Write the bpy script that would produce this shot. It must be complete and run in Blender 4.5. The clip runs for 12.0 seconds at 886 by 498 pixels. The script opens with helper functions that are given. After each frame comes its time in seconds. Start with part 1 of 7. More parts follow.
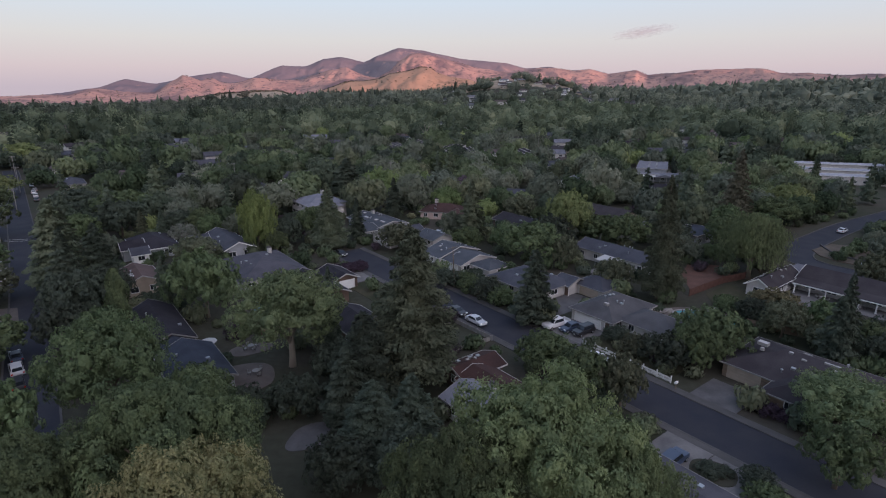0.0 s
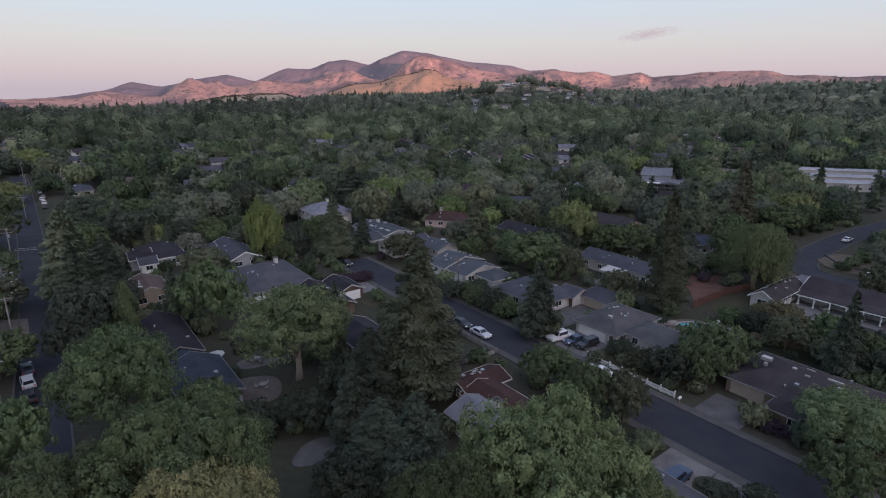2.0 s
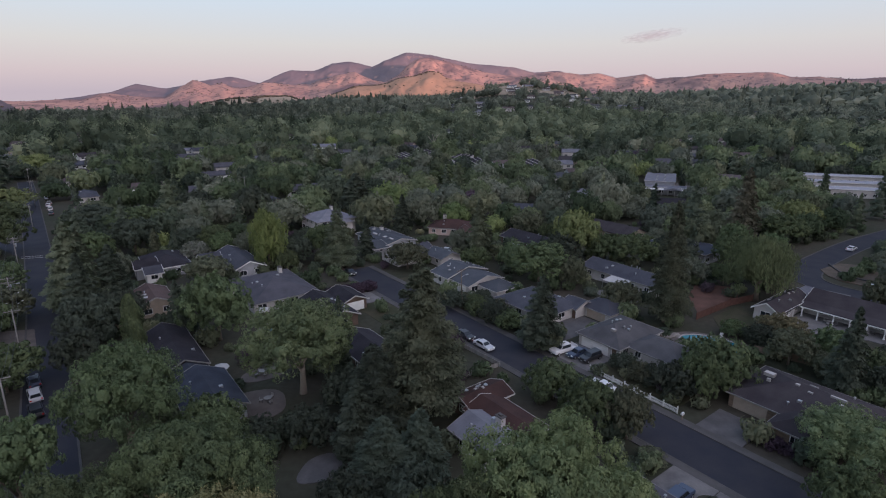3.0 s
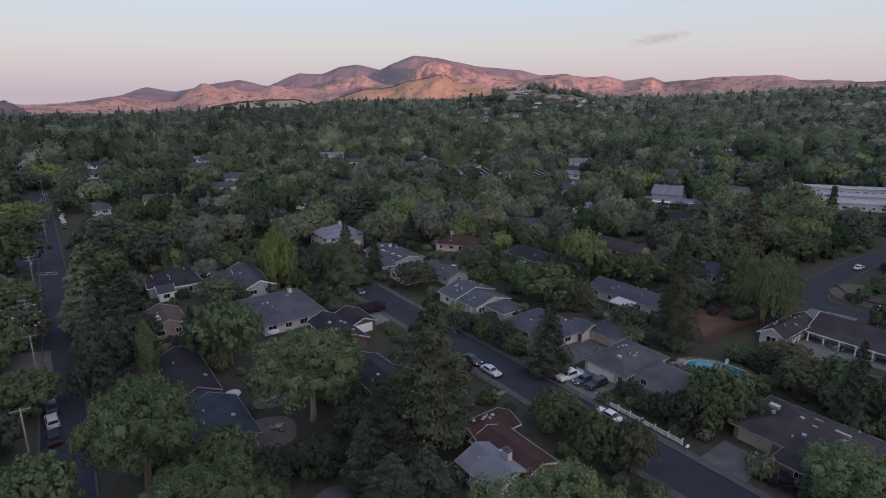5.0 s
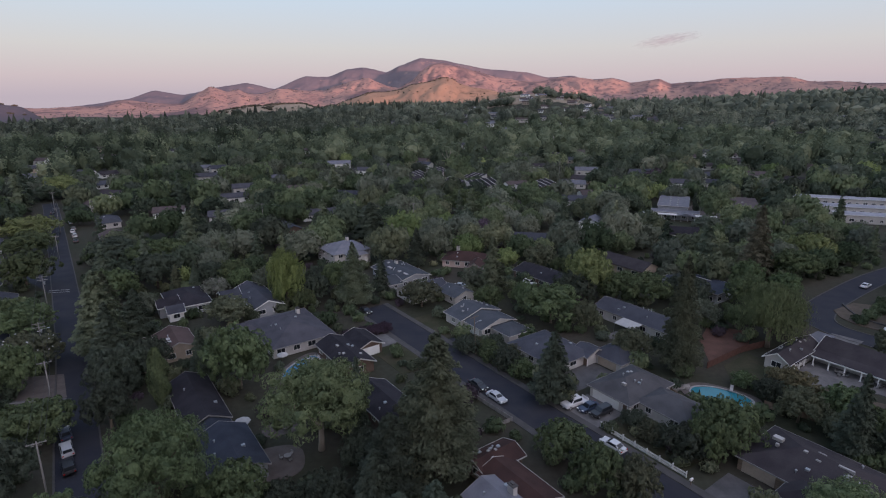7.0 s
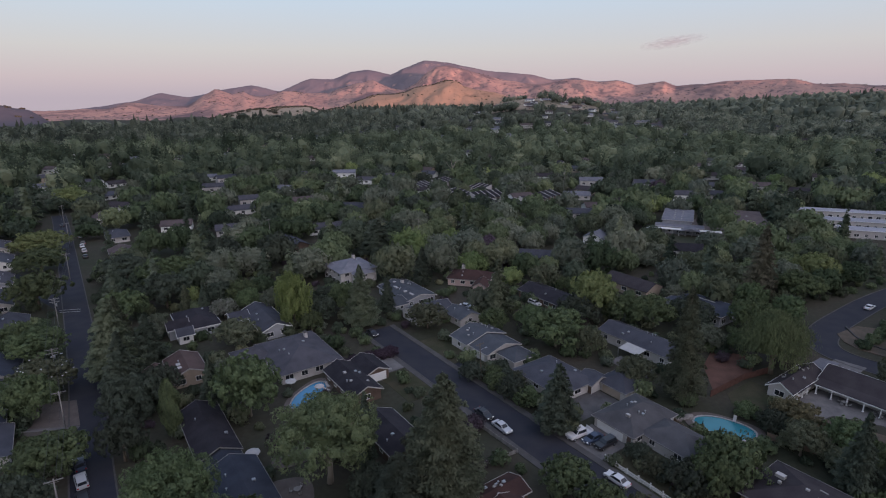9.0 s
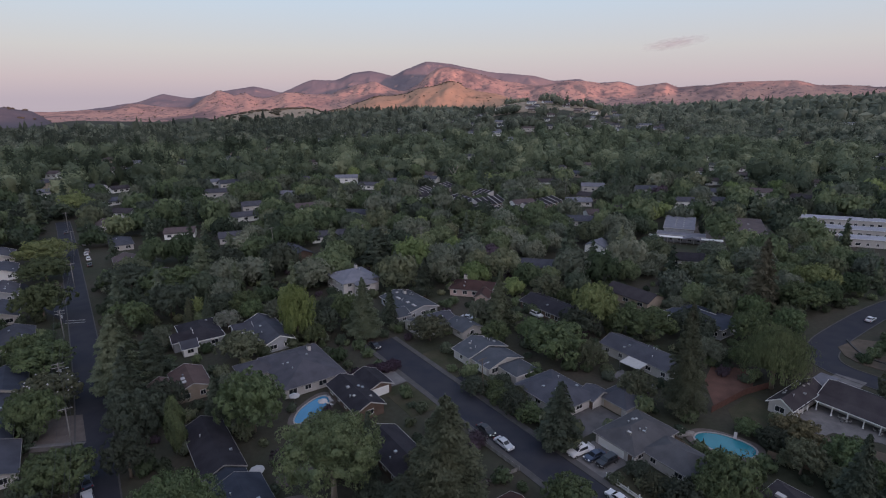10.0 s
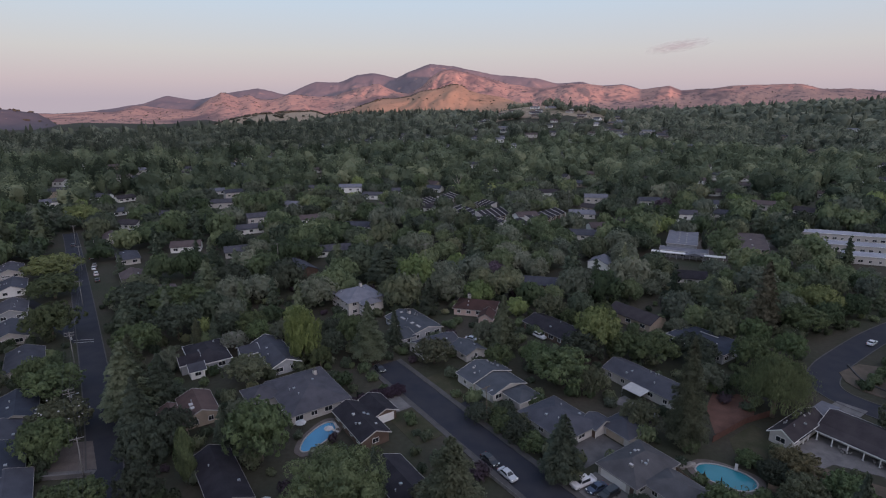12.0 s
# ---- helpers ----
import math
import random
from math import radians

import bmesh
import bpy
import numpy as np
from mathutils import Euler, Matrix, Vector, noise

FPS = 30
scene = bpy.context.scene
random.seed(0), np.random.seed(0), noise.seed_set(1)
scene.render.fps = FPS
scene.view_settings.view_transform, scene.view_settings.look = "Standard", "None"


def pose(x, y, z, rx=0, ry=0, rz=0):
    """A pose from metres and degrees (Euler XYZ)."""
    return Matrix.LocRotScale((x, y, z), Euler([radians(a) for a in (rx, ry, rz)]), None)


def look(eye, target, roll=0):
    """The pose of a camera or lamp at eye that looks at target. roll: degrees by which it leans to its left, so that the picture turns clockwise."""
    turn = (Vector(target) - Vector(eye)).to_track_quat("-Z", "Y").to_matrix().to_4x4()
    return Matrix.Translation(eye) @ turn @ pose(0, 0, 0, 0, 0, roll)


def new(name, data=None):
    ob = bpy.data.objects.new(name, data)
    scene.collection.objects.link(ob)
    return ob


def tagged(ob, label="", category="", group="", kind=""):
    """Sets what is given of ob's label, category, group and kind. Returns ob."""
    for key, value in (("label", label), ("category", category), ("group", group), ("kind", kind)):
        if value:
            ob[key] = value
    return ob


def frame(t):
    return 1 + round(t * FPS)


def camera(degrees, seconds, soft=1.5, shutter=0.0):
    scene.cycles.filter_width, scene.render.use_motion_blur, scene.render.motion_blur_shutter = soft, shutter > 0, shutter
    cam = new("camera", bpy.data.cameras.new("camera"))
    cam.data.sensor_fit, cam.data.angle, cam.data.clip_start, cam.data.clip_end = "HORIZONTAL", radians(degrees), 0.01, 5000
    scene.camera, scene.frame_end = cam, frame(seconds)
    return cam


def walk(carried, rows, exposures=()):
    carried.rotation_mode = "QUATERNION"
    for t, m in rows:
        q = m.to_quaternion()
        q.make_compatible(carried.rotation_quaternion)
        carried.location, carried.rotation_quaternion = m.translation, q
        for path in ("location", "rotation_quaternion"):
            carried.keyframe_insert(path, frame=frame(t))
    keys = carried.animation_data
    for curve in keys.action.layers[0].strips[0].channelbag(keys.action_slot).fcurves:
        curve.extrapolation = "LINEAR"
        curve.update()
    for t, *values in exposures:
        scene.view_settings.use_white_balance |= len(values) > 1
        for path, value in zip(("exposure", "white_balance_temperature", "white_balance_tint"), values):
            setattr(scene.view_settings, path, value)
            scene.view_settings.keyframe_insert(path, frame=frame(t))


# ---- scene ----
cam = camera(78.0, 12.0, soft=1.13)
METRES, EYE, TILT, LEAN, TURN = 32.0, 43.8, -16.5, 0.0, 0.0
ROWS = [
    (0.0, 0.0, 0.0, 0.0, -0.0, 0.0, -0.0),
    (0.5, 0.0, -0.0032, 0.0093, 0.09, 0.08, -0.02),
    (1.0, -0.0007, -0.0096, 0.0223, 0.17, 0.12, -0.05),
    (1.5, -0.0034, -0.0186, 0.0394, 0.27, 0.17, -0.04),
    (2.0, -0.0053, -0.0277, 0.0655, 0.43, 0.21, -0.06),
    (2.5, -0.0056, -0.0349, 0.0993, 0.62, 0.27, -0.09),
    (3.0, -0.0059, -0.0418, 0.1346, 0.78, 0.35, -0.15),
    (5.0, -0.013, -0.0915, 0.2854, 1.48, 0.57, -0.33),
    (5.5, -0.0126, -0.1006, 0.3244, 1.67, 0.61, -0.32),
    (6.0, -0.0127, -0.1098, 0.3645, 1.82, 0.65, -0.3),
    (6.5, -0.0114, -0.1201, 0.4038, 1.99, 0.68, -0.32),
    (7.0, -0.0127, -0.1337, 0.4471, 2.13, 0.72, -0.34),
    (9.0, -0.0275, -0.1897, 0.6403, 2.55, 0.85, -0.44),
    (9.5, -0.0308, -0.2052, 0.6952, 2.65, 0.88, -0.47),
    (10.0, -0.0336, -0.2212, 0.7505, 2.72, 0.91, -0.51),
    (10.5, -0.0359, -0.2373, 0.8062, 2.82, 0.94, -0.57),
    (11.0, -0.0405, -0.2549, 0.8631, 2.89, 0.97, -0.64),
    (11.5, -0.0452, -0.2711, 0.9194, 2.97, 1.01, -0.71),
    (12.0, -0.049, -0.2812, 0.9565, 3.0, 1.05, -0.73),
]
walk(cam, [(t, pose(0, 0, EYE, TILT, LEAN, TURN) @ pose(METRES * x, METRES * y, METRES * z, 90 + pitch, roll, yaw)) for t, x, y, z, yaw, pitch, roll in ROWS],
     exposures=[(0.0, 0.1), (6.0, 0.0), (12.0, -0.1)])

import collections

# ---------------------------------------------------------------- light
SUN_ELEV = 3.4                      # degrees above the horizon, just before it sets
SUN_DIR = Vector((-0.6, 0.8, 0.0))  # the way its light travels over the ground

world = bpy.data.worlds.new("dusk_sky")
scene.world = world
world.use_nodes = True
wn, wl = world.node_tree.nodes, world.node_tree.links
wn.clear()
w_out = wn.new("ShaderNodeOutputWorld")
w_bg = wn.new("ShaderNodeBackground")
w_sky = wn.new("ShaderNodeTexSky")
w_sky.sky_type = "NISHITA"
w_sky.sun_disc = False
w_sky.sun_elevation = radians(SUN_ELEV)
w_sky.sun_rotation = math.atan2(-SUN_DIR.x, -SUN_DIR.y)
w_sky.altitude = 100
w_sky.air_density, w_sky.dust_density, w_sky.ozone_density = 1.0, 1.5, 2.0
w_geo = wn.new("ShaderNodeTexCoord")
w_sep = wn.new("ShaderNodeSeparateXYZ")
wl.new(w_geo.outputs["Generated"], w_sep.inputs[0])
w_ramp = wn.new("ShaderNodeValToRGB")      # dusk gradient: pink belt low down, pale blue above
w_ramp.color_ramp.elements[0].position = 0.0
w_ramp.color_ramp.elements[0].color = (0.50, 0.43, 0.50, 1)
w_ramp.color_ramp.elements[1].position = 0.9
w_ramp.color_ramp.elements[1].color = (0.27, 0.38, 0.62, 1)
for w_pos, w_col in ((0.03, (0.575, 0.488, 0.535, 1)), (0.075, (0.605, 0.578, 0.596, 1)), (0.15, (0.55, 0.63, 0.745, 1)), (0.35, (0.40, 0.52, 0.74, 1))):
    w_el = w_ramp.color_ramp.elements.new(w_pos)
    w_el.color = w_col
wl.new(w_sep.outputs[2], w_ramp.inputs[0])
w_gain = wn.new("ShaderNodeVectorMath")
w_gain.operation = "SCALE"
w_gain.inputs["Scale"].default_value = 0.12
wl.new(w_sky.outputs[0], w_gain.inputs[0])
w_mix = wn.new("ShaderNodeMixRGB")
w_mix.inputs[0].default_value = 0.8
wl.new(w_gain.outputs[0], w_mix.inputs[1])
wl.new(w_ramp.outputs[0], w_mix.inputs[2])
w_dot = wn.new("ShaderNodeVectorMath")        # warm afterglow round the setting sun
w_dot.operation = "DOT_PRODUCT"
w_dot.inputs[1].default_value = (-0.95 * SUN_DIR.x, -0.95 * SUN_DIR.y, 0.31)
wl.new(w_geo.outputs["Generated"], w_dot.inputs[0])
w_pow = wn.new("ShaderNodeMapRange")
w_pow.interpolation_type = "SMOOTHSTEP"
w_pow.inputs["From Min"].default_value, w_pow.inputs["From Max"].default_value = 0.1, 1.0
w_pow.inputs["To Min"].default_value, w_pow.inputs["To Max"].default_value = 0.0, 1.0
wl.new(w_dot.outputs["Value"], w_pow.inputs[0])
w_glow = wn.new("ShaderNodeMixRGB")
w_glow.blend_type = "ADD"
w_glow.inputs[2].default_value = (0.88, 0.72, 0.73, 1)
wl.new(w_pow.outputs[0], w_glow.inputs[0])
wl.new(w_mix.outputs[0], w_glow.inputs[1])
wl.new(w_glow.outputs[0], w_bg.inputs[0])
w_bg.inputs[1].default_value = 1.28
wl.new(w_bg.outputs[0], w_out.inputs[0])

sun_data = bpy.data.lights.new("sun", "SUN")
sun_data.energy, sun_data.angle, sun_data.color = 4.6, radians(0.6), (1.0, 0.47, 0.40)
sun = new("sun", sun_data)
sun.matrix_world = look((0, 0, 300), Vector((0, 0, 300)) + SUN_DIR - Vector((0, 0, math.tan(radians(SUN_ELEV)))))


# ---------------------------------------------------------------- materials
def mat(name, color, rough=0.8, spec=0.3, metal=0.0, vary=0.15, scale=1.5, fine=12.0, bump=0.15, second=None, island=0.0, thing=0.0, stretch=(1, 1, 1), translucent=0.0, tint=0.0):
    """A surface with variation at two scales, grain, and shifts from piece to piece."""
    m = bpy.data.materials.new(name)
    m.use_nodes = True
    n, l = m.node_tree.nodes, m.node_tree.links
    bsdf = n["Principled BSDF"]
    bsdf.inputs["Roughness"].default_value = rough
    bsdf.inputs["Specular IOR Level"].default_value = spec
    bsdf.inputs["Metallic"].default_value = metal
    co = n.new("ShaderNodeTexCoord")
    mp = n.new("ShaderNodeMapping")
    mp.inputs["Scale"].default_value = stretch
    l.new(co.outputs["Object"], mp.inputs[0])
    big = n.new("ShaderNodeTexNoise")
    big.inputs["Scale"].default_value = scale
    big.inputs["Detail"].default_value = 4
    l.new(mp.outputs[0], big.inputs["Vector"])
    small = n.new("ShaderNodeTexNoise")
    small.inputs["Scale"].default_value = fine
    small.inputs["Detail"].default_value = 3
    l.new(mp.outputs[0], small.inputs["Vector"])
    ramp = n.new("ShaderNodeMapRange")
    ramp.inputs["From Min"].default_value, ramp.inputs["From Max"].default_value = 0.35, 0.65
    l.new(big.outputs["Fac"], ramp.inputs[0])
    mix = n.new("ShaderNodeMixRGB")
    other = second if second else tuple(c * (1 - 1.6 * vary) for c in color)
    mix.inputs[1].default_value = (*color, 1)
    mix.inputs[2].default_value = (*other, 1)
    l.new(ramp.outputs[0], mix.inputs[0])
    hsv = n.new("ShaderNodeHueSaturation")
    l.new(mix.outputs[0], hsv.inputs["Color"])
    val = n.new("ShaderNodeMath")
    val.operation = "MULTIPLY_ADD"
    l.new(small.outputs["Fac"], val.inputs[0])
    val.inputs[1].default_value, val.inputs[2].default_value = 2 * vary, 1 - vary
    last = val
    geo = n.new("ShaderNodeNewGeometry")
    info = n.new("ShaderNodeObjectInfo")
    for source, amount in ((geo.outputs["Random Per Island"], island), (info.outputs["Random"], thing)):
        if amount:
            a = n.new("ShaderNodeMath")
            a.operation = "MULTIPLY_ADD"
            l.new(source, a.inputs[0])
            a.inputs[1].default_value, a.inputs[2].default_value = 2 * amount, 1 - amount
            b = n.new("ShaderNodeMath")
            b.operation = "MULTIPLY"
            l.new(a.outputs[0], b.inputs[0])
            l.new(last.outputs[0], b.inputs[1])
            last = b
    if tint:                             # each tree's own tone, with the canopy's left-to-right shading mixed in
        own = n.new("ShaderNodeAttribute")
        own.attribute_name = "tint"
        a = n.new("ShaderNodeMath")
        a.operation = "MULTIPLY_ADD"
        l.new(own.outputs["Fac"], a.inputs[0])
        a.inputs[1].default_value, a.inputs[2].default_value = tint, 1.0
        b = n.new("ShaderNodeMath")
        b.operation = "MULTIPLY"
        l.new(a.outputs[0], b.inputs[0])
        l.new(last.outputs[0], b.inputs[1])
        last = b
        h = n.new("ShaderNodeMath")
        h.operation = "MULTIPLY_ADD"
        l.new(own.outputs["Fac"], h.inputs[0])
        h.inputs[1].default_value, h.inputs[2].default_value = -0.028, 0.5
        l.new(h.outputs[0], hsv.inputs["Hue"])
    l.new(last.outputs[0], hsv.inputs["Value"])
    if thing > 0.1 and not tint:
        h = n.new("ShaderNodeMath")
        h.operation = "MULTIPLY_ADD"
        l.new(info.outputs["Random"], h.inputs[0])
        h.inputs[1].default_value, h.inputs[2].default_value = 0.030, 0.488
        l.new(h.outputs[0], hsv.inputs["Hue"])
    l.new(hsv.outputs[0], bsdf.inputs["Base Color"])
    if bump:
        bp = n.new("ShaderNodeBump")
        bp.inputs["Strength"].default_value = bump
        bp.inputs["Distance"].default_value = 0.05
        l.new(small.outputs["Fac"], bp.inputs["Height"])
        l.new(bp.outputs[0], bsdf.inputs["Normal"])
    if translucent:
        tr = n.new("ShaderNodeBsdfTranslucent")
        l.new(hsv.outputs[0], tr.inputs["Color"])
        ms = n.new("ShaderNodeMixShader")
        ms.inputs[0].default_value = translucent
        l.new(bsdf.outputs[0], ms.inputs[1])
        l.new(tr.outputs[0], ms.inputs[2])
        l.new(ms.outputs[0], n["Material Output"].inputs["Surface"])
    return m


def leaf(name, color, second):
    return mat(name, color, rough=0.75, spec=0.12, vary=0.14, scale=2.4, fine=9.0, bump=0.0, second=second, island=0.15, thing=0.26, translucent=0.22)


def canopy_leaf(name, color, second, scale=0.16, tone=0.42):
    return mat(name, color, rough=0.8, spec=0.1, vary=0.16, scale=scale, fine=0.8, bump=0.0, second=second, island=0.10, translucent=0.3, tint=tone)



M_LEAF = {
    "green": leaf("oak_leaves", (0.119, 0.149, 0.072), (0.074, 0.097, 0.052)),
    "dark": leaf("dark_leaves", (0.070, 0.084, 0.060), (0.050, 0.060, 0.046)),
    "bright": leaf("bright_leaves", (0.230, 0.264, 0.111), (0.163, 0.197, 0.088)),
    "yellow": leaf("yellowing_leaves", (0.327, 0.303, 0.142), (0.194, 0.209, 0.104)),
    "olive": leaf("olive_leaves", (0.129, 0.133, 0.083), (0.084, 0.094, 0.062)),
    "brown": leaf("rusty_needles", (0.126, 0.089, 0.069), (0.088, 0.068, 0.053)),
    "pale": leaf("pale_leaves", (0.234, 0.236, 0.185), (0.137, 0.154, 0.112)),
    "grey": leaf("flowering_leaves", (0.260, 0.262, 0.235), (0.130, 0.150, 0.105)),
    "needle": leaf("conifer_needles", (0.084, 0.101, 0.072), (0.058, 0.073, 0.054)),
    "cone": leaf("olive_needles", (0.133, 0.145, 0.092), (0.088, 0.104, 0.068)),
    "purple": leaf("plum_leaves", (0.076, 0.053, 0.073), (0.052, 0.036, 0.051)),
    # paler and greyer than near leaves: distance haze is put into the colour
    "far": canopy_leaf("hazed_wood_leaves", (0.180, 0.194, 0.138), (0.096, 0.114, 0.089), 0.022, 0.50),
    "mint": leaf("fresh_leaves", (0.184, 0.221, 0.109), (0.113, 0.147, 0.078)),
    "amber": leaf("turning_leaves", (0.159, 0.133, 0.074), (0.101, 0.095, 0.058)),
    "rust": leaf("dull_brown_needles", (0.112, 0.100, 0.071), (0.081, 0.076, 0.055)),
    "lime": leaf("lime_leaves", (0.205, 0.240, 0.085), (0.135, 0.165, 0.066)),
    "sage": leaf("sage_leaves", (0.175, 0.201, 0.092), (0.110, 0.138, 0.070)),
    # lifted for haze as well
    "wood": canopy_leaf("hazed_middle_wood_leaves", (0.168, 0.194, 0.118), (0.093, 0.117, 0.078), 0.03, 0.52),
}
M_CANOPY = {
    "green": canopy_leaf("green_canopy_leaves", (0.150, 0.185, 0.099), (0.098, 0.126, 0.073)),
    "dark": canopy_leaf("dark_canopy_leaves", (0.098, 0.121, 0.082), (0.069, 0.089, 0.062)),
    "bright": canopy_leaf("bright_canopy_leaves", (0.227, 0.274, 0.113), (0.165, 0.211, 0.091)),
    "olive": canopy_leaf("olive_canopy_leaves", (0.159, 0.172, 0.103), (0.105, 0.123, 0.081)),
    "grey": canopy_leaf("grey_canopy_leaves", (0.172, 0.192, 0.143), (0.114, 0.137, 0.101)),
    "needle": canopy_leaf("conifer_canopy_needles", (0.112, 0.136, 0.096), (0.078, 0.101, 0.071)),
    "cone": canopy_leaf("olive_canopy_needles", (0.159, 0.182, 0.115), (0.108, 0.132, 0.086)),
    "purple": canopy_leaf("plum_canopy_leaves", (0.099, 0.073, 0.091), (0.069, 0.053, 0.064)),
    "far": M_LEAF["far"],
}
M_BARK = mat("bark", (0.16, 0.13, 0.10), rough=0.9, vary=0.25, scale=0.8, fine=9, bump=0.5, stretch=(4, 4, 0.7))
M_PALEBARK = mat("pale_bark", (0.33, 0.29, 0.24), rough=0.9, vary=0.2, scale=0.8, fine=9, bump=0.4, stretch=(4, 4, 0.7))
M_GROUND = mat("dry_ground", (0.060, 0.053, 0.042), rough=0.95, spec=0.1, vary=0.3, scale=0.05, fine=0.9, second=(0.040, 0.045, 0.029))
M_LAWN = mat("lawn_grass", (0.041, 0.046, 0.026), rough=0.95, spec=0.1, vary=0.25, scale=0.25, fine=3, second=(0.068, 0.060, 0.040))
M_ASPHALT = mat("asphalt", (0.023, 0.025, 0.035), rough=0.88, spec=0.25, vary=0.14, scale=0.22, fine=4, second=(0.034, 0.034, 0.041))
M_CONCRETE = mat("concrete", (0.160, 0.150, 0.146), rough=0.9, vary=0.18, scale=0.4, fine=3, second=(0.105, 0.100, 0.100))
M_KERB = mat("kerb_concrete", (0.085, 0.080, 0.078), rough=0.9, vary=0.15, scale=0.5, fine=4)
M_PATIO = mat("tan_paving", (0.125, 0.105, 0.095), rough=0.9, vary=0.15, scale=0.5, fine=3)
M_REDDIRT = mat("red_clay", (0.135, 0.070, 0.052), rough=0.95, vary=0.2, scale=0.3, fine=2)
M_WHITE = mat("white_paint", (0.72, 0.72, 0.70), rough=0.6, vary=0.05, scale=0.8, fine=6, bump=0.05)
M_CREAM = mat("cream_stucco", (0.46, 0.44, 0.42), rough=0.85, vary=0.07, scale=0.8, fine=8)
M_TANWALL = mat("tan_siding", (0.36, 0.30, 0.24), rough=0.85, vary=0.10, scale=0.8, fine=8)
M_GREYWALL = mat("grey_siding", (0.30, 0.31, 0.33), rough=0.85, vary=0.10, scale=0.8, fine=8)
M_BROWNWALL = mat("brown_siding", (0.13, 0.09, 0.07), rough=0.85, vary=0.15, scale=0.8, fine=8)
M_PINKWALL = mat("pink_stucco", (0.50, 0.38, 0.34), rough=0.85, vary=0.08, scale=0.8, fine=8)
M_GLASS = mat("window_glass", (0.02, 0.024, 0.03), rough=0.06, spec=0.6, vary=0.02, bump=0.0)
M_WOOD = mat("weathered_wood", (0.20, 0.15, 0.11), rough=0.85, vary=0.2, scale=0.7, fine=7, stretch=(1, 1, 6))
M_REDWOOD = mat("red_stained_wood", (0.105, 0.052, 0.040), rough=0.85, vary=0.2, scale=0.7, fine=7)
M_TRIM = mat("weathered_trim_paint", (0.26, 0.25, 0.24), rough=0.7, vary=0.1, scale=0.8, fine=6, bump=0.05)
M_METAL = mat("galvanised_metal", (0.42, 0.43, 0.44), rough=0.45, metal=0.7, vary=0.08)
M_DARKMETAL = mat("dark_metal", (0.05, 0.05, 0.055), rough=0.5, metal=0.5, vary=0.08)
M_TYRE = mat("tyre_rubber", (0.02, 0.02, 0.02), rough=0.85, vary=0.1)
M_WATER = mat("pool_water", (0.038, 0.205, 0.25), rough=0.08, spec=0.5, vary=0.06, scale=0.3, fine=1.2, bump=0.03)
M_WATERBLUE = mat("blue_pool_water", (0.050, 0.215, 0.37), rough=0.08, spec=0.5, vary=0.06, scale=0.3, fine=1.2, bump=0.03)
M_CLOTH = mat("white_canvas", (0.42, 0.41, 0.40), rough=0.9, vary=0.08)
M_POLE = mat("silvered_pole_wood", (0.27, 0.255, 0.24), rough=0.9, vary=0.18, scale=0.6, fine=7, stretch=(3, 3, 0.5))
M_PORCELAIN = mat("grey_porcelain", (0.16, 0.16, 0.165), rough=0.4, vary=0.05)
M_LAMP = mat("lamp_glass", (0.85, 0.85, 0.8), rough=0.3, vary=0.03)
M_REDLIGHT = mat("red_lens", (0.4, 0.02, 0.02), rough=0.2, vary=0.03)


def shingles(name, color, second):
    m = mat(name, color, rough=0.93, spec=0.15, vary=0.16, scale=0.35, fine=5, second=second, thing=0.10)
    n, l = m.node_tree.nodes, m.node_tree.links
    co = n.new("ShaderNodeTexCoord")
    sep = n.new("ShaderNodeSeparateXYZ")
    l.new(co.outputs["Object"], sep.inputs[0])
    saw = n.new("ShaderNodeMath")       # courses of shingles, one above the other
    saw.operation = "MULTIPLY"
    saw.inputs[1].default_value = 14
    l.new(sep.outputs[2], saw.inputs[0])
    fr = n.new("ShaderNodeMath")
    fr.operation = "FRACT"
    l.new(saw.outputs[0], fr.inputs[0])
    bp = n.new("ShaderNodeBump")
    bp.inputs["Strength"].default_value = 0.5
    bp.inputs["Distance"].default_value = 0.03
    l.new(fr.outputs[0], bp.inputs["Height"])
    l.new(bp.outputs[0], n["Principled BSDF"].inputs["Normal"])
    return m


M_ROOF = {
    "grey": shingles("grey_shingles", (0.076, 0.074, 0.086), (0.055, 0.054, 0.064)),
    "blue": shingles("blue_grey_shingles", (0.066, 0.068, 0.082), (0.049, 0.051, 0.063)),
    "drab": shingles("grey_brown_shingles", (0.086, 0.085, 0.090), (0.062, 0.061, 0.066)),
    "rose": shingles("rose_brown_shingles", (0.105, 0.072, 0.066), (0.078, 0.055, 0.052)),
    "teal": shingles("weathered_blue_grey_shingles", (0.074, 0.080, 0.092), (0.055, 0.061, 0.072)),
    "brown": shingles("brown_shingles", (0.050, 0.044, 0.047), (0.035, 0.030, 0.034)),
    "dark": shingles("dark_shingles", (0.032, 0.030, 0.036), (0.022, 0.020, 0.025)),
    "red": shingles("red_brown_shingles", (0.066, 0.037, 0.033), (0.047, 0.028, 0.026)),
    "light": shingles("pale_roofing", (0.169, 0.171, 0.196), (0.132, 0.133, 0.154)),
    "white": shingles("white_membrane", (0.292, 0.296, 0.328), (0.236, 0.238, 0.270)),
    "slate": shingles("slate_shingles", (0.042, 0.048, 0.064), (0.030, 0.035, 0.048)),
    "tan": shingles("tan_shingles", (0.099, 0.078, 0.076), (0.075, 0.059, 0.060)),
}


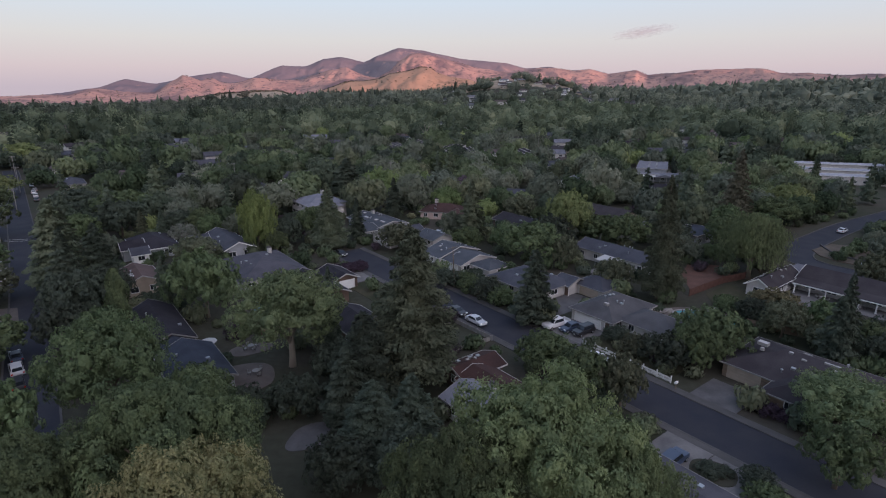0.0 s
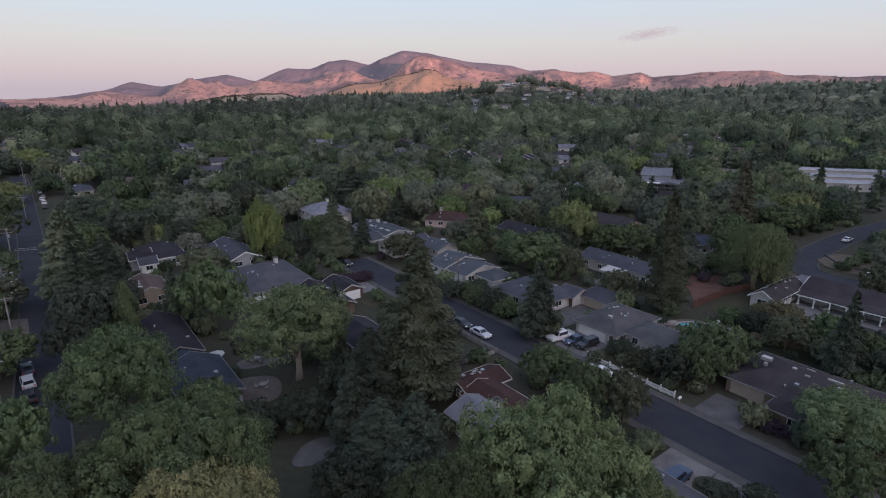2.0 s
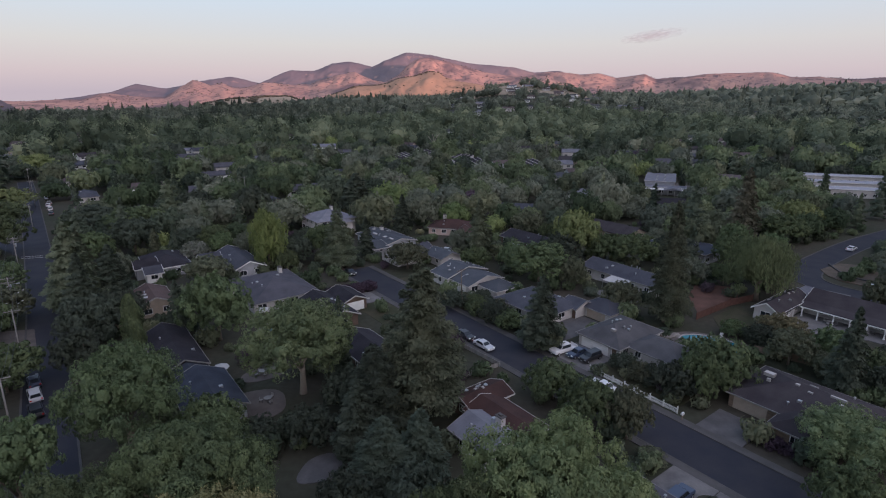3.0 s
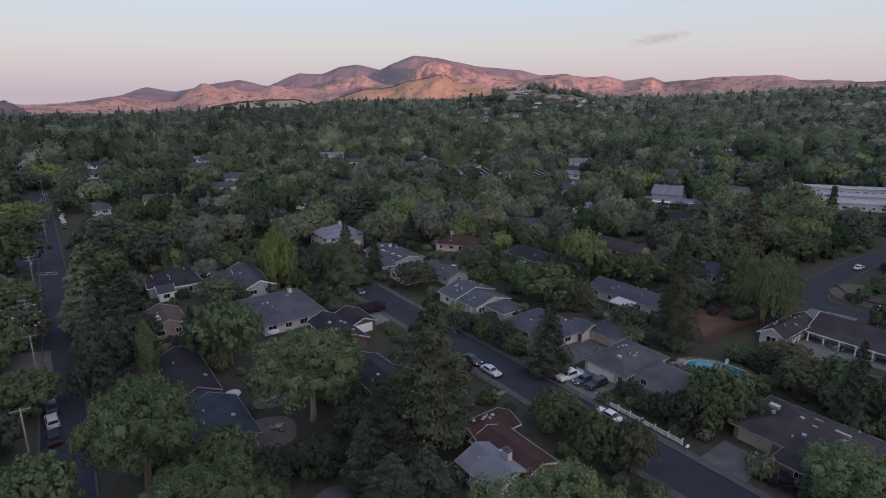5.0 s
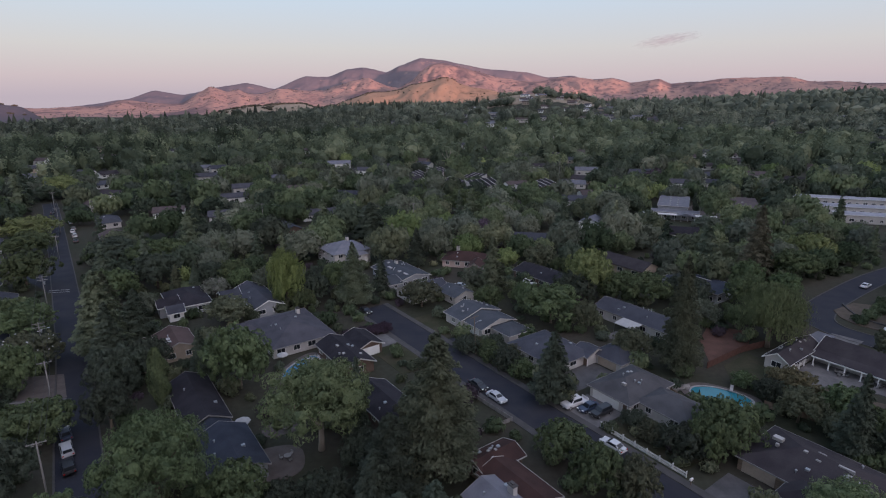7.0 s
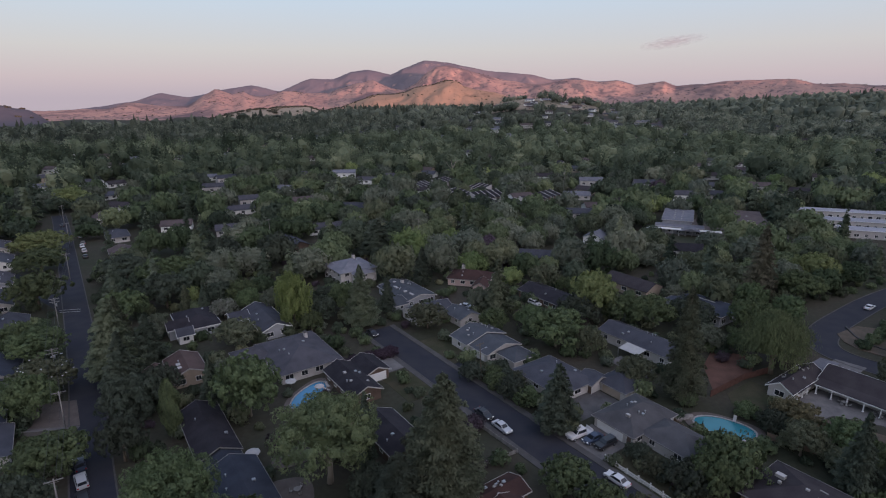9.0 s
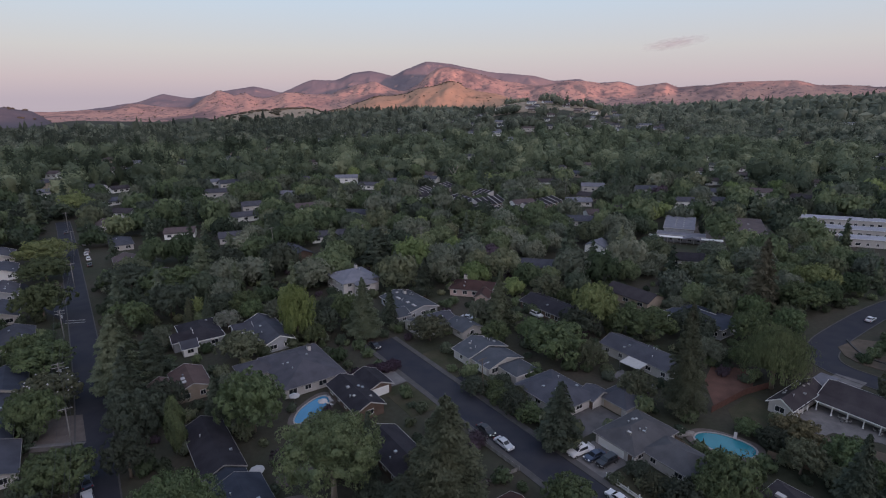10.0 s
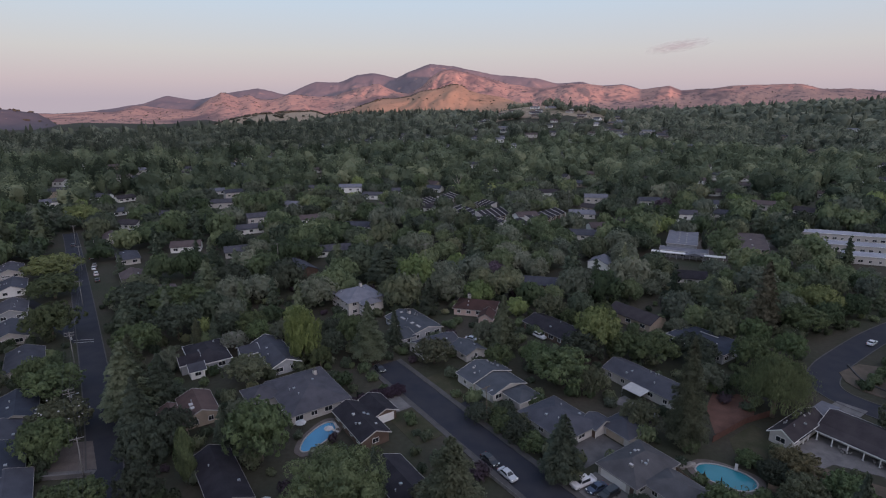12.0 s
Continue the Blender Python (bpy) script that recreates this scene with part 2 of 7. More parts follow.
# ---------------------------------------------------------------- mesh helpers
class Shape:
    """Collects vertices and faces for one mesh."""

    def __init__(self):
        self.v, self.f = [], []

    def add(self, verts, faces):
        k = len(self.v)
        self.v += [tuple(p) for p in verts]
        self.f += [tuple(k + i for i in face) for face in faces]
        return self

    def box(self, x0, x1, y0, y1, z0, z1):
        return self.add([(x0, y0, z0), (x1, y0, z0), (x1, y1, z0), (x0, y1, z0), (x0, y0, z1), (x1, y0, z1), (x1, y1, z1), (x0, y1, z1)],
                        [(3, 2, 1, 0), (4, 5, 6, 7), (0, 1, 5, 4), (1, 2, 6, 5), (2, 3, 7, 6), (3, 0, 4, 7)])

    def prism(self, outline, z0, z1):
        n = len(outline)
        return self.add([(x, y, z0) for x, y in outline] + [(x, y, z1) for x, y in outline],
                        [tuple(range(n))[::-1], tuple(range(n, 2 * n))] + [(i, (i + 1) % n, n + (i + 1) % n, n + i) for i in range(n)])

    def tube(self, path, radii, n=7):
        k = len(self.v)
        path = [Vector(p) for p in path]
        for i, p in enumerate(path):
            d = (path[min(i + 1, len(path) - 1)] - path[max(i - 1, 0)]).normalized()
            a = d.orthogonal().normalized()
            b = d.cross(a)
            self.v += [tuple(p + radii[i] * (math.cos(2 * math.pi * j / n) * a + math.sin(2 * math.pi * j / n) * b)) for j in range(n)]
        for i in range(len(path) - 1):
            for j in range(n):
                self.f.append((k + i * n + j, k + i * n + (j + 1) % n, k + (i + 1) * n + (j + 1) % n, k + (i + 1) * n + j))
        self.f.append(tuple(k + j for j in range(n))[::-1])
        self.f.append(tuple(k + (len(path) - 1) * n + j for j in range(n)))
        return self

    def mesh(self, name, material=None, smooth=False):
        me = bpy.data.meshes.new(name)
        me.from_pydata(self.v, [], self.f)
        if material:
            me.materials.append(material)
        if smooth:
            me.polygons.foreach_set("use_smooth", [True] * len(me.polygons))
        me.update()
        return me


def part(name, shape, material, parent, label="", m=None, smooth=False):
    """One mesh object under a thing or a part."""
    me = shape if isinstance(shape, bpy.types.Mesh) else shape.mesh(name, material, smooth)
    ob = new(name, me)
    ob.parent = parent
    if m is not None:
        ob.matrix_basis = m
    return tagged(ob, label)


def thing(name, label, category, m=None, group="", kind=""):
    ob = new(name)
    ob.empty_display_size = 0.5
    if m is not None:
        ob.matrix_basis = m
    return tagged(ob, label, category, group, kind)


def solid(name, shape, material, label, category="", kind="", m=None, group="", smooth=False):
    """A top-level thing or piece of the setting that is one mesh."""
    ob = new(name, shape.mesh(name, material, smooth))
    if m is not None:
        ob.matrix_basis = m
    return tagged(ob, label, category, group, kind)


def mesh_from_arrays(name, verts, faces, material):
    """Fast mesh from numpy arrays; faces all have the same number of corners."""
    me = bpy.data.meshes.new(name)
    nf, c = faces.shape
    me.vertices.add(len(verts))
    me.vertices.foreach_set("co", verts.astype(np.float32).ravel())
    me.loops.add(nf * c)
    me.loops.foreach_set("vertex_index", faces.astype(np.int32).ravel())
    me.polygons.add(nf)
    me.polygons.foreach_set("loop_start", np.arange(0, nf * c, c, dtype=np.int32))
    me.materials.append(material)
    me.update(calc_edges=True)
    return me


U = Vector((0.609, -0.793, 0))      # along the street
V = Vector((0.793, 0.609, 0))       # across it
STREET_YAW = -52.5


def street(u, v, z=0.0):
    """A point by its way along the street and across it, from the middle of the street."""
    p = Vector((10.2, 97.3, 0)) + u * U + v * V
    return (p.x, p.y, z)


# ---------------------------------------------------------------- terrain
def smooth01(a):
    a = np.clip(a, 0, 1)
    return a * a * (3 - 2 * a)


def wave(x, y, seed, size, octaves=4):
    """Smooth uneven ground from summed waves, about -1 to 1."""
    r = np.random.RandomState(seed)
    out = np.zeros_like(x)
    amp = 1.0
    for _ in range(octaves):
        for _ in range(5):
            a, ph = r.uniform(0, 2 * np.pi, 2)
            out += amp * 0.3 * np.sin((x * np.cos(a) + y * np.sin(a)) * 2 * np.pi / (size * r.uniform(0.7, 1.4)) + ph)
        amp *= 0.5
        size *= 0.5
    return out


def terrain(x, y):
    """Height of the land: flat suburb, a wooded hill, far slopes, and an unseen western ridge added to shade the
    suburb.
    """
    x, y = np.asarray(x, float), np.asarray(y, float)
    az, r = np.degrees(np.arctan2(x, y)), np.hypot(x, y)
    h = np.zeros_like(x)
    far = smooth01((r - 500) / 900)
    front = smooth01((y + 200) / 400)
    h += front * far * (6 * wave(x, y, 3, 700) - 2)
    bump = np.exp(-((x - 135) / 185) ** 2 - ((y - 1180) / 330) ** 2)
    h += 53 * bump
    h += 12 * np.exp(-((x - 420) / 330) ** 2 - ((y - 1300) / 380) ** 2)
    h += front * 44 * smooth01((az - 10) / 25) * smooth01((r - 1300) / 1100)
    h -= front * 32 * smooth01((-az - 6) / 22) * smooth01((r - 900) / 1500)
    # unseen ridge behind the camera, added to keep the low sun off the suburb
    along = -0.6 * x + 0.8 * y
    side = 0.8 * x + 0.6 * y
    h += (212 + 14 * wave(side, along * 0.3, 8, 1400, 2)) * np.exp(-((along + 1050) / 330) ** 2)
    return h


rings = np.concatenate([np.linspace(0, 500, 26), np.geomspace(520, 4900, 70)])
angles = np.radians(np.arange(0, 360, 1.5))
gx = rings[:, None] * np.sin(angles)[None]
gy = rings[:, None] * np.cos(angles)[None]
gz = terrain(gx, gy)
verts = np.stack([gx, gy, gz], -1).reshape(-1, 3)
na = len(angles)
ii, jj = np.meshgrid(np.arange(len(rings) - 1), np.arange(na), indexing="ij")
faces = np.stack([ii * na + jj, (ii + 1) * na + jj, (ii + 1) * na + (jj + 1) % na, ii * na + (jj + 1) % na], -1).reshape(-1, 4)[:, ::-1]
ground_me = mesh_from_arrays("ground", verts, faces, M_GROUND)
ground_me.polygons.foreach_set("use_smooth", [True] * len(ground_me.polygons))
ground = tagged(new("ground", ground_me), "dry earth and grass ground of the suburb and hills", "ground", kind="structure")

# ---------------------------------------------------------------- mountains
def hill_grass(name, color, second, scrub, scrub_scale, amount):
    """Dry grass with scrub: broad dark tracts and small clumps of oak."""
    m = mat(name, color, rough=1.0, spec=0.0, vary=0.10, scale=0.004, fine=0.03, bump=0.0, second=second)
    n, l = m.node_tree.nodes, m.node_tree.links
    co = n.new("ShaderNodeTexCoord")
    bsdf = n["Principled BSDF"]
    last = bsdf.inputs["Base Color"].links[0].from_socket
    for size, low, high in ((scrub_scale, amount - 0.03, amount + 0.10), (scrub_scale * 9, amount + 0.01, amount + 0.08)):
        patch = n.new("ShaderNodeTexNoise")
        patch.inputs["Scale"].default_value = size
        patch.inputs["Detail"].default_value = 8
        patch.inputs["Roughness"].default_value = 0.62
        l.new(co.outputs["Object"], patch.inputs["Vector"])
        step = n.new("ShaderNodeMapRange")
        step.inputs["From Min"].default_value, step.inputs["From Max"].default_value = low, high
        l.new(patch.outputs["Fac"], step.inputs[0])
        mix = n.new("ShaderNodeMixRGB")
        mix.inputs[2].default_value = (*scrub, 1)
        l.new(step.outputs[0], mix.inputs[0])
        l.new(last, mix.inputs[1])
        last = mix.outputs[0]
    l.new(last, bsdf.inputs["Base Color"])
    return m


# chaparral shifted to mauve: bluish distance haze is put into the colour
M_MOUNT = hill_grass("hazed_mountain_chaparral", (0.185, 0.155, 0.165), (0.150, 0.132, 0.148), (0.30, 0.21, 0.19), 0.0013, 0.60)
# the scrub colour is paled to mauve in place of haze
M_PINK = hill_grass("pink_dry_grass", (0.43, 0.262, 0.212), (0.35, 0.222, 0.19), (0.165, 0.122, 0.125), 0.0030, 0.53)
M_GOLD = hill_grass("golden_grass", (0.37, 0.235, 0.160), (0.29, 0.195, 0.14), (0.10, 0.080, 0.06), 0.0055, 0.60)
M_STRAW = hill_grass("straw_grass", (0.33, 0.265, 0.20), (0.26, 0.215, 0.165), (0.07, 0.07, 0.045), 0.005, 0.57)
# scrub slope darkened to mauve: the hill's dusk shade is in the colour
M_SHADE = hill_grass("shade_toned_slope", (0.135, 0.115, 0.125), (0.105, 0.095, 0.110), (0.25, 0.18, 0.165), 0.004, 0.62)
M_SCRUB = mat("scrub_oak_leaves", (0.085, 0.080, 0.062), rough=0.9, spec=0.05, vary=0.2, scale=0.02, fine=0.2, bump=0.0, island=0.3)


def range_mesh(name, r0, r1, crest, peaks, base, seed, gully, steps=(600, 110), az=(-50, 50), grass=None, scrub=0, edge=0.35, clump=(3, 7)):
    """A range of hills: a crest at one distance whose height follows a row of peaks (azimuth, height), with branching gullies down its slopes and oak scrub along its ridge."""
    a = np.linspace(az[0], az[1], steps[0])
    t = np.linspace(0, 1, steps[1])
    A, T = np.meshgrid(a, t, indexing="ij")
    Rr = r0 + (r1 - r0) * T
    x, y = Rr * np.sin(np.radians(A)), Rr * np.cos(np.radians(A))
    pa = np.array([-70.0] + [p[0] for p in peaks] + [70.0])
    ph = np.array([base] + [p[1] for p in peaks] + [base])
    slot = np.clip(np.searchsorted(pa, A) - 1, 0, len(pa) - 2)
    mixed = (A - pa[slot]) / (pa[slot + 1] - pa[slot])
    mixed = 0.7 * mixed + 0.3 * smooth01(mixed)
    top = ph[slot] + (ph[slot + 1] - ph[slot]) * mixed
    top += 0.0011 * crest * wave(x, y, seed + 1, 260, 5)
    s = (Rr - r0) / (crest - r0)
    rise = np.where(s < 1, smooth01(s) ** 0.9, 1 - 0.8 * smooth01((Rr - crest) / (r1 - crest)))
    along = np.radians(A) * crest                                # ravines run down from the crest and branch
    along = along + 90 * wave(along, Rr, seed + 2, 620, 3)
    g1 = np.abs(wave(along, Rr * 0.30, seed, 950, 2))
    g2 = np.abs(wave(along, Rr * 0.45, seed + 5, 380, 2))
    g3 = np.abs(wave(along, Rr * 0.60, seed + 9, 150, 3))
    cut = np.minimum(1, g1 * 1.5) * 0.46 + np.minimum(1, g2 * 1.5) * 0.32 + np.minimum(1, g3 * 1.5) * 0.22
    shape = rise * (1 - gully * (1 - cut) * np.clip(4 * rise * (1.005 - rise), 0, 1))
    foot = -45.0
    z = foot + (top - foot) * shape
    v = np.stack([x, y, z], -1).reshape(-1, 3)
    i, j = np.meshgrid(np.arange(steps[0] - 1), np.arange(steps[1] - 1), indexing="ij")
    f = np.stack([i * steps[1] + j, (i + 1) * steps[1] + j, (i + 1) * steps[1] + j + 1, i * steps[1] + j + 1], -1).reshape(-1, 4)
    me = mesh_from_arrays(name, v, f, grass or M_MOUNT)
    me.polygons.foreach_set("use_smooth", [True] * len(me.polygons))
    if scrub:                                                    # clumps of oak in the ravines and along the ridge
        rs = np.random.RandomState(seed + 40)
        pick = rs.rand(*A.shape)
        want = np.where(np.abs(s - 1) < 0.05, 6.0 * edge, 0.0) + np.where((cut < 0.34) & (s > 0.25) & (s < 1.1), 2.2, 0.08 * (s < 1.05))
        want = want * np.clip(0.8 + 1.6 * wave(x, y, seed + 41, 700, 2), 0, 2) * (s > 0.1) * (z > foot + 12)
        chosen = np.argwhere(pick < scrub * want / want.sum())
        px = np.stack([x, y, z], -1)[chosen[:, 0], chosen[:, 1]] + rs.uniform(-6, 6, (len(chosen), 3)) * np.array([1, 1, 0])
        bm_ = bmesh.new()
        bmesh.ops.create_icosphere(bm_, subdivisions=1, radius=1.0)
        iv, fv = np.array([q.co[:] for q in bm_.verts]), np.array([[q.index for q in w.verts] for w in bm_.faces])
        bm_.free()
        size = rs.uniform(*clump, (len(px), 1, 1)) * np.array([1.4, 1.4, 0.62])
        sv = px[:, None, :] + iv[None] * size * (1 + 0.2 * rs.normal(size=(len(px), len(iv), 1))) + np.array([0, 0, 2.0])
        sf = fv[None] + (np.arange(len(px)) * len(iv))[:, None, None]
        tagged(new("oak_scrub", mesh_from_arrays("oak_scrub", sv.reshape(-1, 3), sf.reshape(-1, 3), M_SCRUB)), "dark oak scrub along the ridges and ravines of the dry hills", "scrub", kind="stuff")
    return new(name, me)


def rise_of(el, d):
    return 74 + d * math.tan(radians(el))


CREST = 4500
peaks_main = [(a, rise_of(e, CREST)) for a, e in (
    (-50, -0.9), (-40.8, -1.0), (-37.5, -1.2), (-34.6, -0.95), (-31.6, -0.55), (-29.0, 0.24), (-26.7, -0.15), (-23.8, 0.50), (-22.6, 0.68), (-21.1, 0.95), (-18.6, 0.4),
    (-15.6, 1.55), (-13.4, 1.55), (-11.6, 2.25), (-10.0, 2.4), (-7.8, 2.0), (-6.4, 2.7), (-4.4, 3.3), (-2.2, 3.05), (-0.5, 2.75), (1.8, 2.3), (6.2, 1.85), (8.2, 1.40),
    (10.6, 1.5), (12.2, 1.15), (14.2, 1.2), (16.3, 0.8), (18.3, 0.95), (19.6, 0.55), (22.2, 0.65), (24.4, 0.75), (28.3, 0.7), (30.3, 0.45), (34, 0.3), (50, 0.3))]
mountain = tagged(range_mesh("mountain_range", 3700, 4950, CREST, peaks_main, -10, 21, 0.42, steps=(600, 70)), "distant chaparral mountain with dusk haze put into its mauve colour", "mountain", kind="structure")
RIDGE = 3900
peaks_ridge = [(a, rise_of(e, RIDGE)) for a, e in (
    (-50, -0.9), (-37.5, -1.15), (-33.4, -1.03), (-31.6, -0.57), (-28, -0.95), (-26.9, -0.9), (-25.2, 0.05), (-24.4, 0.56), (-23, 0.15), (-21.9, 0.3), (-20.9, -0.1), (-19.4, 0.0),
    (-18.3, 0.35), (-14, 0.15), (-12.9, 0.61), (-11.2, 1.1), (-9.5, 1.42), (-8.7, 1.04), (-7.8, 0.66), (-6.6, 0.38), (-5.3, 1.1), (-4.1, 2.2), (-3.3, 2.6), (-2.2, 2.72), (-0.5, 2.42), (1.2, 1.95),
    (3.5, 1.35), (5.7, 1.0), (7.9, 1.05), (9.5, 1.3), (11.1, 1.32), (12.7, 1.05), (14.3, 1.22), (16.1, 0.75), (17.6, 0.95), (18.6, 1.04), (19.6, 0.6), (24, 0.98), (26.2, 1.1), (29.1, 1.08), (30.4, 0.72), (34.8, 0.5), (50, 0.5))]
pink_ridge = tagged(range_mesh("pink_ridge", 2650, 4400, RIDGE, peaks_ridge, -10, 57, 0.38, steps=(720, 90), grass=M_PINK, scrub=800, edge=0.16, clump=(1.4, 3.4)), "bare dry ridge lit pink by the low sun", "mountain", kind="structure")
LEFT_D = 3000
peaks_left = [(a, rise_of(e, LEFT_D)) for a, e in ((-50, -0.8), (-43.3, -0.8), (-41.2, -0.74), (-40.5, -0.75), (-39.6, -0.98), (-38.9, -1.1), (-38.3, -1.5), (-37.6, -2.1), (-36.4, -2.6), (-32.2, -2.9))]
tagged(range_mesh("scrubby_hill", 2450, 3400, LEFT_D, peaks_left, -60, 83, 0.35, steps=(200, 36), az=(-54, -31), grass=M_SHADE, scrub=500, edge=0.5), "scrubby hill with the dusk shade put into its dark colour", "hill", kind="structure")
FRONT = 3050
peaks_front = [(a, rise_of(e, FRONT)) for a, e in ((-20, -2.6), (-16.9, -2.2), (-14.7, -1.6), (-13, -1.27), (-11.3, -0.68), (-9.6, -0.1), (-8.2, -0.03), (-6.4, 0.2), (-5.3, 0.62), (-3.6, 0.95), (-2.2, 1.27), (-1.3, 1.27), (-0.5, 0.86), (0.7, 0.47), (2.4, 0.09), (4.1, -0.3), (6.9, -0.9), (12, -1.6), (18, -1.8), (33, -1.8))]
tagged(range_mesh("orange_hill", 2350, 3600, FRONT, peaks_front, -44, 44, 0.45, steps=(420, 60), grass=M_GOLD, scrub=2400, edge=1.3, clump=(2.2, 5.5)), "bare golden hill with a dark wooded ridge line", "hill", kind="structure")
FOOT = 2150
peaks_foot = [(a, rise_of(e, FOOT)) for a, e in ((-30, -3.4), (-28.3, -3.2), (-27, -2.85), (-25.7, -2.42), (-24.2, -2.03), (-22.7, -1.68), (-20.6, -1.36), (-18.4, -1.2), (-16.3, -1.21), (-14.7, -1.66), (-13.6, -2.39), (-12, -2.9))]
tagged(range_mesh("grass_foothill", 1800, 2500, FOOT, peaks_foot, -50, 61, 0.2, steps=(260, 40), az=(-34, -6), grass=M_STRAW, scrub=220, edge=0.4), "low grassy foothill in the shade", "hill", kind="structure")

# dry open grass on the wooded hill
ox, oy = np.meshgrid(np.linspace(-60, 420, 60), np.linspace(980, 1420, 50), indexing="ij")
oz = terrain(ox, oy) + 0.6 - 3.0 * (np.abs((ox - 180) / 240) ** 6 + np.abs((oy - 1200) / 220) ** 6)
oi, oj = np.meshgrid(np.arange(59), np.arange(49), indexing="ij")
hillside = tagged(new("dry_hillside", mesh_from_arrays("dry_hillside", np.stack([ox, oy, oz], -1).reshape(-1, 3), np.stack([oi * 50 + oj, (oi + 1) * 50 + oj, (oi + 1) * 50 + oj + 1, oi * 50 + oj + 1], -1).reshape(-1, 4), M_STRAW)),
                  "open straw-coloured grass on the wooded hill", "hill", kind="structure")

# one thin cloud low in the eastern sky
M_CLOUD = bpy.data.materials.new("thin_cloud")
M_CLOUD.use_nodes = True
cn, cl = M_CLOUD.node_tree.nodes, M_CLOUD.node_tree.links
cn["Principled BSDF"].inputs["Base Color"].default_value = (0.30, 0.28, 0.33, 1)
cn["Principled BSDF"].inputs["Roughness"].default_value = 1.0
c_co = cn.new("ShaderNodeTexCoord")
c_map = cn.new("ShaderNodeMapping")
c_map.inputs["Scale"].default_value = (0.0035, 0.0035, 0.022)
cl.new(c_co.outputs["Object"], c_map.inputs[0])
c_noise = cn.new("ShaderNodeTexNoise")
c_noise.inputs["Detail"].default_value = 3
cl.new(c_map.outputs[0], c_noise.inputs["Vector"])
c_fall = cn.new("ShaderNodeMapping")
c_fall.inputs["Scale"].default_value = (1 / 330, 1, 1 / 62)
cl.new(c_co.outputs["Object"], c_fall.inputs[0])
c_len = cn.new("ShaderNodeVectorMath")
c_len.operation = "LENGTH"
cl.new(c_fall.outputs[0], c_len.inputs[0])
c_edge = cn.new("ShaderNodeMapRange")
c_edge.inputs["From Min"].default_value, c_edge.inputs["From Max"].default_value = 1.0, 0.1
cl.new(c_len.outputs["Value"], c_edge.inputs[0])
c_mul = cn.new("ShaderNodeMath")
c_mul.operation = "MULTIPLY"
cl.new(c_noise.outputs["Fac"], c_mul.inputs[0])
cl.new(c_edge.outputs[0], c_mul.inputs[1])
c_amt = cn.new("ShaderNodeMapRange")
c_amt.inputs["From Min"].default_value, c_amt.inputs["From Max"].default_value = 0.12, 0.5
c_amt.inputs["To Max"].default_value = 0.42
cl.new(c_mul.outputs[0], c_amt.inputs[0])
cl.new(c_amt.outputs[0], cn["Principled BSDF"].inputs["Alpha"])
cloud = Shape().add([(-340, 0, -65), (340, 0, -65), (340, 0, 65), (-340, 0, 65)], [(0, 1, 2, 3)]).mesh("cloud", M_CLOUD)
cloud_ob = tagged(new("cloud", cloud), "thin mauve streak of cloud in the dusk sky", "cloud", kind="structure")
cloud_ob.matrix_basis = pose(1560, 4560, 455, 0, -8, -18)


# ---------------------------------------------------------------- roads and paving
KEEP_CLEAR = []        # (x, y, half length, half width, cos, sin): nothing scattered grows here
LOW_ONLY = []          # the same, but shrubs may grow here


def clear_box(x, y, hl, hw, yaw):
    KEEP_CLEAR.append((x, y, hl, hw, math.cos(radians(yaw)), math.sin(radians(yaw))))


def low_box(x, y, hl, hw, yaw):
    LOW_ONLY.append((x, y, hl, hw, math.cos(radians(yaw)), math.sin(radians(yaw))))


def ribbon(points, width, z0, z1, offset=0.0):
    """A strip along a line of points, with thickness; offset: metres to the left of the line."""
    pts = [Vector((x, y, 0)) for x, y in points]
    left, right = [], []
    for i, p in enumerate(pts):
        d = (pts[min(i + 1, len(pts) - 1)] - pts[max(i - 1, 0)]).normalized()
        n = Vector((-d.y, d.x, 0))
        left.append(p + n * (offset + width / 2))
        right.append(p + n * (offset - width / 2))
    k = len(pts)
    s = Shape()
    v = [(p.x, p.y, z1) for p in left] + [(p.x, p.y, z1) for p in right] + [(p.x, p.y, z0) for p in left] + [(p.x, p.y, z0) for p in right]
    f = []
    for i in range(k - 1):
        f += [(k + i, k + i + 1, i + 1, i), (i, i + 1, 2 * k + i + 1, 2 * k + i), (3 * k + i, 3 * k + i + 1, k + i + 1, k + i)]
    f += [(0, 2 * k, 3 * k, k), (k - 1, 2 * k - 1, 4 * k - 1, 3 * k - 1)]
    return s.add(v, f)


def curve_points(points, step=4.0):
    """Rounds a line of points off (Catmull-Rom)."""
    p = [Vector((*points[0], 0))] + [Vector((*q, 0)) for q in points] + [Vector((*points[-1], 0))]
    out = []
    for i in range(1, len(p) - 2):
        n = max(2, int((p[i + 1] - p[i]).length / step))
        for j in range(n):
            t = j / n
            q = 0.5 * (2 * p[i] + (p[i + 1] - p[i - 1]) * t + (2 * p[i - 1] - 5 * p[i] + 4 * p[i + 1] - p[i + 2]) * t * t + (3 * p[i] - p[i - 1] - 3 * p[i + 1] + p[i + 2]) * t ** 3)
            out.append((q.x, q.y))
    return out + [points[-1]]


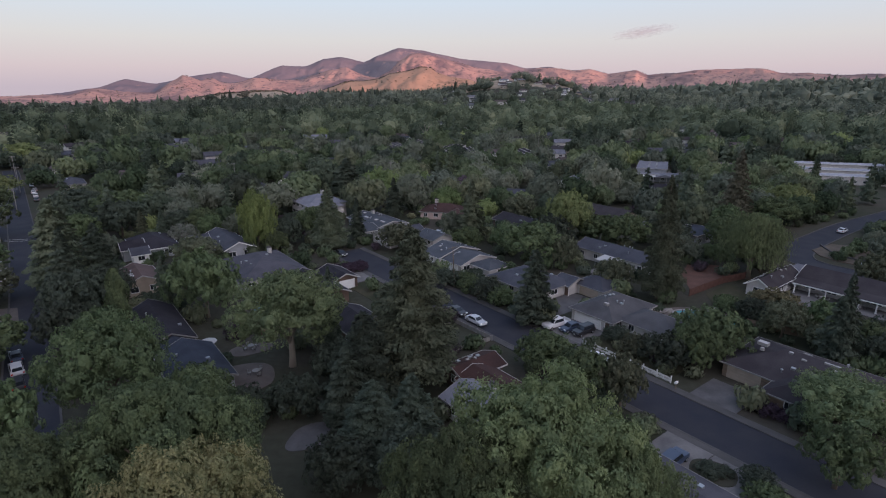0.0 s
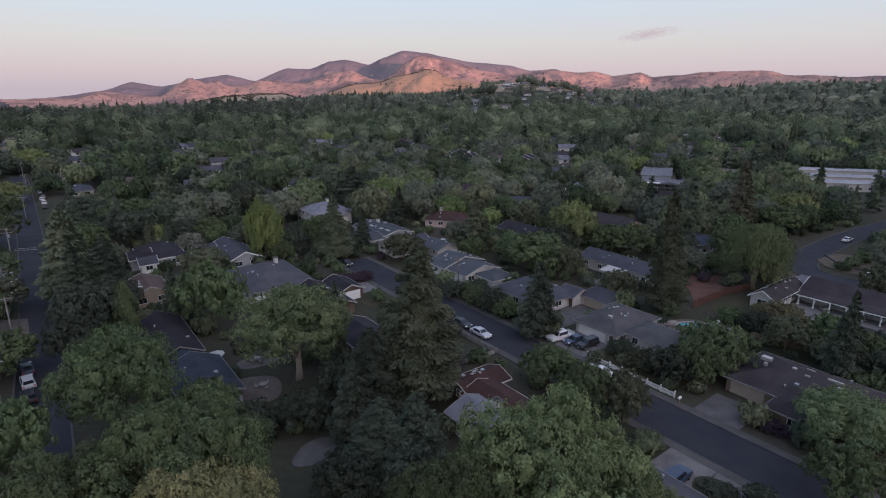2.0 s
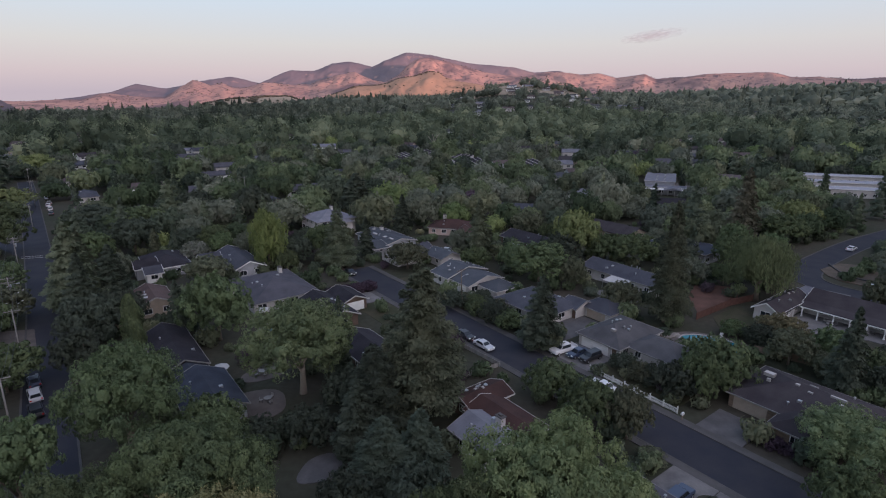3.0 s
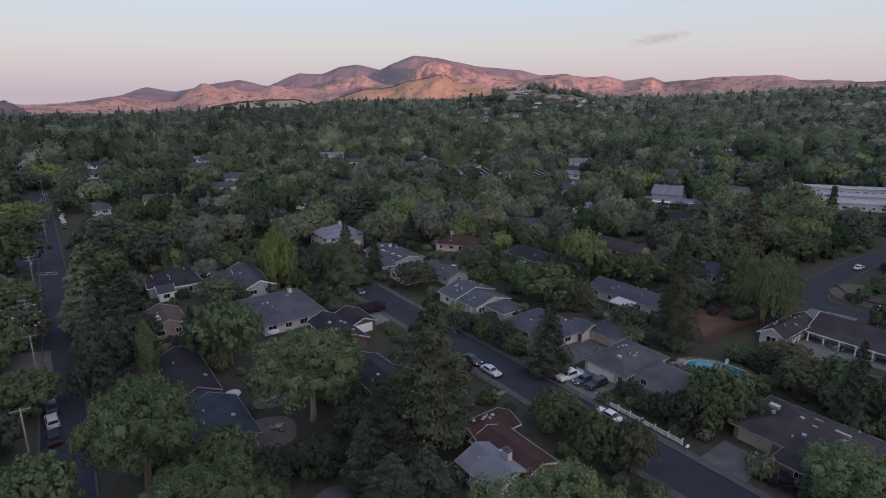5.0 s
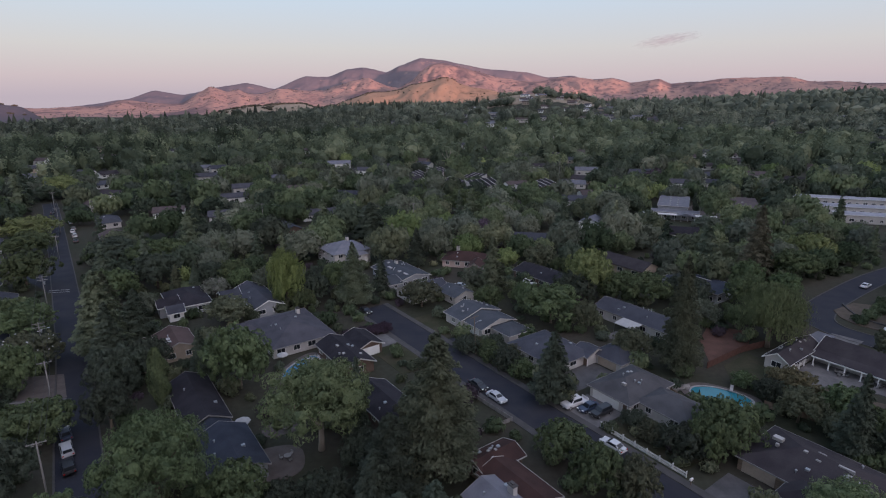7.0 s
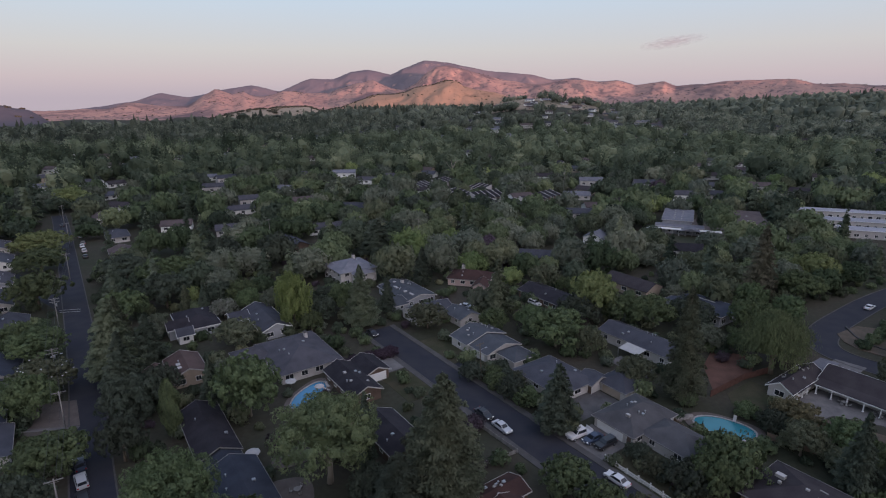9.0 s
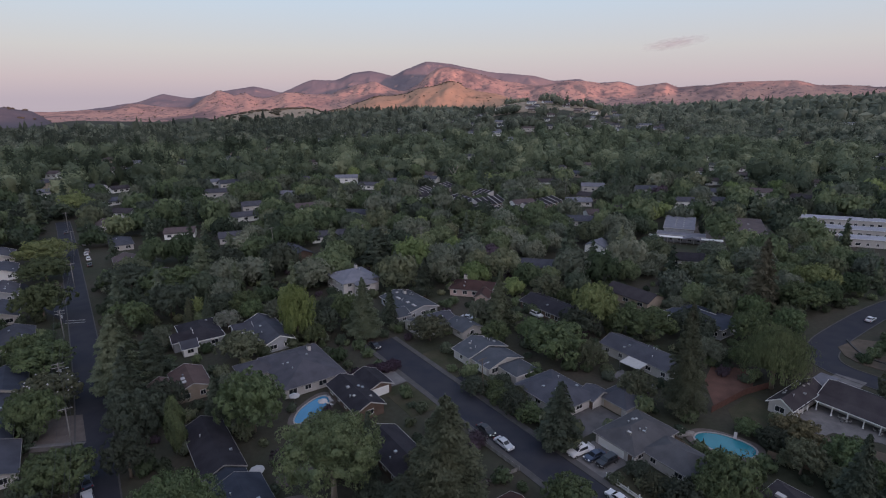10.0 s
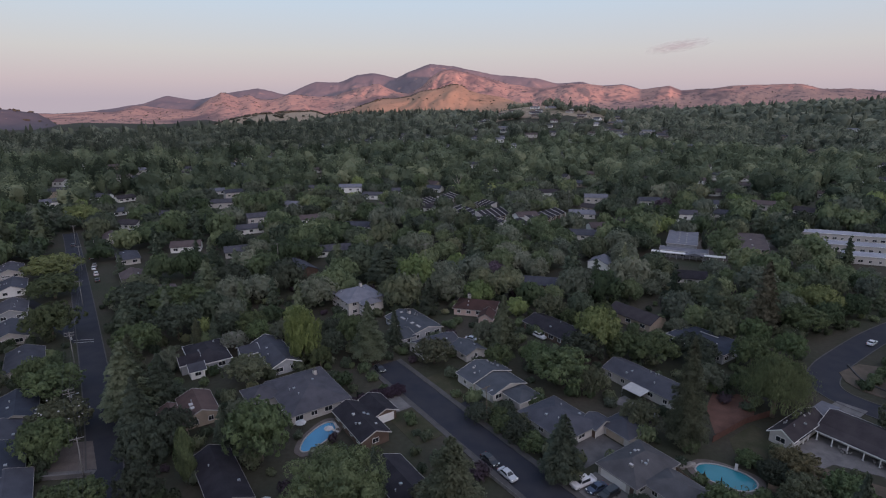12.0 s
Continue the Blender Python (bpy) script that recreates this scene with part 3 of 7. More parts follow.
def road(name, line, width, label, sidewalks=True):
    solid(name, ribbon(line, width, -0.05, 0.03), M_ASPHALT, label, "road", "structure")
    for side in (1, -1):
        solid(name + "_kerb", ribbon(line, 0.3, -0.05, 0.16, side * (width / 2 + 0.15)), M_KERB, "concrete kerb along the road", "kerb", "structure")
        if sidewalks:
            solid(name + "_pavement", ribbon(line, 1.2, -0.05, 0.14, side * (width / 2 + 0.91)), M_KERB, "concrete pavement beside the road", "pavement", "structure")
    for i in range(len(line) - 1):
        (xa, ya), (xb, yb) = line[i], line[i + 1]
        clear_box((xa + xb) / 2, (ya + yb) / 2, math.hypot(xb - xa, yb - ya) / 2 + 1, width / 2 + 2.5, math.degrees(math.atan2(yb - ya, xb - xa)))


MAIN_LINE = curve_points([street(75, 0)[:2], street(25, 0)[:2], street(-30, 0)[:2], street(-45, 0)[:2], street(-61, 0)[:2]])
road("road_main", MAIN_LINE, 8.2, "dark asphalt residential street with worn surface")
LEFT_LINE = curve_points([(-37.5, 39), (-57.4, 66.4), (-72.6, 87), (-100, 124.4), (-169.2, 213.5), (-219.7, 277.8), (-236, 298)])
road("road_left", LEFT_LINE, 6.6, "dark asphalt street running away between trees", sidewalks=False)
RIGHT_LINE = curve_points([(124, 102), (107, 118.6), (99.8, 126.6), (95.2, 133.4), (95.2, 140.4), (101.2, 148.6), (113.4, 159), (134, 174.5), (161.2, 191.4), (195, 214)], 2.0)
road("road_right", RIGHT_LINE, 7.6, "dark asphalt street curving round a corner", sidewalks=False)
CROSS_LINE = [(-127.5, 157.5), (-150, 174), (-175, 190)]
solid("road_cross", ribbon(CROSS_LINE, 6.0, -0.05, 0.035), M_ASPHALT, "short asphalt side street", "road", "structure")
clear_box(-150, 174, 32, 5, 143)


def slab(name, outline, material, label, z=0.05, category="paving"):
    return solid(name, Shape().prism(outline, -0.05, z), material, label, category, "structure")


def quad(u0, u1, v0, v1):
    return [street(u0, v0)[:2], street(u1, v0)[:2], street(u1, v1)[:2], street(u0, v1)[:2]]


def rounded(cx, cy, a, b, yaw, n=28, power=2.6, wobble=0.0):
    out = []
    for i in range(n):
        t = 2 * math.pi * i / n
        c, s = math.cos(t), math.sin(t)
        x = a * math.copysign(abs(c) ** (2 / power), c) * (1 + wobble * math.sin(2 * t + 0.7))
        y = b * math.copysign(abs(s) ** (2 / power), s) * (1 + wobble * math.cos(t))
        k, m = math.cos(radians(yaw)), math.sin(radians(yaw))
        out.append((cx + x * k - y * m, cy + x * m + y * k))
    return out


# ---------------------------------------------------------------- trees
def cards(points, normals, size, rs, long=1.0, axis=None, tri=False):
    """Small leaf sprays, one at each point: folded, or (tri) pointed ones for trees farther off."""
    n = len(points)
    rnd = rs.normal(size=(n, 3))
    a = np.cross(normals, rnd) if axis is None else axis + 0.35 * rnd
    a /= np.linalg.norm(a, axis=1, keepdims=True) + 1e-9
    b = np.cross(normals, a)
    b /= np.linalg.norm(b, axis=1, keepdims=True) + 1e-9
    s = size * rs.uniform(0.6, 1.4, (n, 1))
    droop = np.array([0, 0, -0.25]) * s
    p0 = points - a * s * long + droop
    p1 = points - b * s * 0.55 + normals * s * 0.18
    p2 = points + a * s * long + droop
    p3 = points + b * s * 0.55 + normals * s * 0.18
    if tri:
        v = np.stack([p0 + b * s * 0.3, p2 + b * s * 0.3 * rs.uniform(-1, 1, (n, 1)), points - b * s * 0.85 + normals * s * 0.15], 1).reshape(-1, 3)
        f = np.arange(3 * n).reshape(-1, 3)
        return v, np.concatenate([f, f[:, 2:3]], 1)
    v = np.stack([p0, p1, p2, p3], 1).reshape(-1, 3)
    f = np.arange(4 * n).reshape(-1, 4)
    return v, f


ICO = {}
for ico_level in (1, 2):
    ico_bm = bmesh.new()
    bmesh.ops.create_icosphere(ico_bm, subdivisions=ico_level, radius=1.0)
    ICO[ico_level] = (np.array([v.co[:] for v in ico_bm.verts]), np.array([[v.index for v in f.verts] for f in ico_bm.faces]))
    ico_bm.free()


def lump(center, radii, level, rs, rough=0.18):
    """An uneven core of dense inner foliage, as quads with a doubled corner."""
    v, f = ICO[level]
    k = 1 + rough * rs.normal(size=(len(v), 1))
    return center + v * k * radii, np.concatenate([f, f[:, 2:3]], 1)


def join(chunks):
    vs, fs, k = [], [], 0
    for v, f in chunks:
        vs.append(v)
        fs.append(f + k)
        k += len(v)
    return np.concatenate(vs), np.concatenate(fs)


def faces_mesh(name, chunks, material, tints=None):
    """Mesh of leaf quads and core triangles; tints: a tone for each vertex of each chunk."""
    order = [i for i, c in enumerate(chunks) if not np.any(c[1][:, 3] == c[1][:, 2])] + [i for i, c in enumerate(chunks) if np.any(c[1][:, 3] == c[1][:, 2])]
    quads = [(v, f) for v, f in chunks if not np.any(f[:, 3] == f[:, 2])]
    tris = [(v, f) for v, f in chunks if np.any(f[:, 3] == f[:, 2])]
    v, f = join(quads + tris)
    nq = sum(len(c[1]) for c in quads)
    nt = len(f) - nq
    me = bpy.data.meshes.new(name)
    me.vertices.add(len(v))
    me.vertices.foreach_set("co", v.astype(np.float32).ravel())
    loops = np.concatenate([f[:nq].ravel(), f[nq:, :3].ravel()]).astype(np.int32)
    me.loops.add(len(loops))
    me.loops.foreach_set("vertex_index", loops)
    me.polygons.add(nq + nt)
    me.polygons.foreach_set("loop_start", np.concatenate([np.arange(nq) * 4, nq * 4 + np.arange(nt) * 3]).astype(np.int32))
    if material:
        me.materials.append(material)
    me.polygons.foreach_set("use_smooth", [True] * nq + [False] * nt)
    if tints is not None:
        own = me.attributes.new("tint", "FLOAT", "POINT")
        own.data.foreach_set("value", np.concatenate([tints[i] for i in order]).astype(np.float32))
    me.update(calc_edges=True)
    return me


def oak_chunks(seed, n, size, lobes=12, level=1, flat=0.75, small=0.26, large=0.38, tufts=0):
    """A broad crown, 1 wide (radius) and from 0 to 1 high, of boughs that carry tufts of leaves, with gaps between them."""
    rs = np.random.RandomState(seed)
    cs, rr = [], []
    for i in range(lobes):
        a = 2.399963 * i + rs.uniform(-0.35, 0.35)
        t = (i + 0.5) / lobes
        r = rs.uniform(small, large)
        wide = (1.0 - r) * np.sqrt(max(0.03, 1 - (1.75 * t - 0.70) ** 2)) * rs.uniform(0.78, 1.08)
        cs.append((wide * np.cos(a), wide * np.sin(a), r * flat + (1 - 1.75 * r * flat) * t * rs.uniform(0.88, 1.04)))
        rr.append(r)
    for i in range(lobes // 4):                    # boughs that fill the crown's middle and top
        a, r = 2.399963 * i + 1.1, rs.uniform(small, large)
        wide = 0.42 * np.sqrt((i + 0.5) / (lobes // 4))
        cs.append((wide * np.cos(a), wide * np.sin(a), 0.96 - r * flat - 0.35 * wide * rs.uniform(0.6, 1.2)))
        rr.append(r)
    cs, rr = np.array(cs), np.array(rr)
    per = np.maximum(1, (n * rr ** 2 / (rr ** 2).sum()).astype(int))
    pts, nor = [], []
    for c, r, k in zip(cs, rr, per):
        count = int(k * 1.9)
        d = rs.normal(size=(count, 3))
        d /= np.linalg.norm(d, axis=1, keepdims=True)
        way = c - np.array([0, 0, 0.25])                                              # each bough reaches outwards and up
        way = way / (np.linalg.norm(way) + 1e-6)
        if tufts:                                                                     # tufts of leaves all over the bough
            g = (np.arange(tufts) + 0.5) / tufts
            up, ta = 1 - 1.7 * g, 2.399963 * np.arange(tufts) + rs.uniform(0, 6.28)
            ring = np.sqrt(1 - up ** 2)
            heads = np.stack([ring * np.cos(ta), ring * np.sin(ta), up], 1) + 0.18 * rs.normal(size=(tufts, 3))
            heads /= np.linalg.norm(heads, axis=1, keepdims=True)
            big = rs.uniform(0.24, 0.44, (tufts, 1))
            reach = rs.uniform(0.62, 0.95, (tufts, 1))
            on = rs.randint(0, tufts, count)
            d2 = d + 0.85 * heads[on]
            d2 /= np.linalg.norm(d2, axis=1, keepdims=True)
            q = heads[on] * reach[on] + d2 * big[on] * (1 + 0.16 * rs.normal(size=(count, 1)))
            d = 0.75 * d2 + 0.45 * heads[on]
            d /= np.linalg.norm(d, axis=1, keepdims=True)
        else:
            bumpy = 1 + 0.16 * np.sin(6 * d[:, :1] + 3 * seed + 9 * c[0]) * np.sin(5 * d[:, 1:2] + seed + 7 * c[1]) + 0.10 * rs.normal(size=(count, 1))
            q = d * bumpy
        q = q + 0.18 * way * (q @ way)[:, None]
        p = c + q * r * np.array([1, 1, flat])
        inside = np.zeros(len(p), bool)
        for c2, r2 in zip(cs, rr):
            if r2 is not r:
                inside |= (((p - c2) / np.array([1, 1, flat]) / (0.74 * r2)) ** 2).sum(1) < 1
        keep = ~inside & (p[:, 2] > -0.02)
        pts.append(p[keep][:k])
        nor.append(d[keep][:k])
    p, d = np.concatenate(pts), np.concatenate(nor)
    wide, tall = np.percentile(np.hypot(p[:, 0], p[:, 1]), 97), np.percentile(p[:, 2], 99.5)
    p = p / np.array([wide, wide, tall])
    cs = cs / np.array([wide, wide, tall])
    rr = rr / wide
    d = d + (0.34 if tufts else 0.24) * rs.normal(size=d.shape) + np.array([0, 0, 0.12])
    d /= np.linalg.norm(d, axis=1, keepdims=True)
    out = [cards(p, d, size, rs, tri=level == 1 or tufts == 26)]
    for c, r in zip(cs, rr):
        out.append(lump(c, r * (0.36 if tufts == 26 else 0.44 if tufts else 0.56) * np.array([1, 1, flat]), level, rs, 0.16))
    out.append(lump(np.array([0, 0, 0.40]), np.array([0.40, 0.40, 0.22]), 2 if n > 1000 else 1, rs, 0.12))
    return out


def conifer_chunks(seed, n, size, branches=70, wide=1.0, power=1.0, droop=0.35, tri=False):
    """A tapering crown, radius 1 at its foot and 0 to 1 high, of needle sprays along separate ragged boughs."""
    rs = np.random.RandomState(seed)
    pts, nor, axes = [], [], []
    for i in range(branches):
        t = ((i + rs.rand()) / branches) ** 1.15
        a = 2.4 * i + rs.uniform(-0.4, 0.4)
        reach = wide * ((1 - t) ** power) * rs.uniform(0.72, 1.06) * (0.72 + 0.28 * smooth01(t / 0.15)) + 0.04
        per = max(3, int(1.9 * n / branches * (0.22 + reach)))
        s = rs.rand(per, 1) ** 0.6
        side = rs.normal(size=(per, 1)) * 0.24 * reach * (1.15 - 0.7 * s)
        x = s * reach * np.cos(a) - side * np.sin(a)
        y = s * reach * np.sin(a) + side * np.cos(a)
        z = t * 0.97 + 0.03 + reach * (0.05 * s - droop * 0.22 * s * s) + 0.008 * rs.normal(size=(per, 1))
        pts.append(np.concatenate([x, y, z], 1))
        out_way = np.array([[np.cos(a), np.sin(a), -0.25]])
        axes.append(np.repeat(out_way, per, 0) + 0.5 * np.sign(side) * np.array([[-np.sin(a), np.cos(a), 0]]))
        nor.append(np.repeat(np.array([[0.45 * np.cos(a), 0.45 * np.sin(a), 0.9]]), per, 0))
    p, d, ax = np.concatenate(pts), np.concatenate(nor), np.concatenate(axes)
    d = d + 0.35 * rs.normal(size=d.shape)
    d /= np.linalg.norm(d, axis=1, keepdims=True)
    v, f = cards(p * np.array([1, 1, 2.6]), d, size, rs, 1.15, ax, tri)
    v = v / np.array([1, 1, 2.6])
    out = [(v, f)]
    for t in (0.10, 0.24, 0.40, 0.56, 0.72):
        w = 0.52 * wide * (1 - t) ** power
        out.append(lump(np.array([0, 0, t]), np.array([w, w, 0.12]), 1, rs, 0.15))
    return out


def willow_chunks(seed, n, size):
    """A round uneven head whose leafy strands hang down in bunches."""
    rs = np.random.RandomState(seed)
    bunches = 90
    ga = 2.399963 * np.arange(bunches) + rs.uniform(-0.3, 0.3, bunches)
    gr = np.sqrt((np.arange(bunches) + 0.5) / bunches) * rs.uniform(0.82, 1.06, bunches)
    gt = 0.30 + 0.70 * np.sqrt(np.clip(1.03 - (gr / 1.12) ** 2, 0, 1)) * rs.uniform(0.86, 1.0, bunches)
    gl = (0.14 + 0.50 * gr) * rs.uniform(0.6, 1.1, bunches)
    pick = rs.randint(0, bunches, n)
    down = rs.rand(n) ** 1.1
    spread = 0.085 * (0.5 + np.sin(np.pi * np.clip(down + 0.12, 0, 1)))
    x = gr[pick] * np.cos(ga[pick]) + spread * rs.normal(size=n)
    y = gr[pick] * np.sin(ga[pick]) + spread * rs.normal(size=n)
    z = np.clip(gt[pick] - gl[pick] * down, 0.0, 1.0)
    p = np.stack([x, y, z], 1)
    d = np.stack([np.cos(ga[pick]), np.sin(ga[pick]), 0.4 - 0.3 * down], 1) + 0.35 * rs.normal(size=(n, 3))
    d /= np.linalg.norm(d, axis=1, keepdims=True)
    fall = np.repeat(np.array([[0.0, 0.0, -1.0]]), n, 0)
    out = [cards(p, d, size, rs, 1.2, fall)]
    out.append(lump(np.array([0, 0, 0.52]), np.array([0.56, 0.56, 0.26]), 2, rs, 0.16))
    return out


def column_chunks(seed, n, size):
    """A narrow upright crown."""
    rs = np.random.RandomState(seed)
    t = rs.rand(n)
    a = rs.uniform(0, 2 * np.pi, n)
    w = np.sin(np.pi * np.clip(t * 0.92 + 0.06, 0, 1)) ** 0.6 * (0.8 + 0.2 * np.sin(3 * a + 14 * t)) * (0.85 + 0.2 * rs.rand(n))
    p = np.stack([w * np.cos(a), w * np.sin(a), t], 1)
    d = np.stack([np.cos(a), np.sin(a), 0.5 + 0 * a], 1) + 0.4 * rs.normal(size=(n, 3))
    d /= np.linalg.norm(d, axis=1, keepdims=True)
    v, f = cards(p * np.array([1, 1, 4.0]), d, size, rs, 1.0)
    return [(v / np.array([1, 1, 4.0]), f), lump(np.array([0, 0, 0.5]), np.array([0.6, 0.6, 0.45]), 2, rs, 0.1)]


def trunk_shape(seed, spread=0.55, limbs=6, low=0.0):
    """A tapered trunk, 1 high to the crown's middle, with limbs that reach into the crown."""
    rs = random.Random(seed)
    s = Shape()
    s.tube([(0, 0, -0.03), (0.01, 0.0, 0.12), (0.02, 0.01, 0.4), (0.0, 0.02, 0.72)], [0.055, 0.04, 0.032, 0.016], 8)
    for i in range(limbs):
        a = 2 * math.pi * (i / limbs) + rs.uniform(-0.3, 0.3)
        z = rs.uniform(0.22, 0.45)
        e = 0.7 * spread * rs.uniform(0.6, 1.0)
        s.tube([(0.01, 0, z), (0.4 * e * math.cos(a), 0.4 * e * math.sin(a), z + 0.16), (e * math.cos(a), e * math.sin(a), z + 0.34)], [0.022, 0.014, 0.005], 5)
    return s


PROTO = {}
for lod, oak_n, oak_size, con_n, con_size, lobes, small, large in (("front", 66000, 0.0140, 0, 0, 40, 0.13, 0.22), ("near", 20000, 0.0200, 16000, 0.025, 34, 0.14, 0.24), ("mid", 6000, 0.044, 5600, 0.054, 22, 0.18, 0.30), ("low", 1500, 0.080, 420, 0.14, 15, 0.22, 0.36), ("distant", 560, 0.13, 200, 0.20, 10, 0.27, 0.42), ("shrub", 300, 0.16, 0, 0, 5, 0.36, 0.52)):
    for k in range(3):
        PROTO["oak", lod, k] = oak_chunks(11 + k, oak_n, oak_size, lobes + k, 2 if lod in ("near", "front") else 1, 0.76 + 0.05 * k, small, large, {"front": 26, "near": 22, "mid": 10}.get(lod, 0))
        if con_n:
            PROTO["conifer", lod, k] = conifer_chunks(31 + k, con_n, con_size, {"near": 130, "mid": 85}.get(lod, 30), power=0.70 + 0.13 * k, tri=lod != "near")
    if con_n:
        PROTO["willow", lod, 0] = willow_chunks(51, 15000 if lod == "mid" else oak_n // 2, oak_size * 0.50)
        PROTO["column", lod, 0] = column_chunks(61, con_n, con_size * 1.5)
CROWN, TRUNK = {}, {}
for k in range(3):
    TRUNK["oak", k] = trunk_shape(70 + k).mesh("trunk", M_BARK, True)
    TRUNK["conifer", k] = Shape().tube([(0, 0, -0.02), (0, 0, 0.3), (0, 0, 0.98)], [0.028, 0.02, 0.003], 8).mesh("trunk", M_BARK, True)
    TRUNK["pale", k] = trunk_shape(80 + k, 0.6, 7).mesh("trunk", M_PALEBARK, True)

TREE_SPOTS = []
KIND_WORDS = {"oak": "tree", "conifer": "conifer", "willow": "willow_tree", "column": "cypress"}
COLOUR_WORDS = {"green": "green-leaved", "dark": "dark green", "bright": "bright green", "yellow": "yellowing", "olive": "olive-green", "brown": "rusty brown",
                "pale": "pale green", "grey": "grey-green", "needle": "dark green", "cone": "olive-green", "purple": "plum-coloured", "far": "green", "sage": "sage-green", "lime": "yellow-green", "mint": "fresh green", "amber": "orange-tinged", "rust": "brownish"}


def crown_mesh(kind, lod, k, colour):
    key = (kind, lod, k, colour)
    if key not in CROWN:
        CROWN[key] = faces_mesh("crown", PROTO[kind, lod, k], M_LEAF[colour])
    return CROWN[key]


def tree(kind, x, y, top, radius, colour, lod="mid", low=0.28, bark="oak", label="", group="", k=None, turn=None):
    """A tree on its trunk at (x, y): its top's height, its crown's radius, and the part of its height below the crown."""
    r = random.Random(int(x * 31 + y * 17))
    k = r.randrange(3) if k is None else k
    if kind in ("willow", "column"):
        k = 0
    z = float(terrain(x, y))
    turn = r.uniform(0, 360) if turn is None else turn
    words = label or {"oak": "%s broad-crowned tree on a bark-covered trunk", "conifer": "%s tapering conifer with drooping boughs",
                      "willow": "%s willow with long hanging strands", "column": "%s narrow upright cypress"}[kind] % COLOUR_WORDS[colour]
    ob = thing(KIND_WORDS[kind], words, "tree", pose(x, y, z, 0, 0, turn), group)
    base = low * top
    trunk_me = TRUNK["conifer" if kind in ("conifer", "column") else bark, k]
    th = top if kind in ("conifer", "column") else min(top, base + 0.55 * (top - base)) / 0.72
    part("trunk", trunk_me, None, ob, m=Matrix.Diagonal((max(th * 0.8, radius) if kind == "oak" else th, max(th * 0.8, radius) if kind == "oak" else th, th, 1)))
    part("crown", crown_mesh(kind, lod, k, colour), None, ob, m=Matrix.Translation((0, 0, base)) @ Matrix.Diagonal((radius, radius, top - base, 1)))
    TREE_SPOTS.append((x, y, radius))
    return ob


def bush(x, y, r, h, colour="green", label="rounded garden shrub", k=None, lod="low"):
    z = float(terrain(x, y))
    rr = random.Random(int(x * 13 + y * 7))
    ob = thing("bush", label, "shrub", pose(x, y, z - 0.1, 0, 0, rr.uniform(0, 360)))
    part("crown", crown_mesh("oak", lod, rr.randrange(3), colour), None, ob, m=Matrix.Diagonal((r, r, h, 1)))
    part("stem", TRUNK["oak", 0], None, ob, m=Matrix.Diagonal((h, h, h * 0.8, 1)))
    TREE_SPOTS.append((x, y, r))
    return ob


# trees close to the camera's rise
tree("oak", 9.0, 39.5, 20.4, 9.4, "sage", "front", 0.35, k=0, turn=40)
tree("oak", 1.0, 35.2, 18.6, 6.4, "green", "front", 0.35, k=1, turn=10)
tree("oak", 15.0, 36.0, 17.0, 5.2, "sage", "front", 0.35, k=2, turn=70)
tree("oak", -20.0, 34.6, 17.4, 7.4, "yellow", "front", 0.35, k=1, turn=120)
tree("oak", -25.5, 43.0, 18.6, 8.6, "green", "front", 0.35, k=0, turn=200)
tree("oak", -33.5, 36.8, 16.8, 7.6, "green", "front", 0.35, k=2, turn=15)
tree("oak", -50.0, 52.0, 13.0, 5.0, "green", "mid", 0.35)
tree("oak", 52.0, 61.5, 8.2, 7.0, "mint", "near", 0.22, k=0)
tree("oak", 44.5, 52.0, 8.0, 4.0, "green", "mid", 0.25)
tree("oak", 36.5, 80.5, 5.6, 4.4, "dark", "mid", 0.08)
tree("oak", 33.0, 84.5, 3.6, 3.0, "olive", "mid", 0.05)
tree("oak", 31.0, 89.0, 3.2, 2.6, "dark", "mid", 0.05)
tree("conifer", -8.5, 57.5, 10.5, 5.6, "needle", "near", 0.04, k=0)
tree("oak", -4.0, 52.0, 7.5, 5.0, "dark", "mid", 0.1)
tree("oak", -11.5, 52.0, 6.5, 4.2, "dark", "mid", 0.1)
tree("conifer", -4.0, 62.0, 9.0, 4.5, "needle", "mid", 0.04, k=1)
tree("oak", -20.0, 67.0, 5.5, 4.0, "dark", "mid", 0.1)
tree("oak", -27.0, 66.0, 4.5, 3.4, "dark", "mid", 0.1)
tree("oak", 9.5, 110.5, 4.4, 4.0, "dark", "mid", 0.04)
tree("oak", 12.6, 107.0, 3.8, 3.4, "green", "mid", 0.04)
tree("oak", 6.2, 114.0, 3.6, 3.2, "green", "mid", 0.04)
# the stand in the gardens below
tree("oak", -43.4, 63.4, 16.4, 8.0, "green", "near", 0.34, k=2)
tree("oak", -24.6, 80.4, 16.2, 9.6, "mint", "near", 0.34, bark="pale", k=1, turn=30)
tree("conifer", -4.4, 74.4, 24.6, 8.8, "cone", "near", 0.10, k=0)
tree("conifer", -11.0, 69.5, 14.2, 6.6, "needle", "near", 0.08, k=0)
tree("conifer", -12.5, 64.0, 12.0, 4.6, "needle", "mid", 0.08, k=1)
tree("conifer", -18.6, 83.5, 16.0, 2.6, "needle", "mid", 0.06, k=1)
tree("oak", -46.6, 100.2, 13.6, 7.2, "green", "mid", 0.22)
tree("column", -59.0, 92.6, 12.8, 2.2, "green", "mid", 0.04)
tree("oak", -64.2, 84.8, 9.4, 4.4, "dark", "mid", 0.28)
tree("conifer", -82.9, 112.1, 21.5, 7.0, "cone", "mid", 0.10, k=0)
tree("oak", -70.0, 97.0, 10.5, 6.0, "dark", "mid", 0.15)
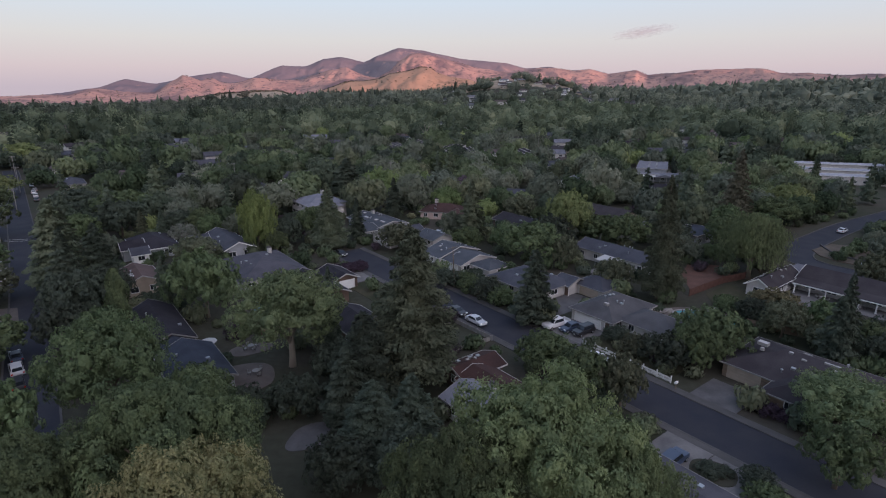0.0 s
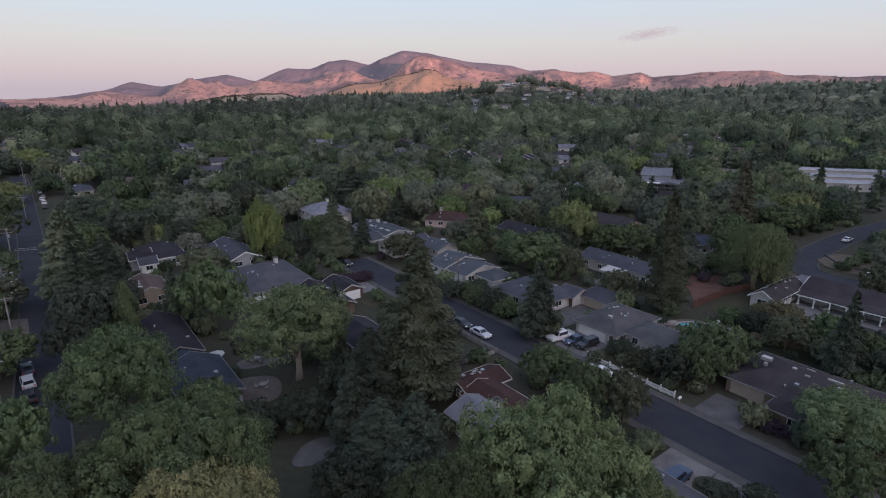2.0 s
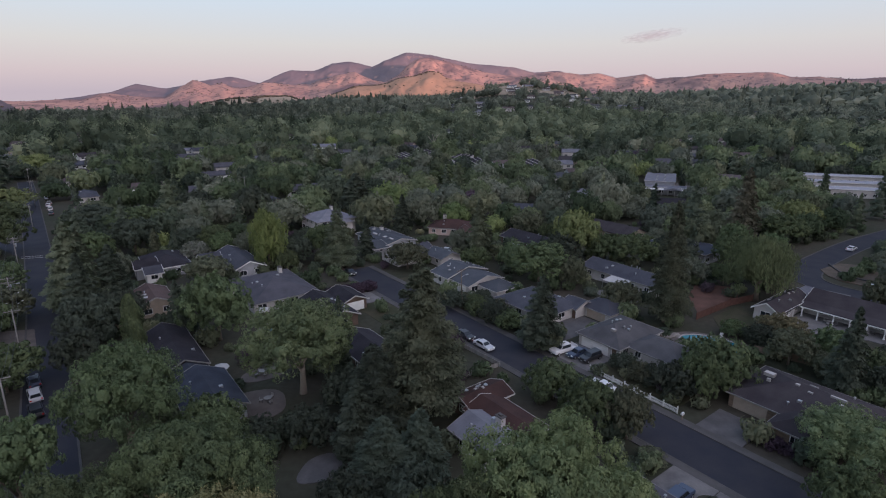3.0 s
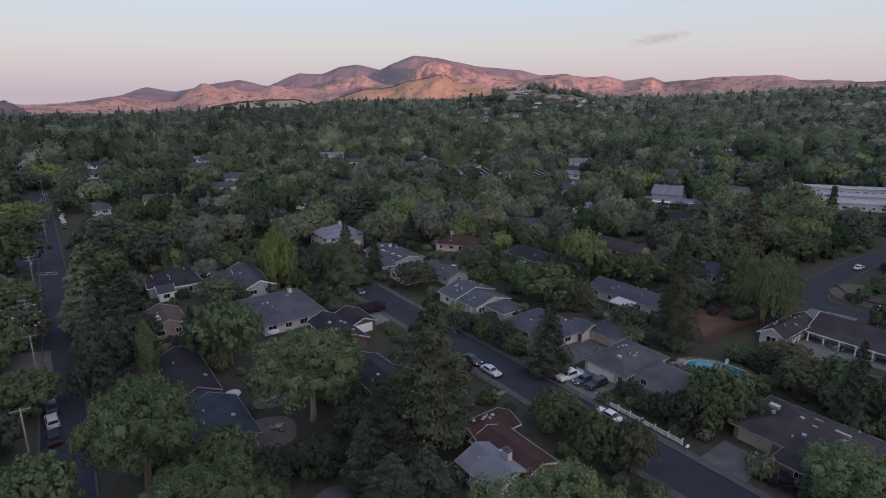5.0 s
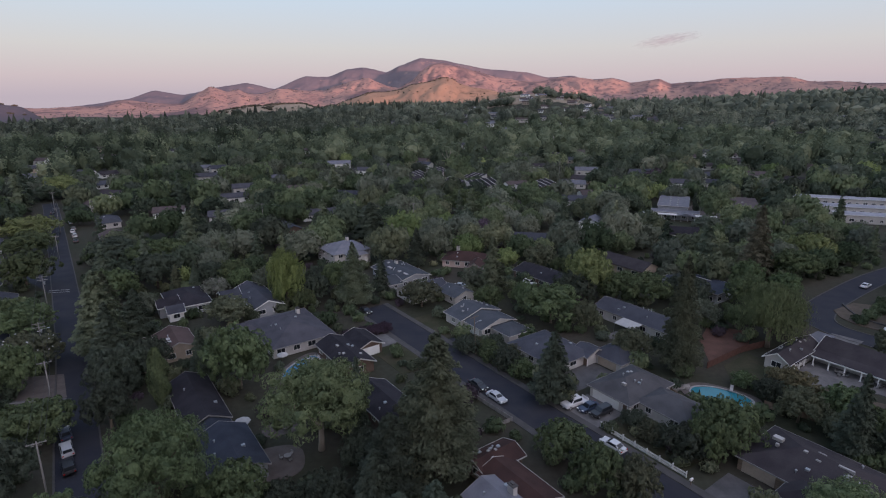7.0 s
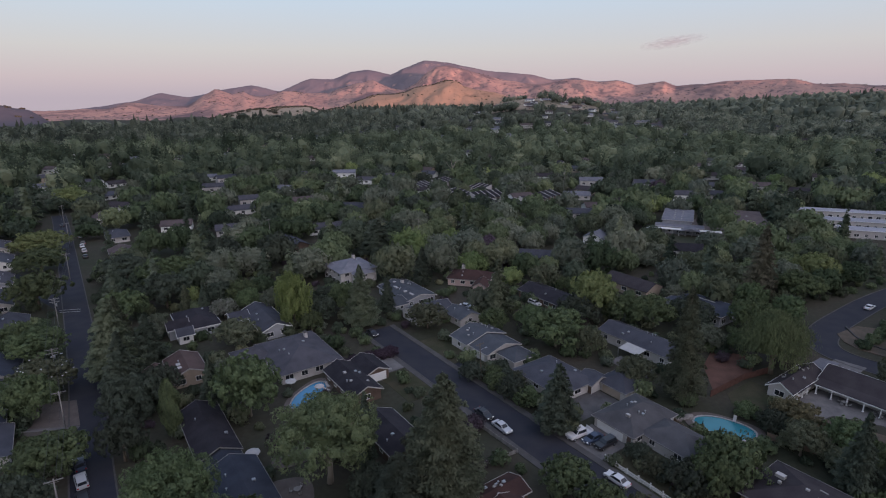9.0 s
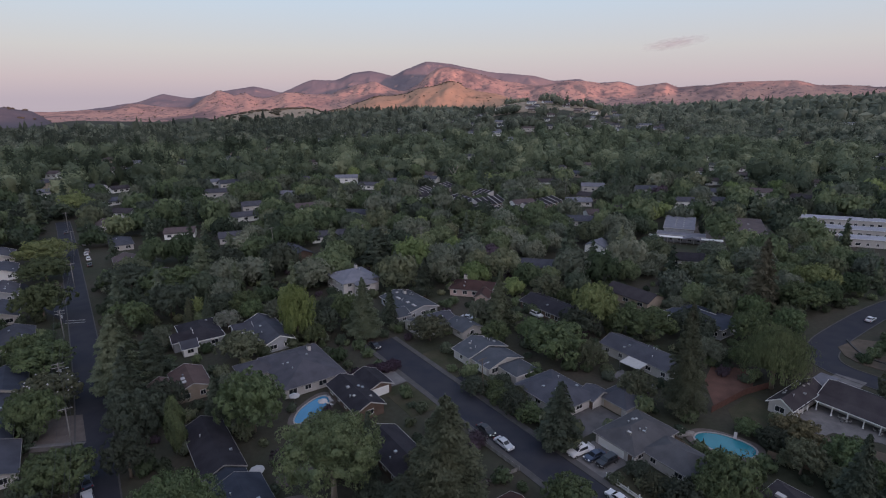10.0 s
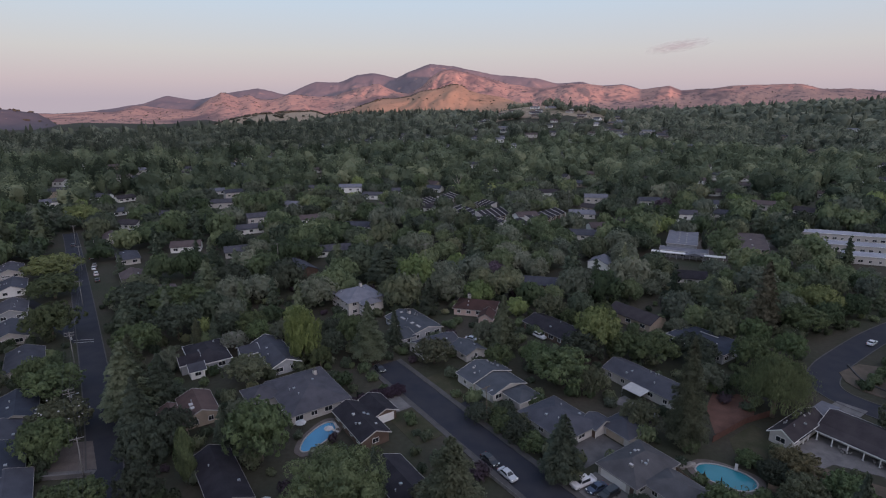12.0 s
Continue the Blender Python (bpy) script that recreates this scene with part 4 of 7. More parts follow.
tree("conifer", -92.0, 128.0, 16.0, 5.5, "cone", "mid", 0.1, k=1)
tree("conifer", -80.0, 121.0, 14.0, 6.0, "needle", "mid", 0.06, k=1)
tree("oak", -68.0, 104.0, 9.0, 5.0, "dark", "mid", 0.25)
tree("oak", -74.2, 80.0, 8.4, 6.4, "green", "mid", 0.25)
tree("oak", -96.7, 107.6, 8.2, 6.6, "olive", "mid", 0.22, label="magnolia with cream flowers among olive leaves")
tree("oak", -110.2, 122.8, 8.6, 7.4, "green", "mid", 0.25)
tree("oak", -137.5, 157.5, 12.0, 9.0, "green", "mid", 0.25)
tree("oak", -165.2, 194.2, 9.4, 10.0, "green", "mid", 0.2)
tree("oak", -185.9, 220.8, 9.4, 12.0, "bright", "mid", 0.2)
tree("oak", -242.0, 317.8, 13.0, 11.5, "bright", "mid", 0.2)
tree("oak", -124.2, 183.2, 10.5, 10.0, "dark", "mid", 0.2)
tree("oak", -108.1, 180.8, 10.5, 10.5, "green", "mid", 0.2)
tree("oak", -97.0, 160.0, 11.5, 8.0, "dark", "mid", 0.22)
tree("oak", -103.0, 148.0, 10.0, 7.0, "green", "mid", 0.22)
tree("oak", -62.8, 133.5, 7.4, 6.2, "olive", "mid", 0.22)
tree("oak", -75.0, 152.8, 6.0, 4.2, "grey", "mid", 0.2, label="small white-flowering tree in a garden")
tree("oak", -74.0, 164.2, 8.2, 5.2, "green", "mid", 0.22)
tree("oak", -51.0, 146.4, 17.0, 5.4, "lime", "near", 0.04, label="tall yellow-green poplar in a garden", k=1).name = "poplar"
tree("conifer", -32.0, 148.6, 18.5, 7.0, "cone", "near", 0.03, k=2)
tree("conifer", -25.5, 158.0, 12.5, 3.4, "needle", "mid", 0.08, k=1)
for hx_, hy_ in ((-31.6, 122.0), (-28.8, 124.0), (-26.0, 126.0), (-23.2, 127.8), (-20.8, 129.4)):
    bush(hx_, hy_, 2.3, 2.6, "purple", "reddish flowering hedge shrub at the street", lod="mid")
tree("conifer", -88.0, 119.0, 18.0, 6.4, "needle", "mid", 0.06, k=0)
tree("conifer", -76.0, 104.5, 17.0, 6.0, "needle", "mid", 0.06, k=2)
tree("conifer", 8.4, 156.5, 18.2, 6.2, "cone", "mid", 0.03, k=2)
tree("oak", 36.4, 155.0, 15.2, 7.2, "bright", "mid", 0.22)
tree("conifer", 17.4, 97.5, 14.8, 5.2, "needle", "mid", 0.04, k=0)
tree("conifer", 46.4, 110.1, 26.5, 6.0, "cone", "near", 0.04, k=1)
tree("conifer", 94.0, 172.8, 25.0, 6.0, "rust", "mid", 0.08, k=0)
tree("willow", 72.6, 122.9, 16.0, 7.3, "mint", "mid", 0.10)
tree("oak", 23.0, 136.0, 10.4, 8.6, "green", "mid", 0.25)
tree("oak", 31.1, 150.4, 9.4, 6.0, "dark", "mid", 0.25)
tree("oak", 30.6, 130.5, 8.6, 3.4, "olive", "mid", 0.15)
tree("oak", 38.4, 116.6, 6.8, 4.6, "olive", "mid", 0.2)
tree("oak", 51.7, 149.5, 9.4, 7.4, "green", "mid", 0.25)
tree("oak", 122.1, 190.7, 11.0, 8.0, "bright", "mid", 0.2)
tree("oak", 108.0, 174.2, 9.6, 7.4, "green", "mid", 0.22)
tree("oak", 64.0, 150.5, 9.0, 6.5, "dark", "mid", 0.2)
tree("oak", 79.5, 148.5, 9.5, 6.0, "green", "mid", 0.2)
tree("oak", -12.3, 146.8, 7.4, 6.2, "olive", "mid", 0.2)
tree("oak", 45.0, 83.6, 8.6, 6.0, "green", "mid", 0.1)
tree("oak", 16.4, 79.0, 6.4, 5.0, "green", "mid", 0.18)
tree("oak", 20.5, 71.5, 7.4, 4.6, "green", "mid", 0.18)
tree("oak", 25.2, 68.6, 8.0, 3.6, "olive", "mid", 0.2)
tree("oak", 65.7, 100.8, 5.4, 5.0, "amber", "mid", 0.12)
tree("oak", 61.5, 91.0, 7.0, 4.2, "olive", "mid", 0.25)
tree("oak", 74.0, 86.5, 5.0, 4.2, "green", "mid", 0.15)
for gx_, gy_, gt_, gr_, gc_ in ((71.0, 93.0, 6.2, 4.4, "green"), (79.0, 86.0, 6.0, 5.0, "dark"), (85.5, 90.5, 6.0, 4.6, "green"), (66.0, 86.5, 4.6, 3.6, "olive"), (90.0, 84.0, 6.5, 5.0, "green"),
                                (60.5, 99.0, 4.4, 3.4, "dark"), (72.5, 79.5, 5.6, 4.4, "dark"), (57.5, 103.5, 3.4, 2.8, "green"), (82.0, 79.0, 6.4, 4.6, "green"), (40.5, 80.0, 7.4, 4.2, "green")):
    tree("oak", gx_, gy_, gt_, gr_, gc_, "mid", 0.08)
for bu_, bv_, br_, bh_, bc_ in ((-24, 8.6, 2.6, 2.6, "olive"), (-20, 9.4, 2.8, 3.0, "green"), (-16, 10.0, 3.0, 3.2, "dark"), (-12, 9.6, 2.8, 2.8, "green"), (-21, 12.4, 2.6, 3.2, "dark"), (-14.5, 12.6, 2.6, 3.0, "olive"), (-9, 8.6, 2.4, 2.4, "olive"), (-4.2, 10.5, 2.2, 2.2, "dark")):
    bush(*street(bu_, bv_)[:2], br_, bh_, bc_, "dense garden shrub between street and house", lod="mid")
tree("conifer", -22.2, 200.5, 10.5, 2.4, "pale", "mid", 0.1, k=1)
tree("conifer", -38.0, 216.0, 17.0, 9.0, "needle", "mid", 0.1, k=0)
tree("oak", -0.8, 276.2, 12.5, 10.5, "green", "mid", 0.2)
tree("oak", 0.6, 118.0, 4.0, 3.4, "dark", "mid", 0.1)
for cx_, cy_ in ((119.5, 284), (123.5, 279), (126.5, 287), (117, 276)):
    tree("column", cx_, cy_, 9.5, 1.6, "dark", "low", 0.04)


# ---------------------------------------------------------------- houses
def roof_shape(x0, x1, y0, y1, axis, style, eave, rise, over=0.5, thick=0.16):
    """A gable, hip or flat roof over a rectangle, as a slab with eaves."""
    x0, x1, y0, y1 = x0 - over, x1 + over, y0 - over, y1 + over
    swap = axis == "y"
    if swap:
        x0, x1, y0, y1 = y0, y1, x0, x1
    ym = (y0 + y1) / 2
    e = eave - rise * over / ((y1 - y0) / 2 - over) if style != "flat" else eave
    top = eave + rise
    s = Shape()
    if style == "flat":
        s.box(x0, x1, y0, y1, eave, eave + 0.35)
    else:
        inset = 0.0 if style == "gable" else min((y1 - y0) / 2, (x1 - x0) / 2 - 0.3)
        up = [(x0, y0, e), (x1, y0, e), (x1, y1, e), (x0, y1, e), (x0 + inset, ym, top), (x1 - inset, ym, top)]
        low = [(x, y, z - thick) for x, y, z in up]
        f = [(0, 1, 5, 4), (2, 3, 4, 5), (1, 2, 5), (3, 0, 4)] if style == "hip" else [(0, 1, 5, 4), (2, 3, 4, 5)]
        under = [tuple(6 + i for i in q[::-1]) for q in f]
        rim = [(0, 6, 7, 1), (2, 8, 9, 3)] + ([(1, 7, 8, 2), (3, 9, 6, 0)] if style == "hip" else [(1, 7, 11, 5), (5, 11, 8, 2), (3, 9, 10, 4), (4, 10, 6, 0)])
        s.add(up + low, f + under + rim)
    if swap:
        s.v = [(y, x, z) for x, y, z in s.v]
        s.f = [q[::-1] for q in s.f]
    return s


def fascia_boards(x0, x1, y0, y1, axis, style, eave, rise, over=0.5):
    """Painted boards along the eaves, and up the verges of a gable, each a shape of its own."""
    x0, x1, y0, y1 = x0 - over, x1 + over, y0 - over, y1 + over
    swap = axis == "y"
    if swap:
        x0, x1, y0, y1 = y0, y1, x0, x1
    ym = (y0 + y1) / 2
    e = eave - rise * over / ((y1 - y0) / 2 - over) if style != "flat" else eave + 0.35
    top = eave + rise
    boards = [Shape().box(x0, x1, y - 0.03, y + 0.03, e - 0.2, e + 0.03) for y in (y0 - 0.03, y1 + 0.03)]
    for x in (x0 - 0.03, x1 + 0.03):
        if style == "gable":
            for ya in (y0, y1):
                boards.append(Shape().add([(x - 0.03, ya, e - 0.2), (x + 0.03, ya, e - 0.2), (x + 0.03, ym, top - 0.2), (x - 0.03, ym, top - 0.2),
                                           (x - 0.03, ya, e + 0.06), (x + 0.03, ya, e + 0.06), (x + 0.03, ym, top + 0.06), (x - 0.03, ym, top + 0.06)],
                                          [(3, 2, 1, 0), (4, 5, 6, 7), (0, 1, 5, 4), (1, 2, 6, 5), (2, 3, 7, 6), (3, 0, 4, 7)]))
        else:
            boards.append(Shape().box(x - 0.03, x + 0.03, y0, y1, e - 0.2, e + 0.03))
    if swap:
        for s in boards:
            s.v = [(y, x, z) for x, y, z in s.v]
            s.f = [q[::-1] for q in s.f]
    return boards


def wall_shape(x0, x1, y0, y1, axis, style, eave, rise):
    s = Shape()
    h = eave - 0.1
    s.box(x0, x1, y0, y1, -0.2, h)
    if style == "gable":
        if axis == "x":
            ym, k = (y0 + y1) / 2, 0.97
            for x, dx in ((x0, 0.2), (x1, -0.2)):
                s.add([(x, y0, h), (x, y1, h), (x, ym, eave + rise * k - 0.2), (x + dx, y0, h), (x + dx, y1, h), (x + dx, ym, eave + rise * k - 0.2)],
                      [(0, 1, 2), (5, 4, 3), (0, 2, 5, 3), (1, 4, 5, 2)])
        else:
            xm, k = (x0 + x1) / 2, 0.97
            for y, dy in ((y0, 0.2), (y1, -0.2)):
                s.add([(x0, y, h), (x1, y, h), (xm, y, eave + rise * k - 0.2), (x0, y + dy, h), (x1, y + dy, h), (xm, y + dy, eave + rise * k - 0.2)],
                      [(0, 1, 2), (5, 4, 3), (0, 2, 5, 3), (1, 4, 5, 2)])
    return s


def frame_shape(w, h, bar=0.09, cross=True):
    """A window frame round the origin, in the x-z plane, facing -y."""
    s = Shape()
    s.box(-w / 2 - bar, w / 2 + bar, -0.06, 0.02, h / 2, h / 2 + bar).box(-w / 2 - bar, w / 2 + bar, -0.08, 0.02, -h / 2 - bar, -h / 2)
    s.box(-w / 2 - bar, -w / 2, -0.06, 0.02, -h / 2, h / 2).box(w / 2, w / 2 + bar, -0.06, 0.02, -h / 2, h / 2)
    if cross:
        s.box(-0.03, 0.03, -0.05, 0.0, -h / 2, h / 2)
    return s


WINDOW_MESH = {}


def window(parent, x, y, z, yaw, w=1.4, h=1.1, material=None):
    key = (w, h)
    if key not in WINDOW_MESH:
        WINDOW_MESH[key] = (frame_shape(w, h).mesh("window", M_WHITE), Shape().box(-w / 2, w / 2, -0.025, 0.01, -h / 2, h / 2).mesh("pane", M_GLASS))
    a, b = WINDOW_MESH[key]
    win = part("window", a, None, parent, m=pose(x, y, z, 0, 0, yaw))
    part("pane", b, None, win)
    return win


def house(x, y, yaw, blocks, roof="grey", wall=None, label="", vents=3, chimney=None, windows=True, trim=None, garage=(), seed=0, doors=(), name="house", skylights=(), door_paint=None):
    """A house of rectangular blocks (x0, x1, y0, y1, ridge axis, style, eave, rise) round (x, y), turned by yaw."""
    rs = random.Random(int(x * 7 + y * 3) + seed)
    wall, trim = wall or M_CREAM, trim or M_TRIM
    z = float(terrain(x, y))
    ob = thing(name, label, "house", pose(x, y, z, 0, 0, yaw))
    for i, (x0, x1, y0, y1, axis, style, eave, rise) in enumerate(blocks):
        eave, rise = eave + 0.012 * i, rise + 0.017 * i
        part("wall", wall_shape(x0, x1, y0, y1, axis, style, eave, rise), wall, ob)
        part("roof", roof_shape(x0, x1, y0, y1, axis, style, eave, rise), M_ROOF[roof], ob)
        for board in fascia_boards(x0, x1, y0, y1, axis, style, eave, rise):
            part("fascia", board, trim, ob)
        xm, ym = (x0 + x1) / 2, (y0 + y1) / 2
        if windows:
            storeys = (1.5,) if eave < 4.4 else (1.5, 4.2)
            for zz in storeys:
                for side, length, px, py, dirx, diry, wy in (("s", x1 - x0, x0, y0 - 0.01, 1, 0, 0), ("n", x1 - x0, x0, y1 + 0.01, 1, 0, 180), ("w", y1 - y0, x0 - 0.01, y0, 0, 1, -90), ("e", y1 - y0, x1 + 0.01, y0, 0, 1, 90)):
                    count = max(1, int(length / 3.6))
                    for c in range(count):
                        t = (c + 0.5) / count * length
                        cx, cy = px + dirx * t, py + diry * t
                        if any(b[0] - 0.3 < cx < b[1] + 0.3 and b[2] - 0.3 < cy < b[3] + 0.3 for j, b in enumerate(blocks) if j != i):
                            continue
                        if any(abs(cx - gx_) < gw / 2 + 1.0 and abs(cy - gy_) < gw / 2 + 1.0 for gx_, gy_, _, gw in garage):
                            continue
                        window(ob, cx, cy, zz, wy, *rs.choice(((1.5, 1.1), (1.1, 1.1), (1.9, 1.2))))
        if i == 0 and style != "flat":
            slope_y = y1 - y0 if axis == "x" else x1 - x0
            for q in range(vents):
                s = rs.choice((-1, 1)) * rs.uniform(0.25, 0.75)
                t = rs.uniform(0.25, 0.75)
                vx, vy = (x0 + t * (x1 - x0), ym + s * (y1 - y0) / 2) if axis == "x" else (xm + s * (x1 - x0) / 2, y0 + t * (y1 - y0))
                vz = eave + rise * (1 - abs(s)) - 0.1
                if q % 3 == 0:
                    part("roof_vent", Shape().box(vx - 0.28, vx + 0.28, vy - 0.28, vy + 0.28, vz, vz + 0.34), M_METAL, ob, "galvanised roof vent")
                else:
                    part("roof_pipe", Shape().tube([(vx, vy, vz - 0.1), (vx, vy, vz + 0.5)], [0.1, 0.1], 8).tube([(vx, vy, vz + 0.5), (vx, vy, vz + 0.6)], [0.2, 0.16], 8), M_METAL, ob, "metal vent pipe")
    for gx_, gy_, gyaw, gw in garage:
        g = part("garage_door", Shape().box(-gw / 2, gw / 2, -0.04, 0.02, 0, 2.15), door_paint or M_WHITE, ob, "tan panelled garage door" if door_paint else "white panelled garage door", pose(gx_, gy_, 0.02, 0, 0, gyaw))
        for row in range(4):
            part("panel", Shape().box(-gw / 2 + 0.08, gw / 2 - 0.08, -0.075, -0.03, 0.06 + 0.52 * row, 0.5 + 0.52 * row), door_paint or M_WHITE, g)
    for dx, dy, dyaw in doors:
        d = part("door", Shape().box(-0.5, 0.5, -0.05, 0.02, 0, 2.05), M_BROWNWALL, ob, "dark front door", pose(dx, dy, 0.05, 0, 0, dyaw))
        part("door_frame", Shape().box(-0.6, -0.5, -0.07, 0.02, 0, 2.15).box(0.5, 0.6, -0.07, 0.02, 0, 2.15).box(-0.6, 0.6, -0.07, 0.02, 2.05, 2.15), M_WHITE, d)
    for sx, sy, sw, sd in skylights:
        a0, a1, b0, b1, axis, style, eave, rise = blocks[0]
        away = abs(sy - (b0 + b1) / 2) / ((b1 - b0) / 2) if axis == "x" else abs(sx - (a0 + a1) / 2) / ((a1 - a0) / 2)
        sz = eave + (rise * (1 - away) if style != "flat" else 0.35)
        sky = part("skylight", Shape().box(sx - sw / 2, sx + sw / 2, sy - sd / 2, sy + sd / 2, sz - 0.35, sz + 0.14), M_TRIM, ob, "pale skylight kerb")
        part("pane", Shape().box(sx - sw / 2 + 0.06, sx + sw / 2 - 0.06, sy - sd / 2 + 0.06, sy + sd / 2 - 0.06, sz + 0.12, sz + 0.18), M_CLOTH, sky, "milky skylight dome")
    if chimney:
        cx, cy, ch = chimney
        c = part("chimney", Shape().box(cx - 0.6, cx + 0.6, cy - 0.4, cy + 0.4, 2.2, ch), M_CREAM, ob, "pale rendered chimney")
        part("cap", Shape().box(cx - 0.7, cx + 0.7, cy - 0.5, cy + 0.5, ch, ch + 0.12).box(cx - 0.3, cx + 0.3, cy - 0.2, cy + 0.2, ch + 0.12, ch + 0.35), M_KERB, c)
    hx0, hx1 = min(b[0] for b in blocks), max(b[1] for b in blocks)
    hy0, hy1 = min(b[2] for b in blocks), max(b[3] for b in blocks)
    k, s = math.cos(radians(yaw)), math.sin(radians(yaw))
    mx, my = (hx0 + hx1) / 2, (hy0 + hy1) / 2
    clear_box(x + mx * k - my * s, y + mx * s + my * k, (hx1 - hx0) / 2 + 0.3, (hy1 - hy0) / 2 + 0.3, yaw)
    return ob


S = STREET_YAW
house(-43.5, 124, S, [(-11.5, 8.2, -7, 8, "x", "hip", 2.7, 2.6), (-11, -3.4, -13.5, -5, "y", "hip", 2.6, 1.7)], "grey", M_CREAM, "low hipped house with grey shingles and cream walls", 4, (-6, 4.5, 5.3), doors=((0, -7.0, 0),))
house(-26, 112, S, [(-8.5, 6.5, -4.2, 2.6, "x", "gable", 2.7, 1.5), (-9, -0.6, 2.6, 8.6, "x", "gable", 2.6, 1.2)], "dark", M_BROWNWALL,
      "dark brown single-storey house beside a swimming pool", 5, trim=M_CREAM, skylights=((-2.5, -1.8, 0.9, 0.7), (1.5, -2.2, 0.7, 0.6), (3.4, 1.0, 0.6, 0.6)), garage=((-0.58, 5.6, 90, 4.6),))
house(6, 134, S, [(-8.6, -1.8, -7.2, 5.4, "x", "gable", 2.8, 1.9), (-1.8, 5.6, -6.4, 4.4, "x", "gable", 2.6, 1.6), (5.6, 12.2, -3.2, 3.4, "x", "hip", 2.5, 1.2)], "teal", M_CREAM,
      "grey stepped-gable house facing the street", 6, trim=M_CREAM, skylights=((-6.5, -3.4, 0.7, 0.6), (-4.5, -4.6, 0.6, 0.5), (-7.8, 2.6, 0.7, 0.5)), garage=((2.2, -6.42, 0, 4.4),))
house(19, 115, S, [(-7.8, 6.6, -4.6, 7.0, "x", "hip", 2.6, 2.2), (6.6, 14.2, 7.8, 14.6, "x", "hip", 2.5, 1.5), (3.6, 7.6, 4.6, 10.2, "x", "gable", 2.5, 1.1)], "blue", M_CREAM,
      "blue-grey hipped house behind a front garden", 5, garage=((10.6, 7.78, 0, 4.8),), door_paint=M_TANWALL, doors=((7.2, 4.58, 0),))
house(35.1, 96.85, S, [(-8, 1.2, -6.2, 7.2, "y", "hip", 2.7, 2.0), (0.8, 11.4, -3.4, 4.4, "x", "hip", 2.6, 1.6)], "drab", M_CREAM,
      "cream-walled house with wide white garage door and grey-brown roof", 5, skylights=((-2.4, -3.2, 0.9, 0.6), (-4.6, 2.0, 0.6, 0.6)), garage=((-4.2, -6.22, 0, 6.2),), doors=((0.3, -6.2, 0),))
house(45, 137, S, [(-9, 12.5, -4.6, 4.0, "x", "gable", 3.0, 1.6)], "blue", M_CREAM, "long grey gabled house with a canvas awning", 6)
house(77, 112, S, [(-7.0, -2.2, -7.6, 7.6, "y", "gable", 2.8, 1.5), (-1.4, 18, 4.4, 14.0, "x", "gable", 2.9, 1.9)], "brown", M_CREAM,
      "brown-roofed ranch house with white gable and long porch", 6, trim=M_WHITE, skylights=((-4.4, 2.4, 0.5, 0.5), (-4.2, 4.4, 0.5, 0.4)))
house(53, 75, S, [(-7.4, 11, -5.4, 7.4, "x", "hip", 2.7, 2.4), (0.4, 7.0, -9.4, -3.6, "y", "hip", 2.6, 1.6)], "brown", M_WOOD,
      "brown hipped house with concrete drive", 5, garage=((-4.2, -5.42, 0, 5.0),), door_paint=M_TANWALL,
      skylights=((-4.4, 0.6, 1.5, 1.0), (-4.0, -0.6, 0.5, 0.4), (-0.3, 0.4, 0.6, 0.5), (1.4, 2.0, 1.2, 0.2), (1.7, -0.2, 0.7, 0.3), (5.1, 0.6, 2.1, 0.4), (5.9, -0.4, 0.6, 0.6), (7.2, -0.8, 0.5, 0.6), (8.4, -1.4, 0.5, 0.4)))
house(5.5, 73, S, [(-5.3, -0.5, -2.6, 5.2, "y", "gable", 2.7, 0.9), (-1.0, 9.6, -3.2, 3.0, "x", "gable", 2.7, 1.1)], "red", M_BROWNWALL, "red-brown low house among trees", 6, trim=M_CREAM, skylights=((-3.6, 0.6, 0.5, 0.5), (-3.0, 1.6, 0.5, 0.4), (-1.9, 0.2, 0.6, 0.5)))
house(4.9, 65.9, S, [(-3.6, 3.6, -3.3, 3.3, "x", "gable", 2.9, 1.3)], "light", M_CREAM, "small pale-roofed addition beside a red-brown house", 2, chimney=(0.7, 1.9, 4.9))
house(-38.4, 75.9, S, [(-6.4, 6.4, -4.0, 4.0, "x", "gable", 2.8, 1.8), (-11, -6.4, -3.6, 2.2, "x", "gable", 2.6, 1.3)], "slate", M_GREYWALL, "slate-blue gabled house by a round terrace", 3, doors=((4, 4.0, 180),))
house(-50, 90, S, [(-11, 7.6, -3.8, 3.2, "x", "gable", 2.8, 1.6)], "dark", M_BROWNWALL, "dark gabled house with white window trim", 2)
house(-69, 117, S, [(-5, 6, -3.6, 3.6, "x", "gable", 3.1, 1.5), (-3, 8, -8.5, -3.6, "x", "gable", 2.5, 1.2)], "rose", M_TANWALL, "reddish-roofed tan gabled house", 2, trim=M_CREAM, skylights=((1.5, -1.6, 1.4, 1.0), (3.4, -1.6, 1.2, 1.0)))
house(-62, 148, S, [(-7.5, 12, -3, 4.8, "x", "gable", 2.9, 1.7), (-7, -1, -7.8, -3, "y", "gable", 2.8, 1.4)], "blue", M_GREYWALL, "blue-roofed house with white verge boards", 2, trim=M_WHITE)
house(-80, 145, S, [(-8, 7, -5, 5, "x", "hip", 3.0, 2.2), (1, 5.4, -8, -3, "y", "gable", 3.4, 1.6)], "dark", M_GREYWALL, "dark-roofed house with a white dormer gable", 2, trim=M_WHITE)
house(-79, 136.3, S, [(-2.2, 2.2, -1.8, 1.8, "y", "gable", 2.7, 1.3)], "blue", M_WHITE, "small white sunroom before a dark-roofed house", 0, trim=M_WHITE, name="sunroom")
